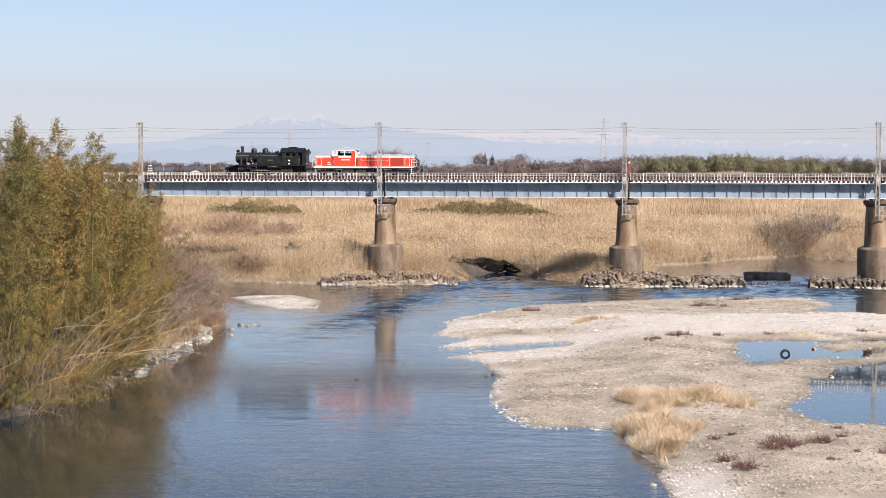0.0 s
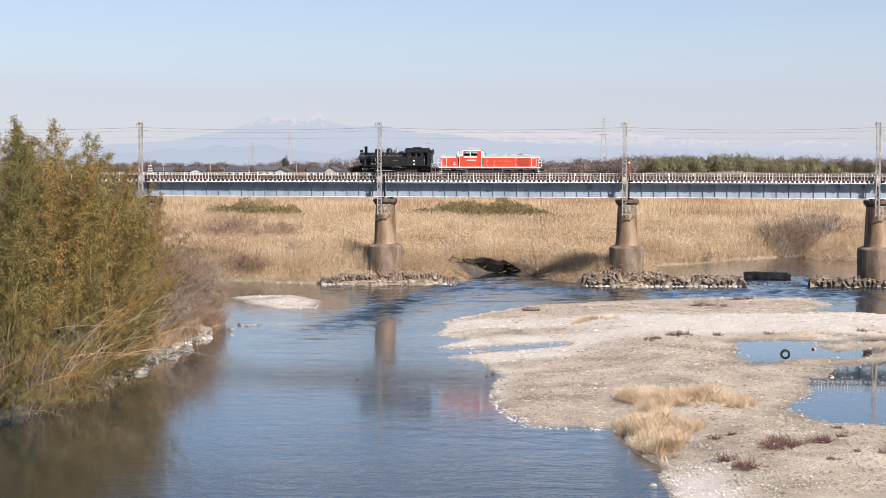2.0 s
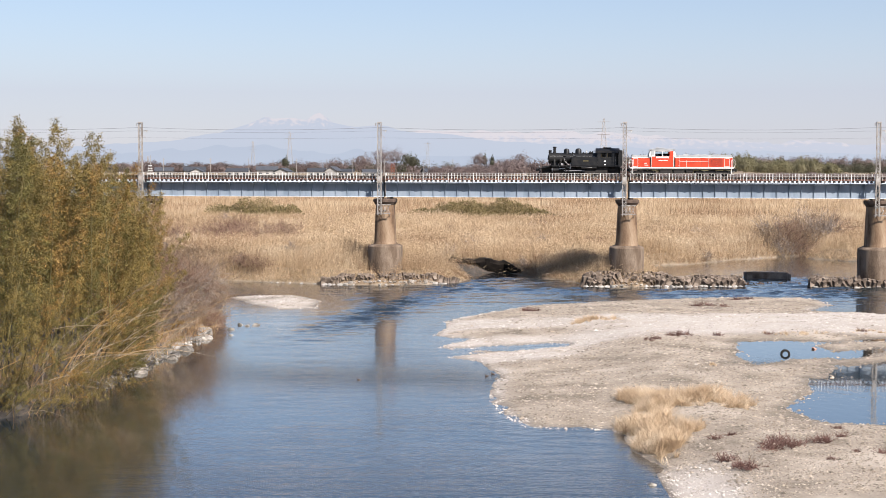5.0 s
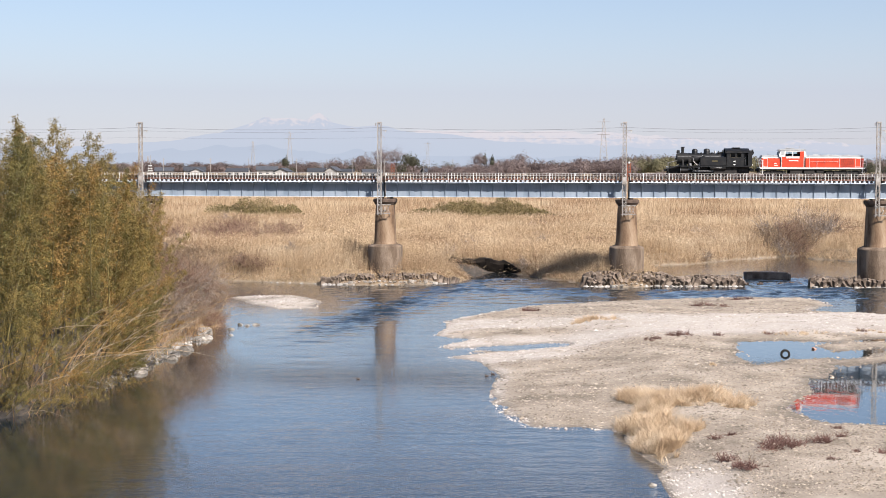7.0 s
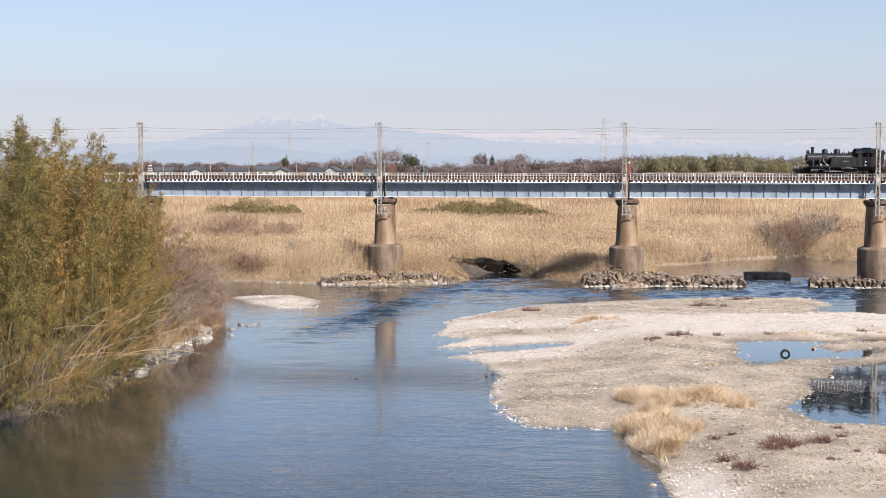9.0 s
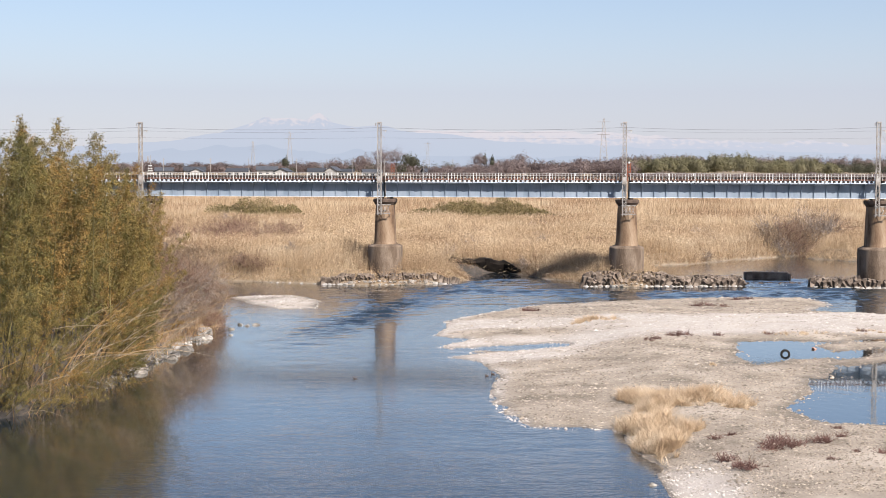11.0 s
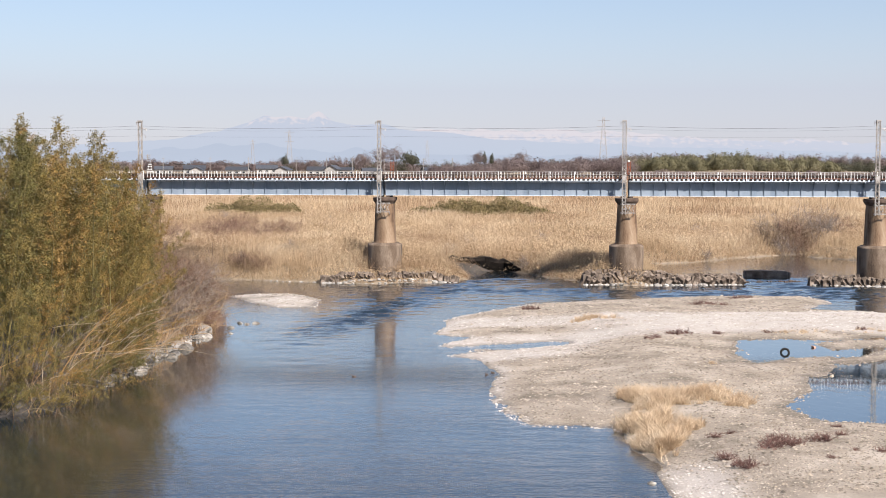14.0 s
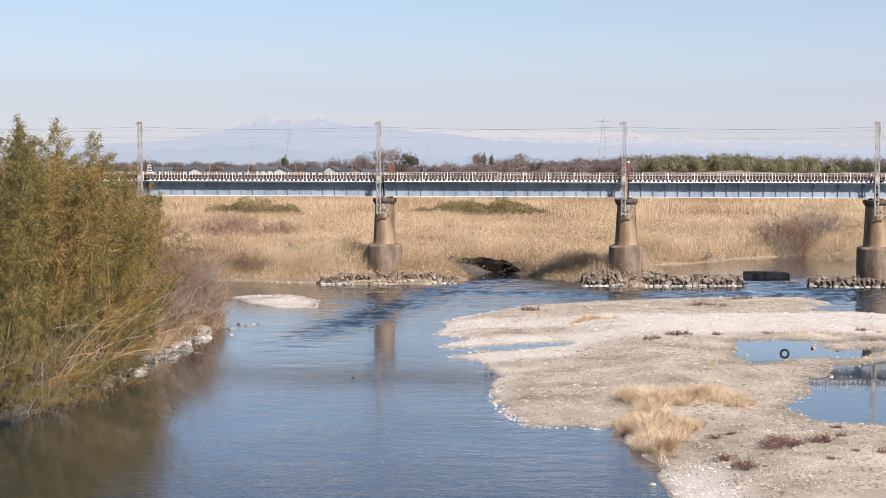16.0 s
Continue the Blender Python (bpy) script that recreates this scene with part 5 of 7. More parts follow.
def twig_mesh(name, seed, h, spread, stems, kids, material, thick=0.03, upright=0.6):
    """Bare branching sticks, as thin three-sided tapers."""
    r = np.random.default_rng(seed)
    segs = []

    def grow(p, d, ln, rad, level):
        q = p + d * ln
        segs.append((p, q, rad, rad * 0.6))
        if level >= len(kids):
            return
        for _ in range(kids[level]):
            nd = d * upright + r.normal(size=3) * 0.55 + np.array([0, 0, 0.12])
            nd /= np.linalg.norm(nd)
            grow(p + d * ln * r.uniform(0.35, 1.0), nd, ln * r.uniform(0.5, 0.85), rad * 0.55, level + 1)

    for _ in range(stems):
        a = r.uniform(0, math.tau)
        d = np.array([math.cos(a) * spread, math.sin(a) * spread, 1.0]) * r.uniform(0.7, 1.1)
        grow(np.array([r.normal() * 0.12 * h * spread, r.normal() * 0.12 * h * spread, -0.1]), d / np.linalg.norm(d), h * r.uniform(0.35, 0.5), thick, 0)
    a = np.array([s[0] for s in segs])
    b = np.array([s[1] for s in segs])
    ra, rb = np.array([s[2] for s in segs])[:, None], np.array([s[3] for s in segs])[:, None]
    d = b - a
    e = np.cross(d, [0.3, 0.5, 0.8])
    e /= np.linalg.norm(e, axis=1)[:, None] + 1e-9
    f = np.cross(d, e)
    f /= np.linalg.norm(f, axis=1)[:, None] + 1e-9
    n = len(a)
    verts = np.concatenate([a + e * ra, a + (-0.5 * e + 0.87 * f) * ra, a + (-0.5 * e - 0.87 * f) * ra,
                            b + e * rb, b + (-0.5 * e + 0.87 * f) * rb, b + (-0.5 * e - 0.87 * f) * rb])
    i = np.arange(n)
    faces = np.concatenate([np.stack([i + k * n, i + ((k + 1) % 3) * n, i + (3 + (k + 1) % 3) * n, i + (3 + k) * n], 1) for k in range(3)])
    return indexed(name, verts, faces, material)


def indexed(name, verts, faces, material, smooth=False):
    me = bpy.data.meshes.new(name)
    me.vertices.add(len(verts))
    me.vertices.foreach_set("co", np.ascontiguousarray(verts, np.float32).ravel())
    me.loops.add(faces.size)
    me.loops.foreach_set("vertex_index", faces.astype(np.int32).ravel())
    me.polygons.add(len(faces))
    me.polygons.foreach_set("loop_start", np.arange(0, faces.size, faces.shape[1], dtype=np.int32))
    me.update(calc_edges=True)
    me.materials.append(material)
    if smooth:
        me.shade_smooth()
    return me


def single(name, me, m, label, category, group="", kind="", size=1.0):
    ob = new(name, me)
    ob.matrix_basis = m @ Matrix.Scale(size, 4)
    return tagged(ob, label, category, group, kind)


# --- the bamboo grove and the brush on the wooded bank ---
SWAY = []
CROWN = ((-0.36, 18.6), (-0.305, 18.6), (-0.288, 19.4), (-0.276, 18.2), (-0.266, 17.6), (-0.254, 18.1), (-0.240, 17.3), (-0.230, 16.6), (-0.223, 15.8), (-0.216, 14.0), (-0.208, 12.4), (-0.198, 10.0), (-0.188, 7.4), (-0.178, 5.4), (-0.171, 4.5))


def crown_height(x, y):
    """How high the grove reaches: it falls away towards the river and upstream."""
    k = [c[0] for c in CROWN]
    v = [c[1] for c in CROWN]
    return float(np.interp(x / y, k, v)) - 0.45


def build_grove():
    r = np.random.default_rng(11)
    kinds = [make_bamboo(0, 14, 1.0, M_BAMBOO[0]), make_bamboo(1, 14, 1.6, M_BAMBOO[1]), make_bamboo(2, 14, 2.2, M_BAMBOO[2]), make_bamboo(3, 14, 0.8, M_BAMBOO[0]), make_bamboo(4, 14, 2.6, M_BAMBOO[1]), make_bamboo(5, 14, 0.7, M_BAMBOO[1])]
    used = set()
    made = 0
    tries = 0
    while made < 196 and tries < 9000:
        tries += 1
        y = r.uniform(91, 150)
        x = r.uniform(-0.345, -0.186) * y
        d = float(inside(LEFT, np.array([x]), np.array([y]))[0])
        if d < 0.6:
            continue
        if d > 9 and r.random() < 0.6:
            continue
        if d < 3 and y > 118 and r.random() < 0.6:
            continue
        z = zat(x, y)
        top = crown_height(x, y) - abs(r.normal()) * 1.2 + (r.uniform(0, 0.7) if r.random() < 0.2 else 0)
        if d < 3.0 or r.random() < 0.30:
            top = min(top, z + r.uniform(4.5, 9.5) + d * 0.4)
        h = top - z
        if h < 2.2:
            continue
        i = int(r.choice([0, 1, 2, 3, 4], p=[0.15, 0.30, 0.23, 0.09, 0.23]))
        s = min(h / 13.4, 1.3)
        lean = r.uniform(2, 9) + (r.uniform(8, 34) if d < 3 else 0)
        rz = r.normal() * 50 if d < 4 else r.uniform(0, 360)
        m = Matrix.Translation((x, y, z - 0.1)) @ pose(0, 0, 0, 0, 0, rz) @ pose(0, 0, 0, 0, lean, 0)
        src = kinds[i]
        ob = src if i not in used else copy_thing(src, m)
        used.add(i)
        ob.matrix_basis = m @ Matrix.Scale(s, 4)
        made += 1
        if top > 15 and d < 12:
            SWAY.append((ob, m, r.uniform(0, 6.28), r.uniform(0.5, 1.1)))


    # feathery leaders that stand clear of the rest
    for k, (b, top) in enumerate(((-0.284, 20.0), (-0.2795, 19.3), (-0.290, 19.2), (-0.2525, 19.9), (-0.2445, 18.7), (-0.2305, 18.6), (-0.302, 19.6), (-0.3, 18.6), (-0.268, 18.3))):
        y = 107.0 + 1.3 * (k % 4)
        x = b * y
        z = zat(x, y)
        m = Matrix.Translation((x, y, z - 0.1)) @ pose(0, 0, 0, 0, 0, r.uniform(0, 360)) @ pose(0, 0, 0, 0, r.uniform(0, 2), 0)
        ob = kinds[5] if k == 0 else copy_thing(kinds[5], m)
        ob.matrix_basis = m @ Matrix.Scale((top - 0.35 - z) / 13.4, 4)
        SWAY.append((ob, m, r.uniform(0, 6.28), r.uniform(0.5, 1.0)))
    # the grove's sloping upstream edge
    n = 0
    while n < 64:
        y = r.uniform(116, 152)
        x = r.uniform(-0.236, -0.178) * y
        d = float(inside(LEFT, np.array([x]), np.array([y]))[0])
        if d < 1.0:
            continue
        z = zat(x, y)
        h = crown_height(x, y) - abs(r.normal()) * 1.3 - z
        if h < 1.6:
            continue
        src = kinds[int(r.choice([1, 2, 4, 0], p=[0.35, 0.2, 0.3, 0.15]))]
        m = Matrix.Translation((x, y, z - 0.1)) @ pose(0, 0, 0, 0, 0, r.uniform(0, 360)) @ pose(0, 0, 0, 0, r.uniform(0, 10), 0)
        ob = copy_thing(src, m)
        ob.matrix_basis = m @ Matrix.Scale(h / 13.4, 4)
        n += 1
    # short leafy canes that hang out over the water
    n = 0
    while n < 58:
        y = r.uniform(89, 116)
        x = r.uniform(-32, -22)
        d = float(inside(LEFT, np.array([x]), np.array([y]))[0])
        if not -0.3 < d < 1.3:
            continue
        src = kinds[int(r.choice([0, 1, 2, 4]))]
        m = Matrix.Translation((x, y, max(zat(x, y), -0.1) - 0.1)) @ pose(0, 0, 0, 0, 0, r.normal() * 35 - 20) @ pose(0, 0, 0, 0, r.uniform(18, 70), 0)
        ob = copy_thing(src, m)
        ob.matrix_basis = m @ Matrix.Scale(r.uniform(0.22, 0.42), 4)
        n += 1


def build_brush():
    r = np.random.default_rng(12)
    # dead canes that lean out over the water
    canes = []
    for k in range(5):
        ln = 6.5
        pts = [(0.45 * ln * s ** 1.7 * (0.6 + 0.3 * k), 0.2 * math.sin(3 * s + k), ln * s * (1 - 0.22 * s)) for s in np.linspace(0, 1, 8)]
        bm = tube(bmesh.new(), pts, list(np.linspace(0.032, 0.008, 8)), 5)
        for j in range(7):
            s = 0.45 + 0.07 * j
            p = Vector((0.45 * ln * s ** 1.7 * (0.6 + 0.3 * k), 0.2 * math.sin(3 * s + k), ln * s * (1 - 0.22 * s)))
            rod(bm, p, p + Vector((r.normal() * 0.3 + 0.2, r.normal() * 0.4, r.uniform(0.1, 0.6))), 0.008, 3, 0.003)
        me = bpy.data.meshes.new("dead_cane")
        bm.to_mesh(me)
        bm.free()
        me.materials.append(M_GOLD if k in (0, 3) else M_DEAD)
        canes.append(me)
    n = 0
    while n < 120:
        y = r.uniform(91, 152)
        x = r.uniform(-0.345, -0.15) * y
        d = float(inside(LEFT, np.array([x]), np.array([y]))[0])
        if not 0.2 < d < 3.2:
            continue
        z = zat(x, y)
        single("dead_cane", canes[n % 5], Matrix.Translation((x, y, z - 0.1)) @ pose(0, 0, 0, 0, r.uniform(-8, 34), 0) @ pose(0, 0, 0, 0, 0, 0) @ pose(0, 0, 0, r.uniform(-35, 35), 0, r.normal() * 75), "dead tan bamboo cane leaning over the bank", "bamboo cane", "dead canes on the bank", size=r.uniform(0.55, 1.15))
        n += 1
    n = 0
    while n < 64:      # fallen canes that hang over the waterline
        y = r.uniform(91, 122)
        x = r.uniform(-33, -22)
        d = float(inside(LEFT, np.array([x]), np.array([y]))[0])
        if not 0.1 < d < 1.8:
            continue
        single("dead_cane", canes[(1, 2, 4, 2)[n % 4]], Matrix.Translation((x, y, zat(x, y) + 0.05)) @ pose(0, 0, 0, 0, 0, r.normal() * 40 - 35) @ pose(0, 0, 0, 0, r.uniform(20, 58), 0), "fallen grey-tan bamboo cane hanging over the water", "bamboo cane", "dead canes on the bank", size=r.uniform(0.35, 0.75))
        n += 1
    for n in range(34):      # golden canes bent among the leaves
        y = r.uniform(96, 122)
        x = float(np.interp(y, [90, 101, 116, 126, 135, 145], [-29.0, -24.6, -23.8, -23.1, -23.2, -22.6])) - r.uniform(0.5, 4.0)
        single("dead_cane", canes[(3 * n) % 5], Matrix.Translation((x, y, zat(x, y) - 0.1)) @ pose(0, 0, 0, r.uniform(-15, 15), r.uniform(10, 38), r.normal() * 25), "golden bare bamboo cane bent over the bank", "bamboo cane", "dead canes on the bank", size=r.uniform(1.0, 1.5))
    shrubs = [twig_mesh("bare_shrub", 60 + k, 3.0, 0.6, 9, (4, 4, 3), (M_TWIG, M_TWIG2, M_TWIG, M_GREYTWIG)[k % 4], 0.026) for k in range(6)]
    n = 0
    while n < 105:
        y = r.uniform(92, 186) if n % 4 == 0 else r.uniform(124, 164)
        x = r.uniform(-0.34, -0.13) * y
        d = float(inside(LEFT, np.array([x]), np.array([y]))[0])
        if not (1.4 if 112 < y < 139 else 0.1) < d < (3.5 if y < 124 else 8.0):
            continue
        if y > 158 and d > 5:
            continue
        tall = 1.0 if y < 122 else 2.9 if 130 < y < 156 and d > 2 else 2.0 if y < 160 else 1.2
        single("bare_shrub", shrubs[n % 6], Matrix.Translation((x, y, zat(x, y))) @ pose(0, 0, 0, r.uniform(-8, 8), r.uniform(0, 18), r.uniform(0, 360)), "leafless tangled brown shrub on the river bank", "shrub", "bare shrubs on the wooded bank", size=r.uniform(0.5, 0.95) * tall)
        n += 1
    for k in range(9):      # a reddish thicket at the bank's point
        y = 139 + k * 1.1
        x = float(np.interp(y, [134.9, 138.7, 147.2, 165], [-23.2, -22.0, -22.8, -26.6])) - 0.5 + r.uniform(-0.4, 0.4)
        single("bare_shrub", shrubs[1], pose(x, y, zat(x, y), 0, r.uniform(0, 14), r.uniform(0, 360)), "leafless reddish-brown shrub at the water's edge", "shrub", "bare shrubs on the wooded bank", size=r.uniform(0.7, 1.05))
    # low dry grass and litter along the waterline
    y = r.uniform(90, 188, 26000)
    x = r.uniform(-34, -20, 26000)
    d = inside(LEFT, x, y)
    ok = (d > 0.05) & (d < 4.5) & (r.random(26000) < np.where(d < 2, 1, 0.5) * np.where(y < 124, 0.12, 1))
    x, y = x[ok], y[ok]
    base = np.stack([x, y, ground_height(x, y)], 1)
    k = len(x)
    tagged(new("bank_grass", bulk("bank_grass", blades(base, r.uniform(0.4, 1.5, k), r.uniform(0.03, 0.07, k), 0.9, r), 4, M_REED2)), "dry brown grass and litter covering the bank edge", "grass", kind="stuff")


# --- reeds of the flood plain ---
def build_reeds():
    r = np.random.default_rng(21)
    lots = ((195, 262, 260000, 0.034, 1.0), (195, 275, 220000, 0.05, 0.9), (262, 360, 170000, 0.055, 1.0), (360, 655, 150000, 0.12, 1.05))
    straw, brown, tufts = [], [], []
    for y0, y1, n, w, hs in lots:
        y = r.uniform(y0, y1, n)
        x = r.uniform(-0.32, 0.345, n) * y
        d = inside(FAR, x, y) + fbm(x, y, 5.0) * 0.96
        ok = (d > 0.0) & ((d < 2.0) | (hs != 0.9))
        # the bank's foot before the pier and the low grass stay shorter
        x, y, d = x[ok], y[ok], d[ok]
        pedestal = (np.hypot((x + 8.2) / 2.3, (y - 203.3) / 2.9) > 1) & (np.hypot((x - 25.4) / 2.3, (y - 200.6) / 2.9) > 1)
        x, y, d = x[pedestal], y[pedestal], d[pedestal]
        z = ground_height(x, y)
        cut = np.exp(-((x - 6) / 7) ** 2 - ((y - 222) / 7) ** 2)
        low = np.where((x > -6) & (x < 11.5) & (y > 203) & (y < 223.5), 0.45, 1.0)
        h = low * (0.8 + 1.55 * np.clip((d - 1.0 + 0.9 * cut) / 1.8, 0, 1)) * hs * (1 + 0.35 * fbm(x, y, 14.0) + 0.45 * fbm(x, y, 2.6, 2)) * np.where((x < 4) & (x > -20), np.clip(0.45 + (y - 200.5) * 0.16, 0.45, 1.1), 1.0) * np.where(x < 4, 1 + 0.35 * np.exp(-((y - 207) / 2.5) ** 2) - 0.28 * np.exp(-((y - 212.5) / 3) ** 2), 1.0) * r.uniform(0.7, 1.15, len(x))
        b = blades(np.stack([x, y, z - 0.05], 1), h, np.full(len(x), w) * r.uniform(0.6, 1.4, len(x)), 1.15, r, True).reshape(len(x), -1, 3)
        tone = fbm(x, y * 0.5, 16.0) + 0.35 * r.normal(size=len(x)) * 0.5 + 0.3 * np.exp(-(d / 2.0) ** 2) + 0.25 * cut
        br = tone > 0.15
        if hs != 0.9 and y1 < 400:      # ragged plumes and bent leaves at the tops
            pick = r.random(len(x)) < 0.5
            n = int(pick.sum())
            p = np.stack([x[pick], y[pick], z[pick] + h[pick] * r.uniform(0.55, 1.05, n)], 1) + r.normal(size=(n, 3)) * [0.35, 0.35, 0.08]
            way = r.normal(size=(n, 3)) * [0.8, 0.6, 0.45] + [-0.35, 0.0, 0.15]
            tufts.append(leaves(p, way, r.uniform(0.3, 0.75, n), r.uniform(0.04, 0.085, n) * (1 if y1 < 300 else 1.4), r))
        straw.append(b[~br].reshape(-1, 3))
        brown.append(b[br].reshape(-1, 3))
    tagged(new("reeds", bulk("reeds", np.concatenate(straw), 4, M_REED)), "wide field of tall dry straw-coloured reeds", "reeds", kind="stuff")
    tagged(new("reed_plumes", bulk("reed_plumes", np.concatenate(tufts), 4, M_REED)), "feathery pale plumes and bent leaves of dry reeds", "reeds", kind="stuff")
    tagged(new("brown_reeds", bulk("brown_reeds", np.concatenate(brown), 4, M_REED2)), "patches of dead brown reeds in the field", "reeds", kind="stuff")


def thicket(x, y, rx, ry, h, n, seed, label, material, size=0.5):
    """A low evergreen mass of leaves with an uneven top."""
    r = np.random.default_rng(seed)
    a = r.uniform(0, math.tau, n)
    q = np.sqrt(r.random(n))
    px, py = x + rx * q * np.cos(a), y + ry * q * np.sin(a)
    top = h * (1 - q ** 2.2) * (0.75 + 0.9 * fbm(px, py, 4.0)) + 0.6
    pz = ground_height(px, py) + top * r.random(n) ** 0.45
    d = r.normal(size=(n, 3)) * 0.5 + [0, 0, 0.6]
    return tagged(new("thicket", bulk("thicket", leaves(np.stack([px, py, pz], 1), d, r.uniform(0.6, 1.4, n) * size, r.uniform(0.3, 0.6, n) * size, r), 4, material)), label, "thicket", "thickets among the reeds")


def build_plain_bushes():
    thicket(-47.0, 360, 15.5, 9, 5.4, 34000, 1, "low dark-green evergreen thicket among the reeds", M_SASA, 0.34)
    thicket(10.5, 360, 22.0, 9, 5.4, 56000, 2, "long dark-green evergreen thicket among the reeds", M_SASA, 0.34)
    brush = [twig_mesh("bare_bush", 80 + k, 5.0, 0.55, 9, (4, 4, 3), (M_TWIG, M_GREYTWIG, M_TWIG2)[k % 3], 0.045) for k in range(3)]
    r = np.random.default_rng(31)
    spots = [(62.5 + dx, 264 + dy, s) for dx, dy, s in ((-4, 2, 0.9), (-1.5, 5, 1.15), (1.5, 4, 1.2), (4, 7, 1.25), (7, 9, 1.3), (2, 6, 1.1), (5, 4, 1.0), (9, 11, 1.2), (12, 17, 1.3), (0, 2, 1.0), (0, -1, 0.8), (3, 1, 0.9), (10, 14, 1.3))]
    spots += [(-29.5, 207, 0.6), (-27.5, 206, 0.65), (-30.5, 209, 0.55), (12.5, 218, 0.55), (14.5, 219.5, 0.5), (-15, 204.5, 0.45), (29.5, 213, 0.5), (27, 208, 0.4), (-30, 262, 0.7), (-33, 265, 0.7), (43, 330, 0.8), (66, 300, 0.8), (22, 320, 0.6), (-24, 250, 0.6), (-20, 228, 0.45), (45, 247, 0.5)]
    for _ in range(46):
        y = r.uniform(209, 330)
        x = r.uniform(-0.19, 0.31) * y
        if float(inside(FAR, np.array([x]), np.array([y]))[0]) > 2.5 and abs(x + 8) > 3:
            spots.append((x, y, r.uniform(0.45, 0.85)))
    spots = [(x, y, s * 1.3) for x, y, s in spots[:13]] + spots[13:]
    for k in range(24):      # a russet mound of brush
        x, y = -39 + r.normal() * 5.5, 266 + r.normal() * 12
        single("bare_bush", brush[2], pose(x, y, zat(x, y), 0, 0, r.uniform(0, 360)), "leafless russet bush among dry reeds", "bush", "bare bushes of the flood plain", size=r.uniform(0.6, 1.35))
    for k in range(5):      # a dark tangle on the bank's lip
        x, y = -29.8 + 1.1 * k, 207.5 - 0.6 * k
        single("bare_bush", brush[2], pose(x, y, zat(x, y), 0, 0, 70 * k), "dark leafless bush on the lip of the bank", "bush", "bare bushes of the flood plain", size=0.5 + 0.14 * (k % 3))
    for k, (x, y, s) in enumerate(spots):
        single("bare_bush", brush[k % 3], pose(x, y, zat(x, y), 0, 0, r.uniform(0, 360)), "leafless grey-brown bush among dry reeds", "bush", "bare bushes of the flood plain", size=s)


# --- gravel bar: stones, grass and low plants ---
def stones(name, label, material, c, ax, ay, el, wd, up):
    """Many small stones with rounded plan and a low ridge on top."""
    n = len(c)
    v = np.concatenate([c + ax * el, c + ay * wd, c - ax * el, c - ay * wd, c + up + ax * el * 0.25, c + up - ax * el * 0.25])
    i = np.arange(n)
    f = lambda a, b, cc: np.stack([i + a * n, i + b * n, i + cc * n], 1)
    faces = np.concatenate([f(0, 1, 4), f(1, 5, 4), f(1, 2, 5), f(2, 3, 5), f(3, 4, 5), f(3, 0, 4)])
    tagged(new(name, indexed(name, v, faces, material)), label, "pebbles", kind="stuff")


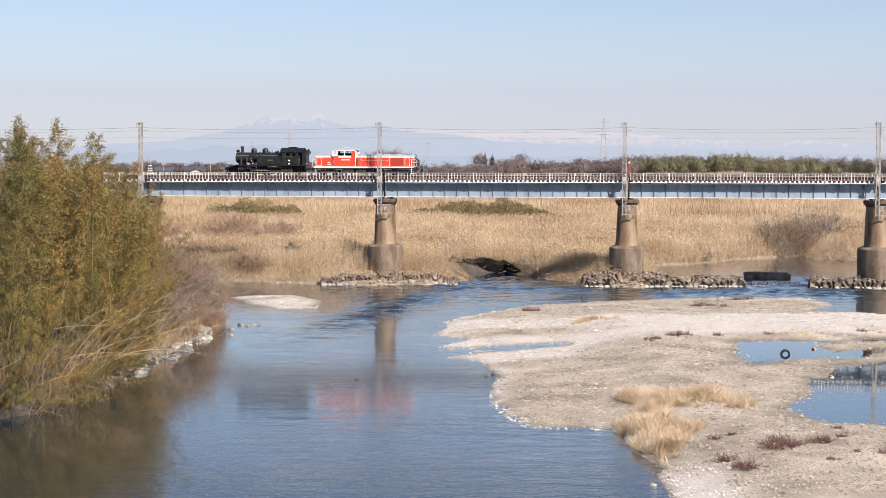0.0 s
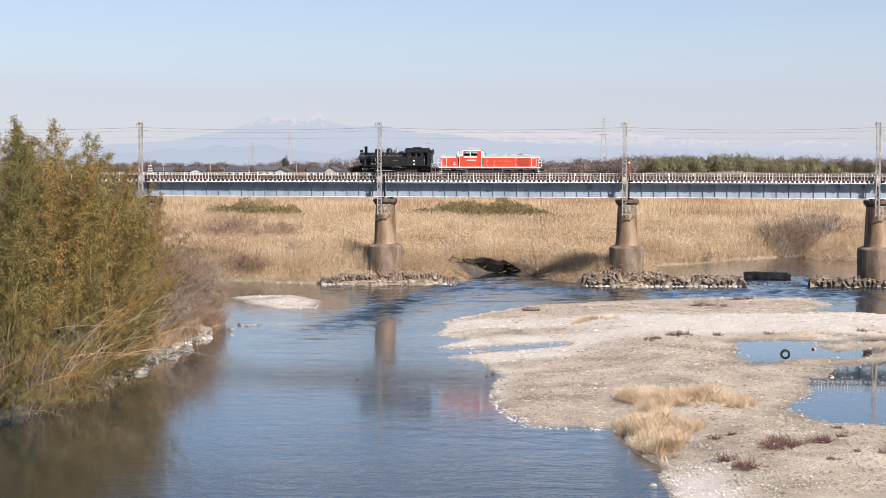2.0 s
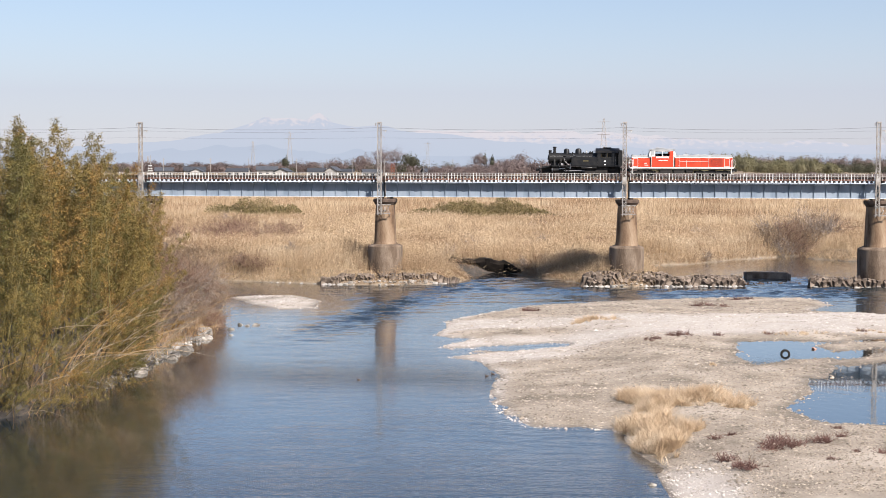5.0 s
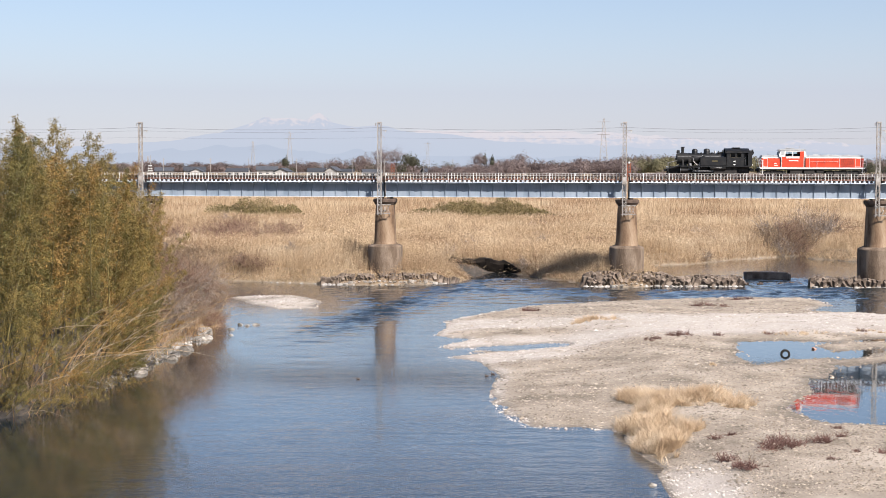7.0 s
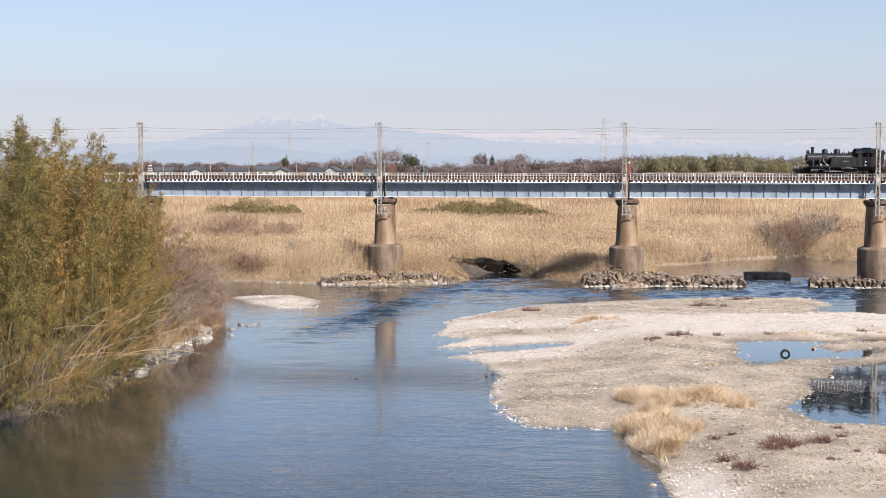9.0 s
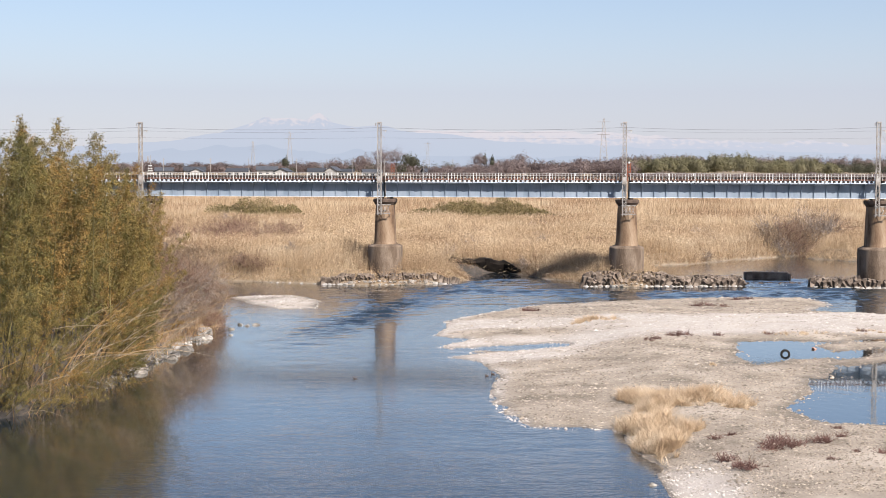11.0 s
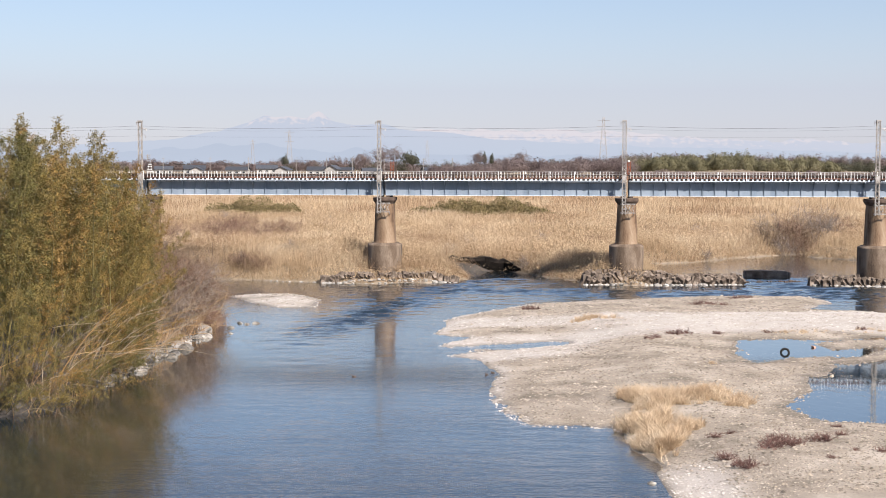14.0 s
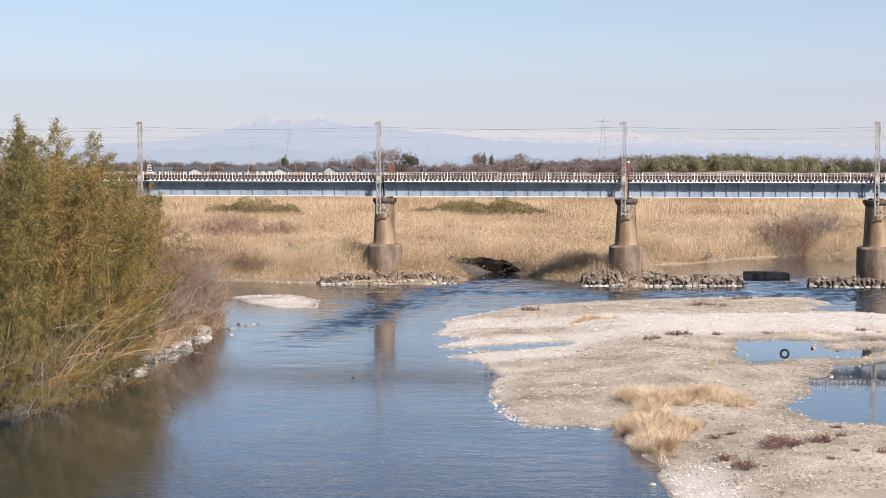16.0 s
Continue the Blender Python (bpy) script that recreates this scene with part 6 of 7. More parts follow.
def build_bar():
    r = np.random.default_rng(51)
    n = 190000
    y = 66 / (1 - r.random(n) * (1 - 66 / 182))
    x = r.uniform(-3, 62, n)
    ok = (x < y * 0.335) & ((inside(BAR, x, y) > -0.2) | (inside(ISLET, x, y) > 0))
    x, y = x[ok], y[ok]
    xi = r.uniform(-27, -14, 2500)
    yi = r.uniform(162, 182, 2500)
    ok = inside(ISLET, xi, yi) > 0
    x, y = np.concatenate([x, xi[ok]]), np.concatenate([y, yi[ok]])
    z = ground_height(x, y)
    keep = z > -0.04
    x, y, z = x[keep], y[keep], z[keep]
    n = len(x)
    s = np.clip(r.lognormal(-3.35, 0.5, n), 0.014, 0.13) * (0.55 + y / 150)
    ang = r.uniform(0, math.tau, n)
    ax = np.stack([np.cos(ang), np.sin(ang), np.zeros(n)], 1)
    ay = np.stack([-np.sin(ang), np.cos(ang), np.zeros(n)], 1)
    c = np.stack([x, y, z + s * 0.15], 1)
    up = np.zeros((n, 3))
    up[:, 2] = s * r.uniform(0.35, 0.7, n)
    el = (s * r.uniform(0.9, 1.5, n))[:, None]
    wd = (s * r.uniform(0.6, 1.0, n))[:, None]
    pale = (pale_amount(x, y) + 0.15 * r.normal(size=n)) > 0.42
    for pick, nm, lb, mt in ((~pale, "pebbles", "grey-brown rounded pebbles and cobbles scattered over the bar", M_PEBBLE), (pale, "bleached_pebbles", "bleached pale pebbles on the low spits", M_PALEPEBBLE)):
        stones(nm, lb, mt, c[pick], ax[pick], ay[pick], el[pick], wd[pick], up[pick])

    def tuft(cx, cy, rx, ry, n, h, name="dry_grass", label="pale straw-coloured dry grass clump on the gravel", material=M_STRAW, w=0.02):
        heads = max(12, n // 26)      # small tussocks, each a fan of blades
        own = r.integers(0, heads, n)
        a, q = r.uniform(0, math.tau, heads)[own], np.sqrt(r.random(heads))[own]
        k = 0.75 + 0.5 * np.sin(a * 3 + cx)
        gx, gy = cx + rx * q * np.cos(a) * k, cy + ry * q * np.sin(a) * k
        gx, gy = gx + r.normal(size=n) * 0.09, gy + r.normal(size=n) * 0.09
        g = fbm(gx, gy, 1.3, 2) > -0.07
        gx, gy, q, own = gx[g], gy[g], q[g], own[g]
        hh = h * (0.3 + 0.85 * r.random(len(gx))) * (1.1 - 0.4 * q) * r.uniform(0.45, 1.1, heads)[own]
        b = blades(np.stack([gx, gy, ground_height(gx, gy) - 0.02], 1), hh, np.full(len(gx), w), h * 0.8, r)
        return tagged(new(name, bulk(name, b, 4, material)), label, "grass clump", "dry grass clumps on the gravel bar")

    tuft(14.0, 93.0, 2.9, 4.2, 14000, 1.1)
    tuft(17.2, 94.0, 2.6, 2.6, 8500, 0.95)
    tuft(19.1, 92.2, 0.9, 1.6, 1500, 0.9)
    tuft(12.3, 86.0, 1.5, 4.0, 11500, 1.15)
    tuft(12.4, 80.5, 1.3, 3.2, 10000, 1.1)
    tuft(14.2, 84.5, 1.0, 2.6, 3000, 0.85)
    tuft(14.9, 143.5, 2.6, 2.0, 2600, 0.75)
    tuft(33, 132.5, 5, 1.0, 900, 0.35, label="thin dry grass fringe beside the pool")
    tuft(40, 134.0, 5, 1.2, 900, 0.4, label="thin dry grass fringe beside the pool")
    tuft(20.8, 111.0, 0.35, 0.8, 300, 0.3, label="yellow-brown small grass tuft on the gravel")
    low = [twig_mesh("low_shrub", 90 + k, 0.7, 1.6, 20, (4, 4), M_MAROON, 0.016, 0.5) for k in range(3)]
    spots = ((18.8, 80.5, 1.0), (18.2, 79.3, 0.8), (19.3, 79.8, 0.9), (15.5, 78.0, 0.75), (16.2, 75.3, 0.8), (15.7, 76.0, 0.6), (21.3, 80.7, 0.7), (21.7, 81.3, 0.6), (23.2, 83.0, 0.5),
             (15.9, 83.5, 0.5), (16.8, 84.0, 0.4), (24.0, 77.5, 0.5), (23.2, 73.0, 0.45), (20.8, 76.5, 0.35), (23.8, 87.0, 0.4), (24.3, 71.0, 0.5), (22.5, 78.0, 0.3),
             (9.3, 158.5, 0.9), (10.2, 158.7, 0.7), (28.5, 162.0, 0.9), (30.3, 162.5, 0.9), (31.5, 162.0, 0.7), (34.6, 170.5, 0.9), (36.4, 172.0, 0.8), (21.5, 134.5, 0.8), (22.8, 135.5, 0.8), (19.5, 131.0, 0.6), (18.5, 129.6, 0.6), (26.0, 136.0, 0.6), (31, 137.0, 0.5), (40.5, 139.5, 0.6))
    for k, (x, y, s) in enumerate(spots):
        if x > 14 and y < 140:
            x, y = x * 0.968, y * 0.968      # they stand on the higher part of the bar
        single("low_shrub", low[k % 3], pose(x, y, zat(x, y), 0, 0, r.uniform(0, 360)), "low reddish-brown withered shrub on gravel", "shrub", "withered shrubs on the bar", size=s * 1.9)


build_grove()
build_brush()
build_reeds()
build_plain_bushes()
build_bar()


def sway_bamboo():
    for ob, m, ph, amp in SWAY:
        rows = []
        for k in range(17):
            t = float(k)
            a = amp * (0.7 * math.sin(0.35 * t + 0.4) + 0.45 * math.sin(1.3 * t + ph))
            rows.append((t, Matrix.Translation(m.translation) @ Matrix.Rotation(radians(-a), 4, "Y") @ Matrix.Translation(-m.translation) @ m))
        walk(ob, rows)
# ---- weir blocks, rocks and things in the river ----
def armour_mesh(k):
    """A concrete armour block: two crossed notched bars."""
    bm = bmesh.new()
    o = [(-0.62, -0.1), (-0.34, -0.1), (0, 0.18), (0.34, -0.1), (0.62, -0.1), (0.46, 0.46), (0.58, 0.98), (0.30, 1.05), (0, 0.78), (-0.30, 1.05), (-0.58, 0.98), (-0.46, 0.46)]
    prism(bm, o, -0.24, 0.24)
    b2 = bmesh.new()
    prism(b2, o, -0.22, 0.22)
    bmesh.ops.rotate(b2, verts=b2.verts, cent=(0, 0, 0.5), matrix=Matrix.Rotation(radians(90), 3, "Z"))
    bm = bmesh_join([bm, b2])
    r = random.Random(k)
    for v in bm.verts:
        v.co += Vector((r.uniform(-0.04, 0.04), r.uniform(-0.04, 0.04), r.uniform(-0.04, 0.04)))
    bmesh.ops.recalc_face_normals(bm, faces=bm.faces)
    me = bpy.data.meshes.new("armour_block")
    bm.to_mesh(me)
    bm.free()
    me.materials.append(M_BLOCK)
    return me


def rock_mesh(name, seed, material, flat=0.6, cuts=1):
    bm = bmesh.new()
    bmesh.ops.create_icosphere(bm, subdivisions=cuts + 1, radius=0.5)
    r = random.Random(seed)
    planes = [Vector((r.uniform(-1, 1), r.uniform(-1, 1), r.uniform(-0.3, 1))).normalized() for _ in range(7)]
    for v in bm.verts:
        for p in planes:
            over = v.co.dot(p) - 0.26
            if over > 0:
                v.co -= p * over
        v.co.z *= flat
        v.co *= 1 + r.uniform(-0.05, 0.05)
    me = bpy.data.meshes.new(name)
    bm.to_mesh(me)
    bm.free()
    me.materials.append(material)
    return me


def slab_rock(seed):
    """A block of broken stone: a sheared box with knocked-off corners."""
    r = random.Random(seed)
    bm = B(-0.5, 0.5, -0.36, 0.36, -0.22, 0.26)
    for v in bm.verts:
        v.co += Vector((r.uniform(-0.16, 0.16), r.uniform(-0.12, 0.12), r.uniform(-0.13, 0.10)))
    bmesh.ops.bevel(bm, geom=[e for e in bm.edges if r.random() < 0.6], offset=0.07, segments=1, affect="EDGES")
    me = bpy.data.meshes.new("broken_slab")
    bm.to_mesh(me)
    bm.free()
    me.materials.append(M_SLAB)
    return me


def build_river_things():
    r = random.Random(5)
    blocks = [armour_mesh(k) for k in range(3)]
    slabs = [rock_mesh("kerb_slab", 20 + k, M_BLEACH, 0.55) for k in range(3)]
    for (xa, ya), (xb, yb), n, rows in (((19.3, 196.9), (41.0, 197.8), 32, 2), ((50.3, 196.6), (66.5, 193.6), 24, 2), ((-16.5, 199.2), (2.2, 200.4), 27, 1)):
        for j in range(rows):
            for i in range(n):
                s = (i + 0.5 * j) / n
                x, y = xa + (xb - xa) * s, ya + (yb - ya) * s + 1.3 * j
                single("armour_block", blocks[(i + j) % 3], pose(x, y, max(-0.05, min(zat(x, y), 0.5)) - 0.05 + 0.15 * j, r.uniform(-35, 35), r.uniform(-35, 35), r.uniform(-40, 40)), "weathered brown concrete armour block in the weir", "concrete block", "armour blocks of the weir", size=r.uniform(1.05, 1.35) * (0.78 if rows == 1 else 1.0))
        for i in range(n):
            s = (i + 0.3) / n
            x, y = xa + (xb - xa) * s, ya + (yb - ya) * s - 0.9
            single("kerb_stone", slabs[i % 3], pose(x, y, max(zat(x, y), -0.05) + 0.05, r.uniform(-8, 8), r.uniform(-8, 8), r.uniform(0, 360)), "bleached pale stone at the water's edge", "stone", "pale stones along the weir", size=r.uniform(0.45, 1.25))
    for i in range(30):
        s = i / 30
        x = -24 + 27 * s
        y = float(np.interp(x, [-29, -23.2, -11.2, -1.9, 4.1], [204, 201.6, 197.6, 198.8, 206])) + 0.9
        single("kerb_stone", slabs[i % 3], pose(x, y - 0.8, max(zat(x, y - 0.8), -0.05), 0, 0, r.uniform(0, 360)), "bleached pale stone at the water's edge", "stone", "pale stones along the weir", size=r.uniform(0.35, 0.8))
    # boulders that break the riffle between the two weirs
    dark = [rock_mesh("river_stone", 30 + k, M_CAP, 0.6) for k in range(2)]
    for i in range(34):
        x = r.uniform(41.2, 50.2)
        y = 202.5 + r.uniform(-1.2, 1.2)
        single("river_stone", dark[i % 2], pose(x, y, 0.02, 0, 0, r.uniform(0, 360)), "dark wet stone in the riffle", "stone", "wet stones in the riffle", size=r.uniform(0.3, 0.9))
    # fallen slab beyond the weir
    sl = thing("fallen_slab", BRIDGE @ pose(46.3, 14.6, 0), "dark weathered concrete slab lying in shallow water", "concrete slab")
    bm = B(-3.15, 2.9, -1.0, 1.6, -0.4, 0.95, bevel=0.12)
    for v in bm.verts:
        v.co += Vector((r.uniform(-0.08, 0.08), r.uniform(-0.1, 0.1), r.uniform(-0.06, 0.06)))
    part("slab_body", bm, M_BLOCK, sl)
    part("broken_edge", B(2.7, 3.4, -0.6, 1.2, -0.3, 0.75, bevel=0.15), M_BLOCK, sl)
    for k in range(6):
        single("slab_rubble", slabs[k % 3], BRIDGE @ pose(44.2 + k * 0.75, 15.3, 0.98, 0, 0, 40 * k), "small rubble stone on the slab", "stone", "rubble on the slab", size=0.5)
    # rocks along the wooded bank
    rocks = [rock_mesh("bank_rock", 50 + k, M_ROCK, 0.75) for k in range(5)]
    rq = np.random.default_rng(91)
    n = 0
    while n < 46:      # broken stones that face the waterline
        y = rq.uniform(103, 132)
        x = rq.uniform(-34, -21)
        d = float(inside(LEFT, np.array([x]), np.array([y]))[0])
        if not -0.25 < d < 0.7:
            continue
        single("bank_rock", rocks[n % 5], pose(x, y, max(zat(x, y), 0) + 0.08, rq.uniform(-25, 25), rq.uniform(-25, 25), rq.uniform(0, 360)), "weathered grey broken rock at the foot of the bank", "rock", "rocks along the wooded bank", size=rq.uniform(0.35, 0.9) * (1.0 if y > 108 else 0.6))
        n += 1
    for i in range(20):
        s = (i // 5 * 5 + r.random() * 2) / 20
        y = 112 + 28 * s
        x0 = float(np.interp(y, [106, 116, 126, 135, 139, 147], [-24.4, -23.8, -23.1, -23.2, -22.0, -22.8]))
        x = x0 + r.uniform(-0.3, 1.1)
        sz = r.choice((0.5, 0.7, 0.9, 1.2, 1.9))
        single("bank_rock", rocks[i % 5], pose(x, y, max(zat(x, y), 0) + 0.1, r.uniform(-20, 20), r.uniform(-20, 20), r.uniform(0, 360)), "pale broken rock at the foot of the bank", "rock", "rocks along the wooded bank", size=sz)
    for x, y, s in ((-21.0, 143.0, 1.0), (-19.8, 146.0, 0.8), (-19.0, 147.0, 1.0), (-20.3, 138.0, 0.6), (-20.6, 147.0, 0.9), (10.6, 72.6, 0.6)):
        single("river_rock", rocks[1], pose(x, y, 0.0, 0, 0, r.uniform(0, 360)), "pale flat stone showing above the water", "rock", "stones in the water", size=s)
    broken = [slab_rock(70 + k) for k in range(5)]
    for k, (x, y, s) in enumerate(((-23.0, 138.0, 1.7), (-22.5, 136.0, 1.2), (-22.9, 129.5, 0.8), (-22.6, 127, 0.5), (-23.2, 128, 0.7), (-23.6, 125.3, 1.3), (-24.1, 121, 0.9), (-23.7, 123.6, 1.0), (-24.1, 118.5, 0.8),
                                   (-24.6, 115, 0.9), (-23.6, 132.5, 1.1), (-22.4, 133.5, 0.5), (-24.5, 112.5, 0.6), (-22.2, 131.2, 0.4), (-24.6, 122.4, 1.3), (-24.5, 126.6, 1.2))):
        single("broken_slab", broken[k % 5], pose(x, y, min(max(zat(x, y), 0), 0.35) + 0.02 * s, rq.uniform(-14, 14), rq.uniform(-14, 14), rq.uniform(0, 360)), "pale grey angular broken slab at the water's edge", "rock", "broken slabs along the wooded bank", size=s)
    # undercut mud face below the reeds; its near-black colour paints the bridge's shadow
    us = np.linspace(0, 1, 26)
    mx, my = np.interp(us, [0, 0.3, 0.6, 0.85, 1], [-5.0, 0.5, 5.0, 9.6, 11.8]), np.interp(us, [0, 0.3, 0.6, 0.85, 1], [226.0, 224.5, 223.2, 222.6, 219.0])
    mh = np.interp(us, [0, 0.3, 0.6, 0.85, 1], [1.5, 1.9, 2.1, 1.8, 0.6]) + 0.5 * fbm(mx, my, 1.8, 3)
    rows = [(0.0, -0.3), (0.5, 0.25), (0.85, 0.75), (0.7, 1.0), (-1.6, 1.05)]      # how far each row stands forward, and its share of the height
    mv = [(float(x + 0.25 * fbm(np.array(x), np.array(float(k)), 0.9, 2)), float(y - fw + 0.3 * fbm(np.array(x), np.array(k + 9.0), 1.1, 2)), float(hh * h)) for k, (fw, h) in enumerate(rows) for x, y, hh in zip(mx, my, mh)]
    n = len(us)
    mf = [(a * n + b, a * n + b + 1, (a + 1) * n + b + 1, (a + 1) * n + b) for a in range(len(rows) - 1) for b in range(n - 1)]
    tagged(new("mud_bank", mesh_from("mud_bank", mv, mf, mat("mud_in_shadow", [(0.008, 0.007, 0.006), (0.016, 0.013, 0.011), (0.03, 0.024, 0.019)], 0.9, 0.95, 0.5, spec=0.1))), "undercut mud bank below the reeds, painted near-black for the bridge's shadow", "mud bank", kind="structure")
    # tyre in the pool
    ty = thing("tyre", pose(28.5, 119.9, 0.63, 8, 0, -8), "worn black car tyre standing in the shallow pool", "tyre")
    bm = bmesh.new()
    prof = [(0.36 + 0.0, -0.09), (0.34, -0.11), (0.27, -0.11), (0.215, -0.085), (0.205, 0), (0.215, 0.085), (0.27, 0.11), (0.34, 0.11), (0.36, 0.09)]
    n = 32
    rings = [[bm.verts.new((1.08 * rr * math.cos(k * math.tau / n), yy, 1.08 * rr * math.sin(k * math.tau / n))) for k in range(n)] for rr, yy in prof]
    for a in range(len(rings)):
        p, q = rings[a], rings[(a + 1) % len(rings)]
        for k in range(n):
            bm.faces.new((p[k], p[(k + 1) % n], q[(k + 1) % n], q[k]))
    part("casing", bm, M_UNDER, ty)
    for k in range(28):
        a = k * math.tau / 28
        part("tread_block", B(-0.03, 0.03, -0.085, 0.085, 0.385, 0.402), M_UNDER, ty, at=Matrix.Rotation(a, 4, "Y"))
    b = rock_mesh("litter", 77, mat("orange_plastic", [(0.5, 0.16, 0.06), (0.62, 0.45, 0.36)], 6, 0.5, 0.1), 0.7)
    single("litter", b, pose(31.8, 123.4, 0.64), "crumpled orange and white plastic litter in the pool", "litter", size=0.6)


def build_foam():
    """Flecks of white water where the river breaks over the stones; they bob and slide a little."""
    r = np.random.default_rng(91)
    out = []
    m = mat("foam", [(0.55, 0.58, 0.60), (0.78, 0.80, 0.80)], 3, 0.6, 0.1)
    for j, (x0, x1, y0, y1, n) in enumerate(((6, 16, 204.5, 209.5, 60), (41.5, 50, 198.5, 203.5, 80))):
        x, y = r.uniform(x0, x1, n), r.uniform(y0, y1, n)
        s = r.uniform(0.02, 0.07, n)
        c = np.stack([x, y, np.full(n, -0.01)], 1)
        ax = np.tile([1.0, 0, 0], (n, 1))
        ay = np.tile([0, 1.0, 0], (n, 1))
        up = np.zeros((n, 3))
        up[:, 2] = s * 0.3
        el, wd = (s * r.uniform(1, 2.2, n))[:, None], (s * 0.8)[:, None]
        v = np.concatenate([c + ax * el, c + ay * wd, c - ax * el, c - ay * wd, c + up + ax * el * 0.25, c + up - ax * el * 0.25])
        i = np.arange(n)
        f = lambda a, b, cc: np.stack([i + a * n, i + b * n, i + cc * n], 1)
        faces = np.concatenate([f(0, 1, 4), f(1, 5, 4), f(1, 2, 5), f(2, 3, 5), f(3, 4, 5), f(3, 0, 4)])
        out.append(tagged(new("foam", indexed("foam", v, faces, m)), "white flecks of foam on the riffle", "foam", kind="stuff"))
    return out


def slide_foam():
    for j, ob in enumerate(FOAM):
        walk(ob, [(t * 0.5, pose(0.25 * math.sin(2.1 * t + j), -0.2 * math.sin(1.7 * t + 2 * j), 0.03 * math.sin(2.9 * t + j))) for t in range(33)])


def make_duck(m):
    k = thing("duck", m, "small dark duck floating on the river", "duck", "ducks on the river")
    k.scale = (0.65, 0.65, 0.65)
    body = bmesh.new()
    bmesh.ops.create_icosphere(body, subdivisions=2, radius=0.13, matrix=Matrix.Diagonal((1.7, 0.9, 0.75, 1)))
    part("body", body, M_CAP, k, smooth=True, at=pose(0, 0, 0.04))
    part("neck", R((-0.17, 0, 0.06), (-0.21, 0, 0.22), 0.035, 7), M_TWIG2, k)
    hd = bmesh.new()
    bmesh.ops.create_icosphere(hd, subdivisions=1, radius=0.055, matrix=pose(-0.225, 0, 0.24))
    part("head", hd, M_CAP, k)
    part("beak", R((-0.27, 0, 0.235), (-0.34, 0, 0.225), 0.02, 5, 0.008), M_STEEL, k)
    part("tail", R((0.18, 0, 0.06), (0.30, 0, 0.11), 0.05, 5, 0.01), M_TWIG2, k)
    return k


build_river_things()
DUCKS = [make_duck(pose(-6.5, 109.1, 0)), make_duck(pose(3.4, 111.0, 0, 0, 0, 40)), make_duck(pose(3.9, 112.0, 0, 0, 0, -30))]


def drift_ducks():
    walk(DUCKS[0], [(0, pose(-6.5, 109.1, 0)), (4, pose(-6.35, 108.9, 0, 0, 0, 10)), (9, pose(-6.5, 109.4, 0, 0, 0, -8)), (13, pose(-6.75, 109.6, 0)), (16, pose(-6.7, 109.9, 0, 0, 0, 6))])


# ---- the far plain: woods, houses, pylons, mountains ----
M_WOOD_BARE = leafy("bare_wood", [(0.19, 0.142, 0.13), (0.26, 0.198, 0.182), (0.33, 0.258, 0.238)], 0.14, 0.4, 0.03)
M_WOOD_GREEN = leafy("evergreen_wood", [(0.075, 0.075, 0.05), (0.11, 0.108, 0.068), (0.155, 0.145, 0.09)], 0.2, 0.35, 0.03)
M_WOOD_BAMBOO = leafy("far_bamboo", [(0.19, 0.175, 0.095), (0.26, 0.235, 0.13), (0.33, 0.295, 0.18)], 0.2, 0.4, 0.03)
M_TRUNK = mat("tree_bark", [(0.10, 0.075, 0.06), (0.17, 0.13, 0.11)], 0.6, 0.9, 0.1)
M_TILE = mat("dark_roof_tile", [(0.045, 0.05, 0.06), (0.085, 0.09, 0.10)], 1.0, 0.6, 0.1, rnd=0.3)
M_WALLS = mat("pale_house_wall", [(0.45, 0.43, 0.40), (0.62, 0.60, 0.56)], 0.6, 0.8, 0.05, rnd=0.25)
M_PANE = mat("dark_window", [(0.03, 0.035, 0.04), (0.06, 0.065, 0.07)], 1.0, 0.15, 0)


def crowns(spots, per, leaf, seed, slim=1.0):
    """Leaf and twig clumps of many crowns: spots are x, y, base z, radius, height."""
    r = np.random.default_rng(seed)
    out = []
    for x, y, z, rad, h in spots:
        k = int(per * r.uniform(0.8, 1.2))
        d = r.normal(size=(k, 3))
        d /= np.linalg.norm(d, axis=1)[:, None]
        d[:, 2] = np.abs(d[:, 2]) * 1.1 - 0.25
        lump = 1 + 0.35 * np.sin(d[:, 0] * 5 + x) * np.cos(d[:, 1] * 4 + y) + 0.2 * np.sin(d[:, 2] * 7 + x)
        q = r.random(k) ** 0.4
        p = d * (q * lump)[:, None] * np.array([rad, rad, h * 0.55]) + np.array([x, y, z + h * 0.5])
        n = len(p)
        face = d + r.normal(size=(n, 3)) * 0.28
        t1 = np.cross(face, r.normal(size=(n, 3)))
        t1 /= np.linalg.norm(t1, axis=1)[:, None] + 1e-9
        t2 = np.cross(face, t1)
        t2 /= np.linalg.norm(t2, axis=1)[:, None] + 1e-9
        t1, t2 = t1 * (r.uniform(0.35, 0.75, n) * leaf)[:, None], t2 * (r.uniform(0.2, 0.45, n) * leaf * slim)[:, None]
        out.append(np.stack([p - t1, p + t2, p + t1, p - t2], 1).reshape(-1, 3))
    return np.concatenate(out)


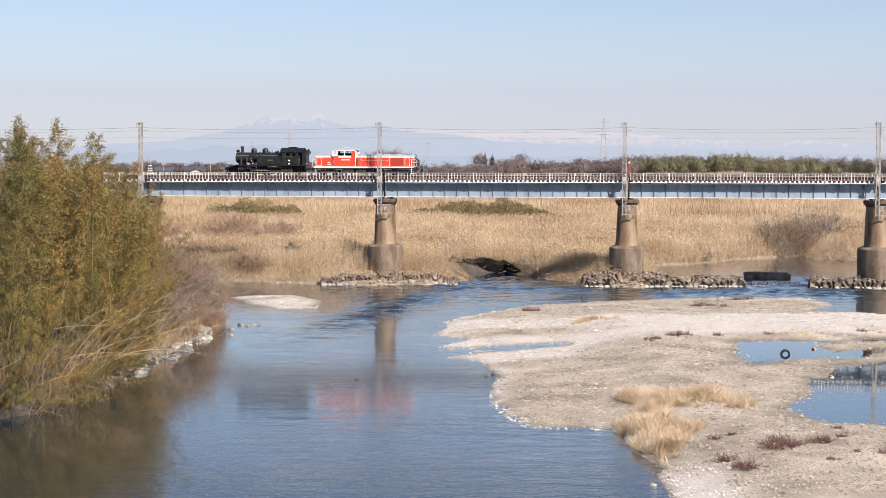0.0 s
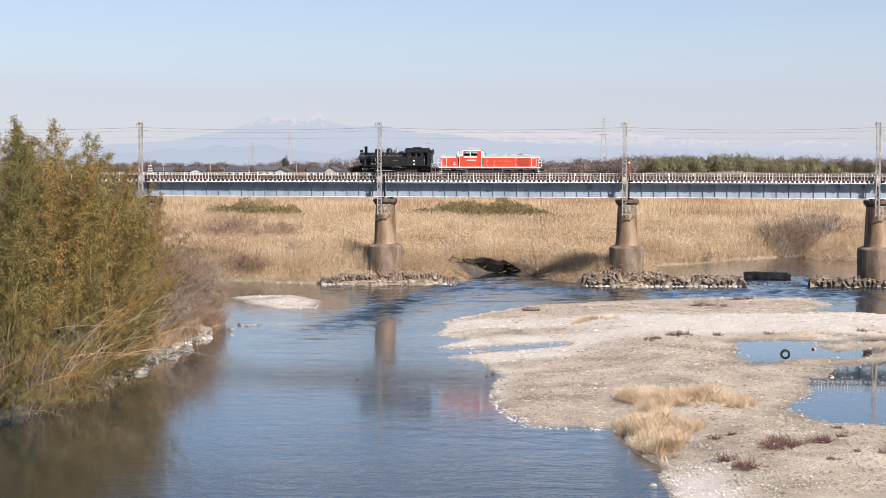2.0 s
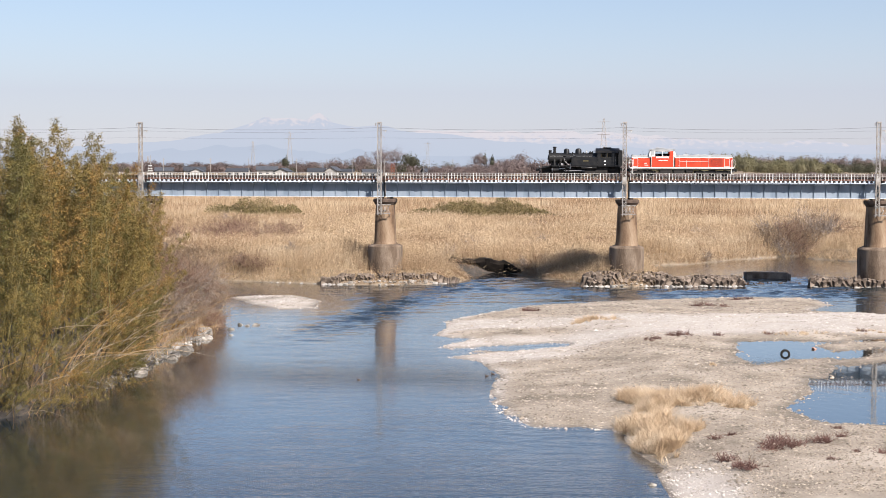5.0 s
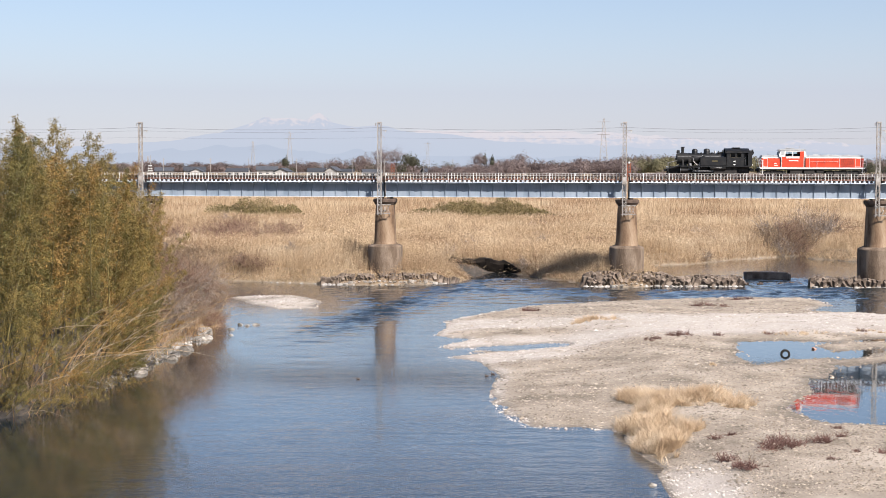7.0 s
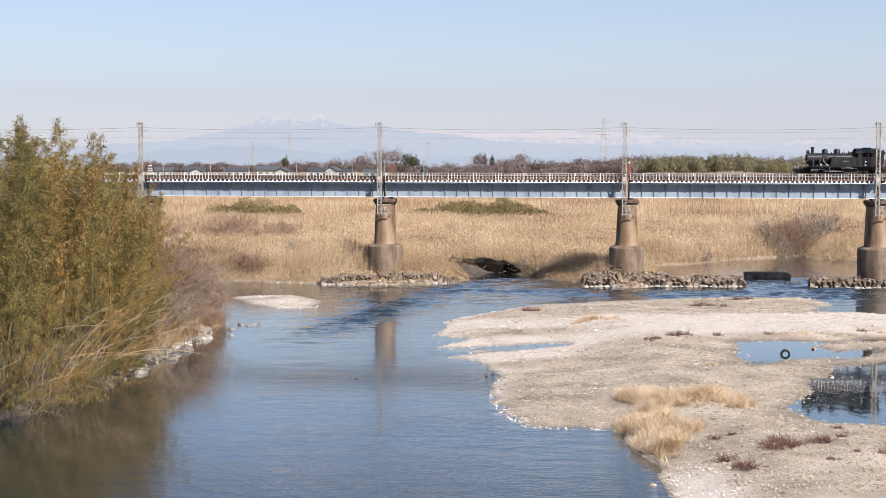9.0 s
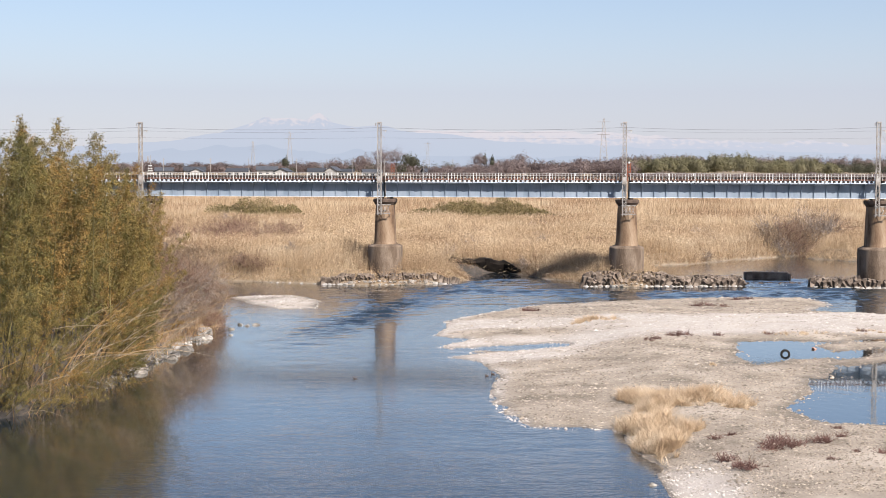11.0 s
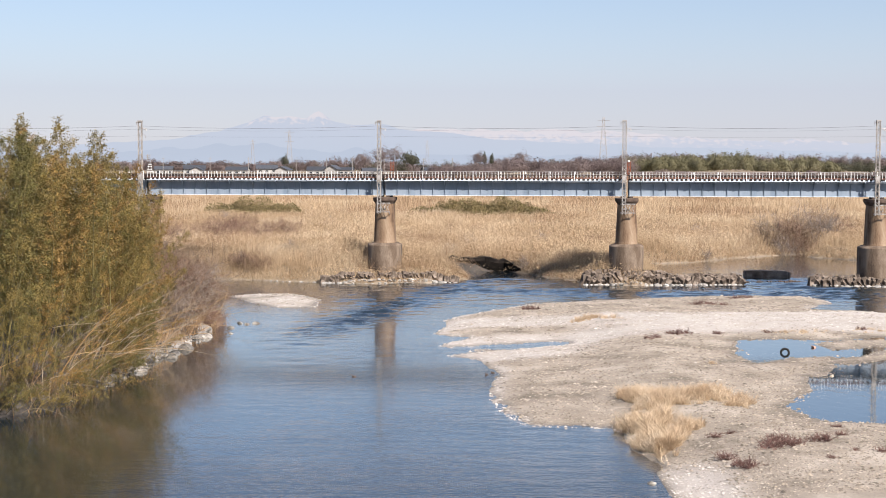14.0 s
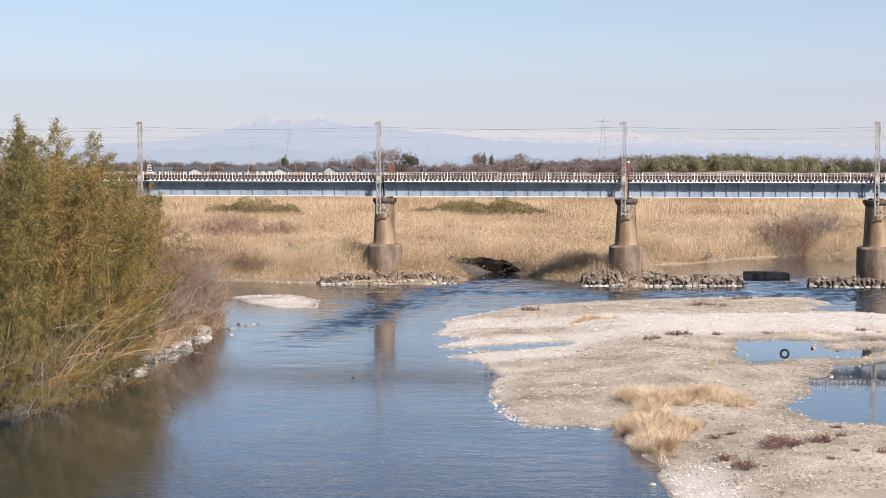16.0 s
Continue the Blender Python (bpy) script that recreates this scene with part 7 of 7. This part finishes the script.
def far_tree(x, y, h, rad, material, label, seed, per=900, twiggy=False):
    r = random.Random(seed)
    z = zat(x, y)
    t = thing("tree", pose(x, y, z), label, "tree", "trees beyond the river")
    bm = R((0, 0, -0.3), (0, 0, h * 0.5), h * 0.022, 7, h * 0.013)
    part("trunk", bm, M_TRUNK, t)
    for k in range(7):
        a = r.uniform(0, math.tau)
        p = Vector((0, 0, h * r.uniform(0.22, 0.48)))
        q = p + Vector((math.cos(a) * rad * 0.7, math.sin(a) * rad * 0.7, h * r.uniform(0.2, 0.42)))
        part("limb", R(p, q, h * 0.010, 5, h * 0.003), M_TRUNK, t)
    if twiggy:
        part("crown", bulk("crown", crowns([(0, 0, h * 0.2, rad, h * 0.85)], 1500, 1.0, seed, 0.22), 4, M_WOOD_BARE), None, t)
    else:
        part("crown", bulk("crown", crowns([(0, 0, h * 0.22, rad, h * 0.85)], per, 0.7, seed), 4, material), None, t)
    return t


def build_far():
    r = np.random.default_rng(61)

    def wood(name, label, material, a0, a1, y0, y1, n, tops, per, leaf, seed, rad=(3, 5)):
        """A belt of trees between two bearings, its top following the given bearing/height pairs."""
        spots = []
        for _ in range(n):
            b, y = r.uniform(a0, a1), r.uniform(y0, y1)
            x = b * y
            z = zat(x, y)
            top = float(np.interp(b, [t[0] for t in tops], [t[1] for t in tops])) * y + 16 - r.random() ** 1.5 * 3.0 + 3.2 * float(fbm(np.array(x), np.array(y * 0.4), 16.0, 2))
            spots.append((x, y, z, r.uniform(*rad) * 1.25, max(3.0, top - z)))
        tagged(new(name, bulk(name, crowns(spots, int(per * 1.3), leaf * 0.72, seed, 0.8 if material is M_WOOD_BARE else 1.0), 4, material)), label, "woodland", kind="stuff")

    wood("bare_woods", "belt of leafless grey-brown trees behind the houses", M_WOOD_BARE, -0.24, 0.0, 860, 960, 170, ((-0.24, 0.003), (-0.2, 0.0045), (-0.16, 0.0035), (-0.12, 0.0045), (-0.06, 0.006), (-0.02, 0.002), (0.0, 0.0)), 520, 1.1, 1)
    wood("bare_woods", "leafless brown scrub and trees on the far plain", M_WOOD_BARE, -0.02, 0.13, 730, 860, 210, ((-0.02, 0.001), (0.02, 0.004), (0.05, 0.006), (0.1, 0.006), (0.13, 0.007)), 420, 1.0, 2)
    wood("evergreen_woods", "dark evergreen trees among leafless woods", M_WOOD_GREEN, -0.24, 0.12, 830, 900, 34, ((-0.24, 0.0025), (-0.1, 0.004), (0.12, 0.0065)), 300, 0.9, 3)
    wood("hill_woods", "leafless mauve-brown trees on the hill crest", M_WOOD_BARE, 0.115, 0.42, 930, 1040, 210, ((0.11, 0.008), (0.16, 0.009), (0.22, 0.0095), (0.28, 0.0085), (0.42, 0.008)), 480, 1.2, 4)
    wood("bamboo_woods", "dense grey-green bamboo grove on the hillside", M_WOOD_BAMBOO, 0.120, 0.27, 800, 900, 210, ((0.12, 0.0068), (0.15, 0.0082), (0.2, 0.0092), (0.25, 0.007), (0.27, 0.005)), 480, 1.1, 5, (2.5, 4.5))
    wood("evergreen_woods", "dark evergreen trees on the far hillside", M_WOOD_GREEN, 0.24, 0.42, 850, 930, 70, ((0.24, 0.0055), (0.3, 0.006), (0.42, 0.005)), 300, 0.9, 6)
    wood("scrub", "low leafless pinkish-brown scrub on the plain", M_WOOD_BARE, 0.05, 0.36, 720, 780, 110, ((0.05, 0.0015), (0.11, 0.001), (0.14, -0.0025), (0.36, -0.003)), 300, 0.9, 7, (3, 5))
    far_tree(-32.5, 780, 17.5, 7.0, None, "large leafless spreading tree behind the railway", 201, twiggy=True)
    far_tree(-25.5, 790, 17.5, 6.5, None, "large leafless spreading tree behind the railway", 202, twiggy=True)
    far_tree(-44, 800, 14, 6.0, None, "leafless spreading tree behind the railway", 203, twiggy=True)
    far_tree(-18.5, 760, 14.0, 4.8, M_WOOD_GREEN, "dark evergreen tree with rounded crown", 204)
    far_tree(-15, 745, 12.5, 3.6, M_WOOD_GREEN, "dark evergreen tree with rounded crown", 205)
    far_tree(20, 800, 14.5, 5, None, "leafless spreading tree on the plain", 206, twiggy=True)
    far_tree(23, 802, 14.0, 1.5, M_WOOD_GREEN, "narrow dark conifer on the plain", 207, 350)
    far_tree(27, 800, 13.0, 1.4, M_WOOD_GREEN, "narrow dark conifer on the plain", 208, 350)
    far_tree(45, 830, 15, 6, None, "leafless spreading tree on the plain", 209, twiggy=True)
    far_tree(-86, 790, 11.5, 2.4, M_WOOD_GREEN, "dark evergreen tree beside the houses", 210, 500)
    # houses on the terrace
    for x, y, w, h, rise, turn, name in ((-148, 770, 11, 4.6, 2.0, 6, "house"), (-131, 765, 13, 4.8, 2.3, 12, "house"), (-127.5, 752, 7, 4.2, 2.0, 88, "house"), (-109, 772, 14, 4.3, 2.0, -5, "house"),
                                         (-94, 775, 13, 5.2, 2.2, 8, "house"), (-84, 764, 12, 4.6, 2.0, 80, "house"), (-67, 778, 13, 4.6, 2.2, 0, "house"), (-57.5, 760, 10, 5.2, 2.6, 75, "house"), (-51, 764, 9, 4.8, 1.6, 5, "house"), (-38, 775, 12, 4.4, 1.8, 10, "house"), (-7, 775, 9, 5.0, 1.8, 20, "house")):
        z = zat(x, y)
        q = thing(name, pose(x, y, z, 0, 0, turn) @ Matrix.Scale(0.82, 4), "low pale-walled house with dark tiled gable roof", "house", "houses beyond the river")
        part("wall", B(-w / 2, w / 2, -4, 4, -0.4, h), M_WALLS, q)
        rf = bmesh.new()
        rp = [(-4.8, h - 0.15), (0, h + rise), (4.8, h - 0.15), (4.8, h + 0.15), (0, h + rise + 0.35), (-4.8, h + 0.15)]
        a = [rf.verts.new((-w / 2 - 0.7, yy, zz)) for yy, zz in rp]
        b = [rf.verts.new((w / 2 + 0.7, yy, zz)) for yy, zz in rp]
        rf.faces.new(a)
        rf.faces.new(b[::-1])
        for k in range(6):
            rf.faces.new((a[k], b[k], b[(k + 1) % 6], a[(k + 1) % 6]))
        part("roof", rf, M_TILE, q)
        gb = bmesh.new()
        for xx in (-w / 2, w / 2):
            gb.faces.new([gb.verts.new(v) for v in ((xx, -4, h - 0.1), (xx, 4, h - 0.1), (xx, 0, h + rise - 0.05))])
        part("gable", gb, M_WALLS, q)
        for k in range(3):
            xx = -w / 3 + k * w / 3
            part("window", B(xx - 0.9, xx + 0.9, -4.04, -3.96, h - 2.4, h - 1.0), M_PANE, q)
    # pylons
    for x, y, h in ((-158.5, 1500, 43), (-262, 2000, 42), (-22.5, 2100, 44), (132.5, 1200, 47), (-240, 1180, 15)):
        z = zat(x, y)
        p = thing("pylon", pose(x, y, z), "tall pale steel lattice pylon on the far plain", "pylon", "power pylons")
        s = h * 0.085
        for sx in (-1, 1):
            for sy in (-1, 1):
                part("leg", R((sx * s, sy * s, -1), (sx * s * 0.14, sy * s * 0.14, h), 0.2, 4, 0.12), M_GALV, p)
        m = 11
        for k in range(m):
            u0, u1 = k / m, (k + 1) / m
            w0, w1 = s * (1 - 0.86 * u0), s * (1 - 0.86 * u1)
            part("brace", R((-w0, -w0, u0 * h), (w1, -w1, u1 * h), 0.10, 4), M_GALV, p)
            part("brace", R((w0, -w0, u0 * h), (-w1, -w1, u1 * h), 0.10, 4), M_GALV, p)
        for k, u in enumerate((0.72, 0.83, 0.94)):
            part("crossarm", R((-s * 1.3, 0, u * h), (s * 1.3, 0, u * h), 0.14, 4), M_GALV, p)
    # utility poles by the houses
    pole = None
    for k, x in enumerate((-143, -120, -101, -75, -60, -47, -30, -10, 5)):
        y = 742 + 6 * (k % 3)
        if pole is None:
            pole = thing("utility_pole", pose(x, y, zat(x, y)), "grey concrete utility pole near the houses", "utility pole", "utility poles")
            part("shaft", R((0, 0, -0.5), (0, 0, 10.5), 0.17, 7, 0.12), M_GALV, pole)
            part("crossarm", B(-0.9, 0.9, -0.06, 0.06, 9.6, 9.75), M_GALV, pole)
        else:
            copy_thing(pole, pose(x, y, zat(x, y), 0, 0, 30 * k))
    # a pale mast-like plant beside the line
    c = thing("radio_mast", pose(-105, 520, zat(-105, 520)), "pale steel equipment tower behind the railway", "tower")
    for sx in (-1, 1):
        part("leg", R((sx * 1.3, 0, 0), (sx * 0.5, 0, 13.5), 0.16, 5), M_GALV, c)
    for k in range(6):
        part("platform", B(-1.1 + 0.1 * k, 1.1 - 0.1 * k, -0.5, 0.5, 9.2 + k * 0.9, 9.45 + k * 0.9), M_WHITE, c)
    part("antenna", R((0.1, 0, 13.5), (0.1, 0, 17.5), 0.1, 5), M_GALV, c)


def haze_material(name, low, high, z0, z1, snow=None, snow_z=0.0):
    """Distant ridges as a pale glowing backdrop, the haze painted into their colours."""
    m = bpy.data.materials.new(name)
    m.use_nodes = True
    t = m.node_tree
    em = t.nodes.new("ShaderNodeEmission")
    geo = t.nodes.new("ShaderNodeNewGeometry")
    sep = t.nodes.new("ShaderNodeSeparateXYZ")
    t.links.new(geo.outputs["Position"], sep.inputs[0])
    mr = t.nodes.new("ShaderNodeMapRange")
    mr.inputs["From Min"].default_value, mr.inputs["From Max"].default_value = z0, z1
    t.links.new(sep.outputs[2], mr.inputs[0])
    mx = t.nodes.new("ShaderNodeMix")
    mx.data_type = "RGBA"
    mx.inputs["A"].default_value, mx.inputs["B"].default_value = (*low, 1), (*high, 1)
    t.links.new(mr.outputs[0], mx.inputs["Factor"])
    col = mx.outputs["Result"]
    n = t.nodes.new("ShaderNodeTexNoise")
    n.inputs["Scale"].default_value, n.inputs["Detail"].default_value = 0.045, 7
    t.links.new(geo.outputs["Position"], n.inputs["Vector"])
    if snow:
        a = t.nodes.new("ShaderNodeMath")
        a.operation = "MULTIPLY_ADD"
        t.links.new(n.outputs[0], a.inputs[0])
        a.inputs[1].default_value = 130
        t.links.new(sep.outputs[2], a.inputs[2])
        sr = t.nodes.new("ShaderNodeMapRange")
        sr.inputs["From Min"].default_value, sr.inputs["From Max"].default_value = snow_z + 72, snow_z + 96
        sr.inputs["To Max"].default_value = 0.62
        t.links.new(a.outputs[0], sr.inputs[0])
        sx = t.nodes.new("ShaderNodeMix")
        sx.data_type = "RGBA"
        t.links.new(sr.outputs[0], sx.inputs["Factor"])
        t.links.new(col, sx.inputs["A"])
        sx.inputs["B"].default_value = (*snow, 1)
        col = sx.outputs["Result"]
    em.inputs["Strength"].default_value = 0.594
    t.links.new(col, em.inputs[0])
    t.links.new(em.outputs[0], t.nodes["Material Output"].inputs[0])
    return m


def ridge(name, label, dist, line, rough, seed, material):
    """A range of mountains at one distance; its crest follows pairs of bearing and height."""
    b = np.linspace(-0.75, 0.75, 900)
    h = np.interp(b, [p[0] for p in line], [p[1] for p in line])
    h = h + rough * fbm(b * 150 + seed, b * 0 + seed, 1.6, 5)
    x = b * dist
    rows = [np.stack([x, np.full(x.shape, dist) + 200 * (1 - k), 5 + (h - 5) * (1 - k)], 1) for k in np.linspace(0, 1, 5)]
    v = np.concatenate(rows)
    n = len(b)
    i = (np.arange(4)[:, None] * n + np.arange(n - 1)[None, :]).ravel()
    f = np.stack([i, i + n, i + n + 1, i + 1], 1)
    tagged(new(name, indexed(name, v, f, material)), label, "mountains", kind="structure")


build_far()
FOAM = build_foam()
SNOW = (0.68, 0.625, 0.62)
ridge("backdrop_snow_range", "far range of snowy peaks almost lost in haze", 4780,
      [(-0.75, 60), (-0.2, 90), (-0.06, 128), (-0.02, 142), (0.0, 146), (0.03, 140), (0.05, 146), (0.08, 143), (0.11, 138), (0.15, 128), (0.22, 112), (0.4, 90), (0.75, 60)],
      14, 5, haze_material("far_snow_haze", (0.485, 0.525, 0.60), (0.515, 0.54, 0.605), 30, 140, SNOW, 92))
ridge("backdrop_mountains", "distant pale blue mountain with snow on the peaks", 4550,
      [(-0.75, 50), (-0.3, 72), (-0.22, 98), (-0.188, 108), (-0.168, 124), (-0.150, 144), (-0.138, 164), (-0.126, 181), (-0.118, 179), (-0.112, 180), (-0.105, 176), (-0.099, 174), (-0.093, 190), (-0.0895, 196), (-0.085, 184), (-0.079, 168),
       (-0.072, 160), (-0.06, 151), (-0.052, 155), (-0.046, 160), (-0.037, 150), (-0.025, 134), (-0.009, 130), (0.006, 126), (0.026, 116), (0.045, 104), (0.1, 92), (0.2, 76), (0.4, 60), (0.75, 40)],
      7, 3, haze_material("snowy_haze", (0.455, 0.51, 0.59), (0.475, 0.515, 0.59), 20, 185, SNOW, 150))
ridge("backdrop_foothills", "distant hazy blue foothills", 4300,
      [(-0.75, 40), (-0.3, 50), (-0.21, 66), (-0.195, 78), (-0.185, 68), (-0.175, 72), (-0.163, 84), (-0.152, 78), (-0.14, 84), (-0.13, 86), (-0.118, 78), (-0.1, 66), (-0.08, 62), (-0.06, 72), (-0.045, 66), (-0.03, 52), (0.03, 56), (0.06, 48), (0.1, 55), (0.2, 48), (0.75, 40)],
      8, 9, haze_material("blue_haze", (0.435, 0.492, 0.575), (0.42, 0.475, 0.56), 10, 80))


def motions():
    roll_train()
    drift_ducks()
    slide_foam()
    # the ripples drift downstream, towards the eye
    walk(river, [(0.0, pose(0, 0, 0)), (8.0, pose(-0.6, -3.5, 0)), (16.0, pose(-1.2, -7.0, 0))])
    if SWAY:
        sway_bamboo()


motions()
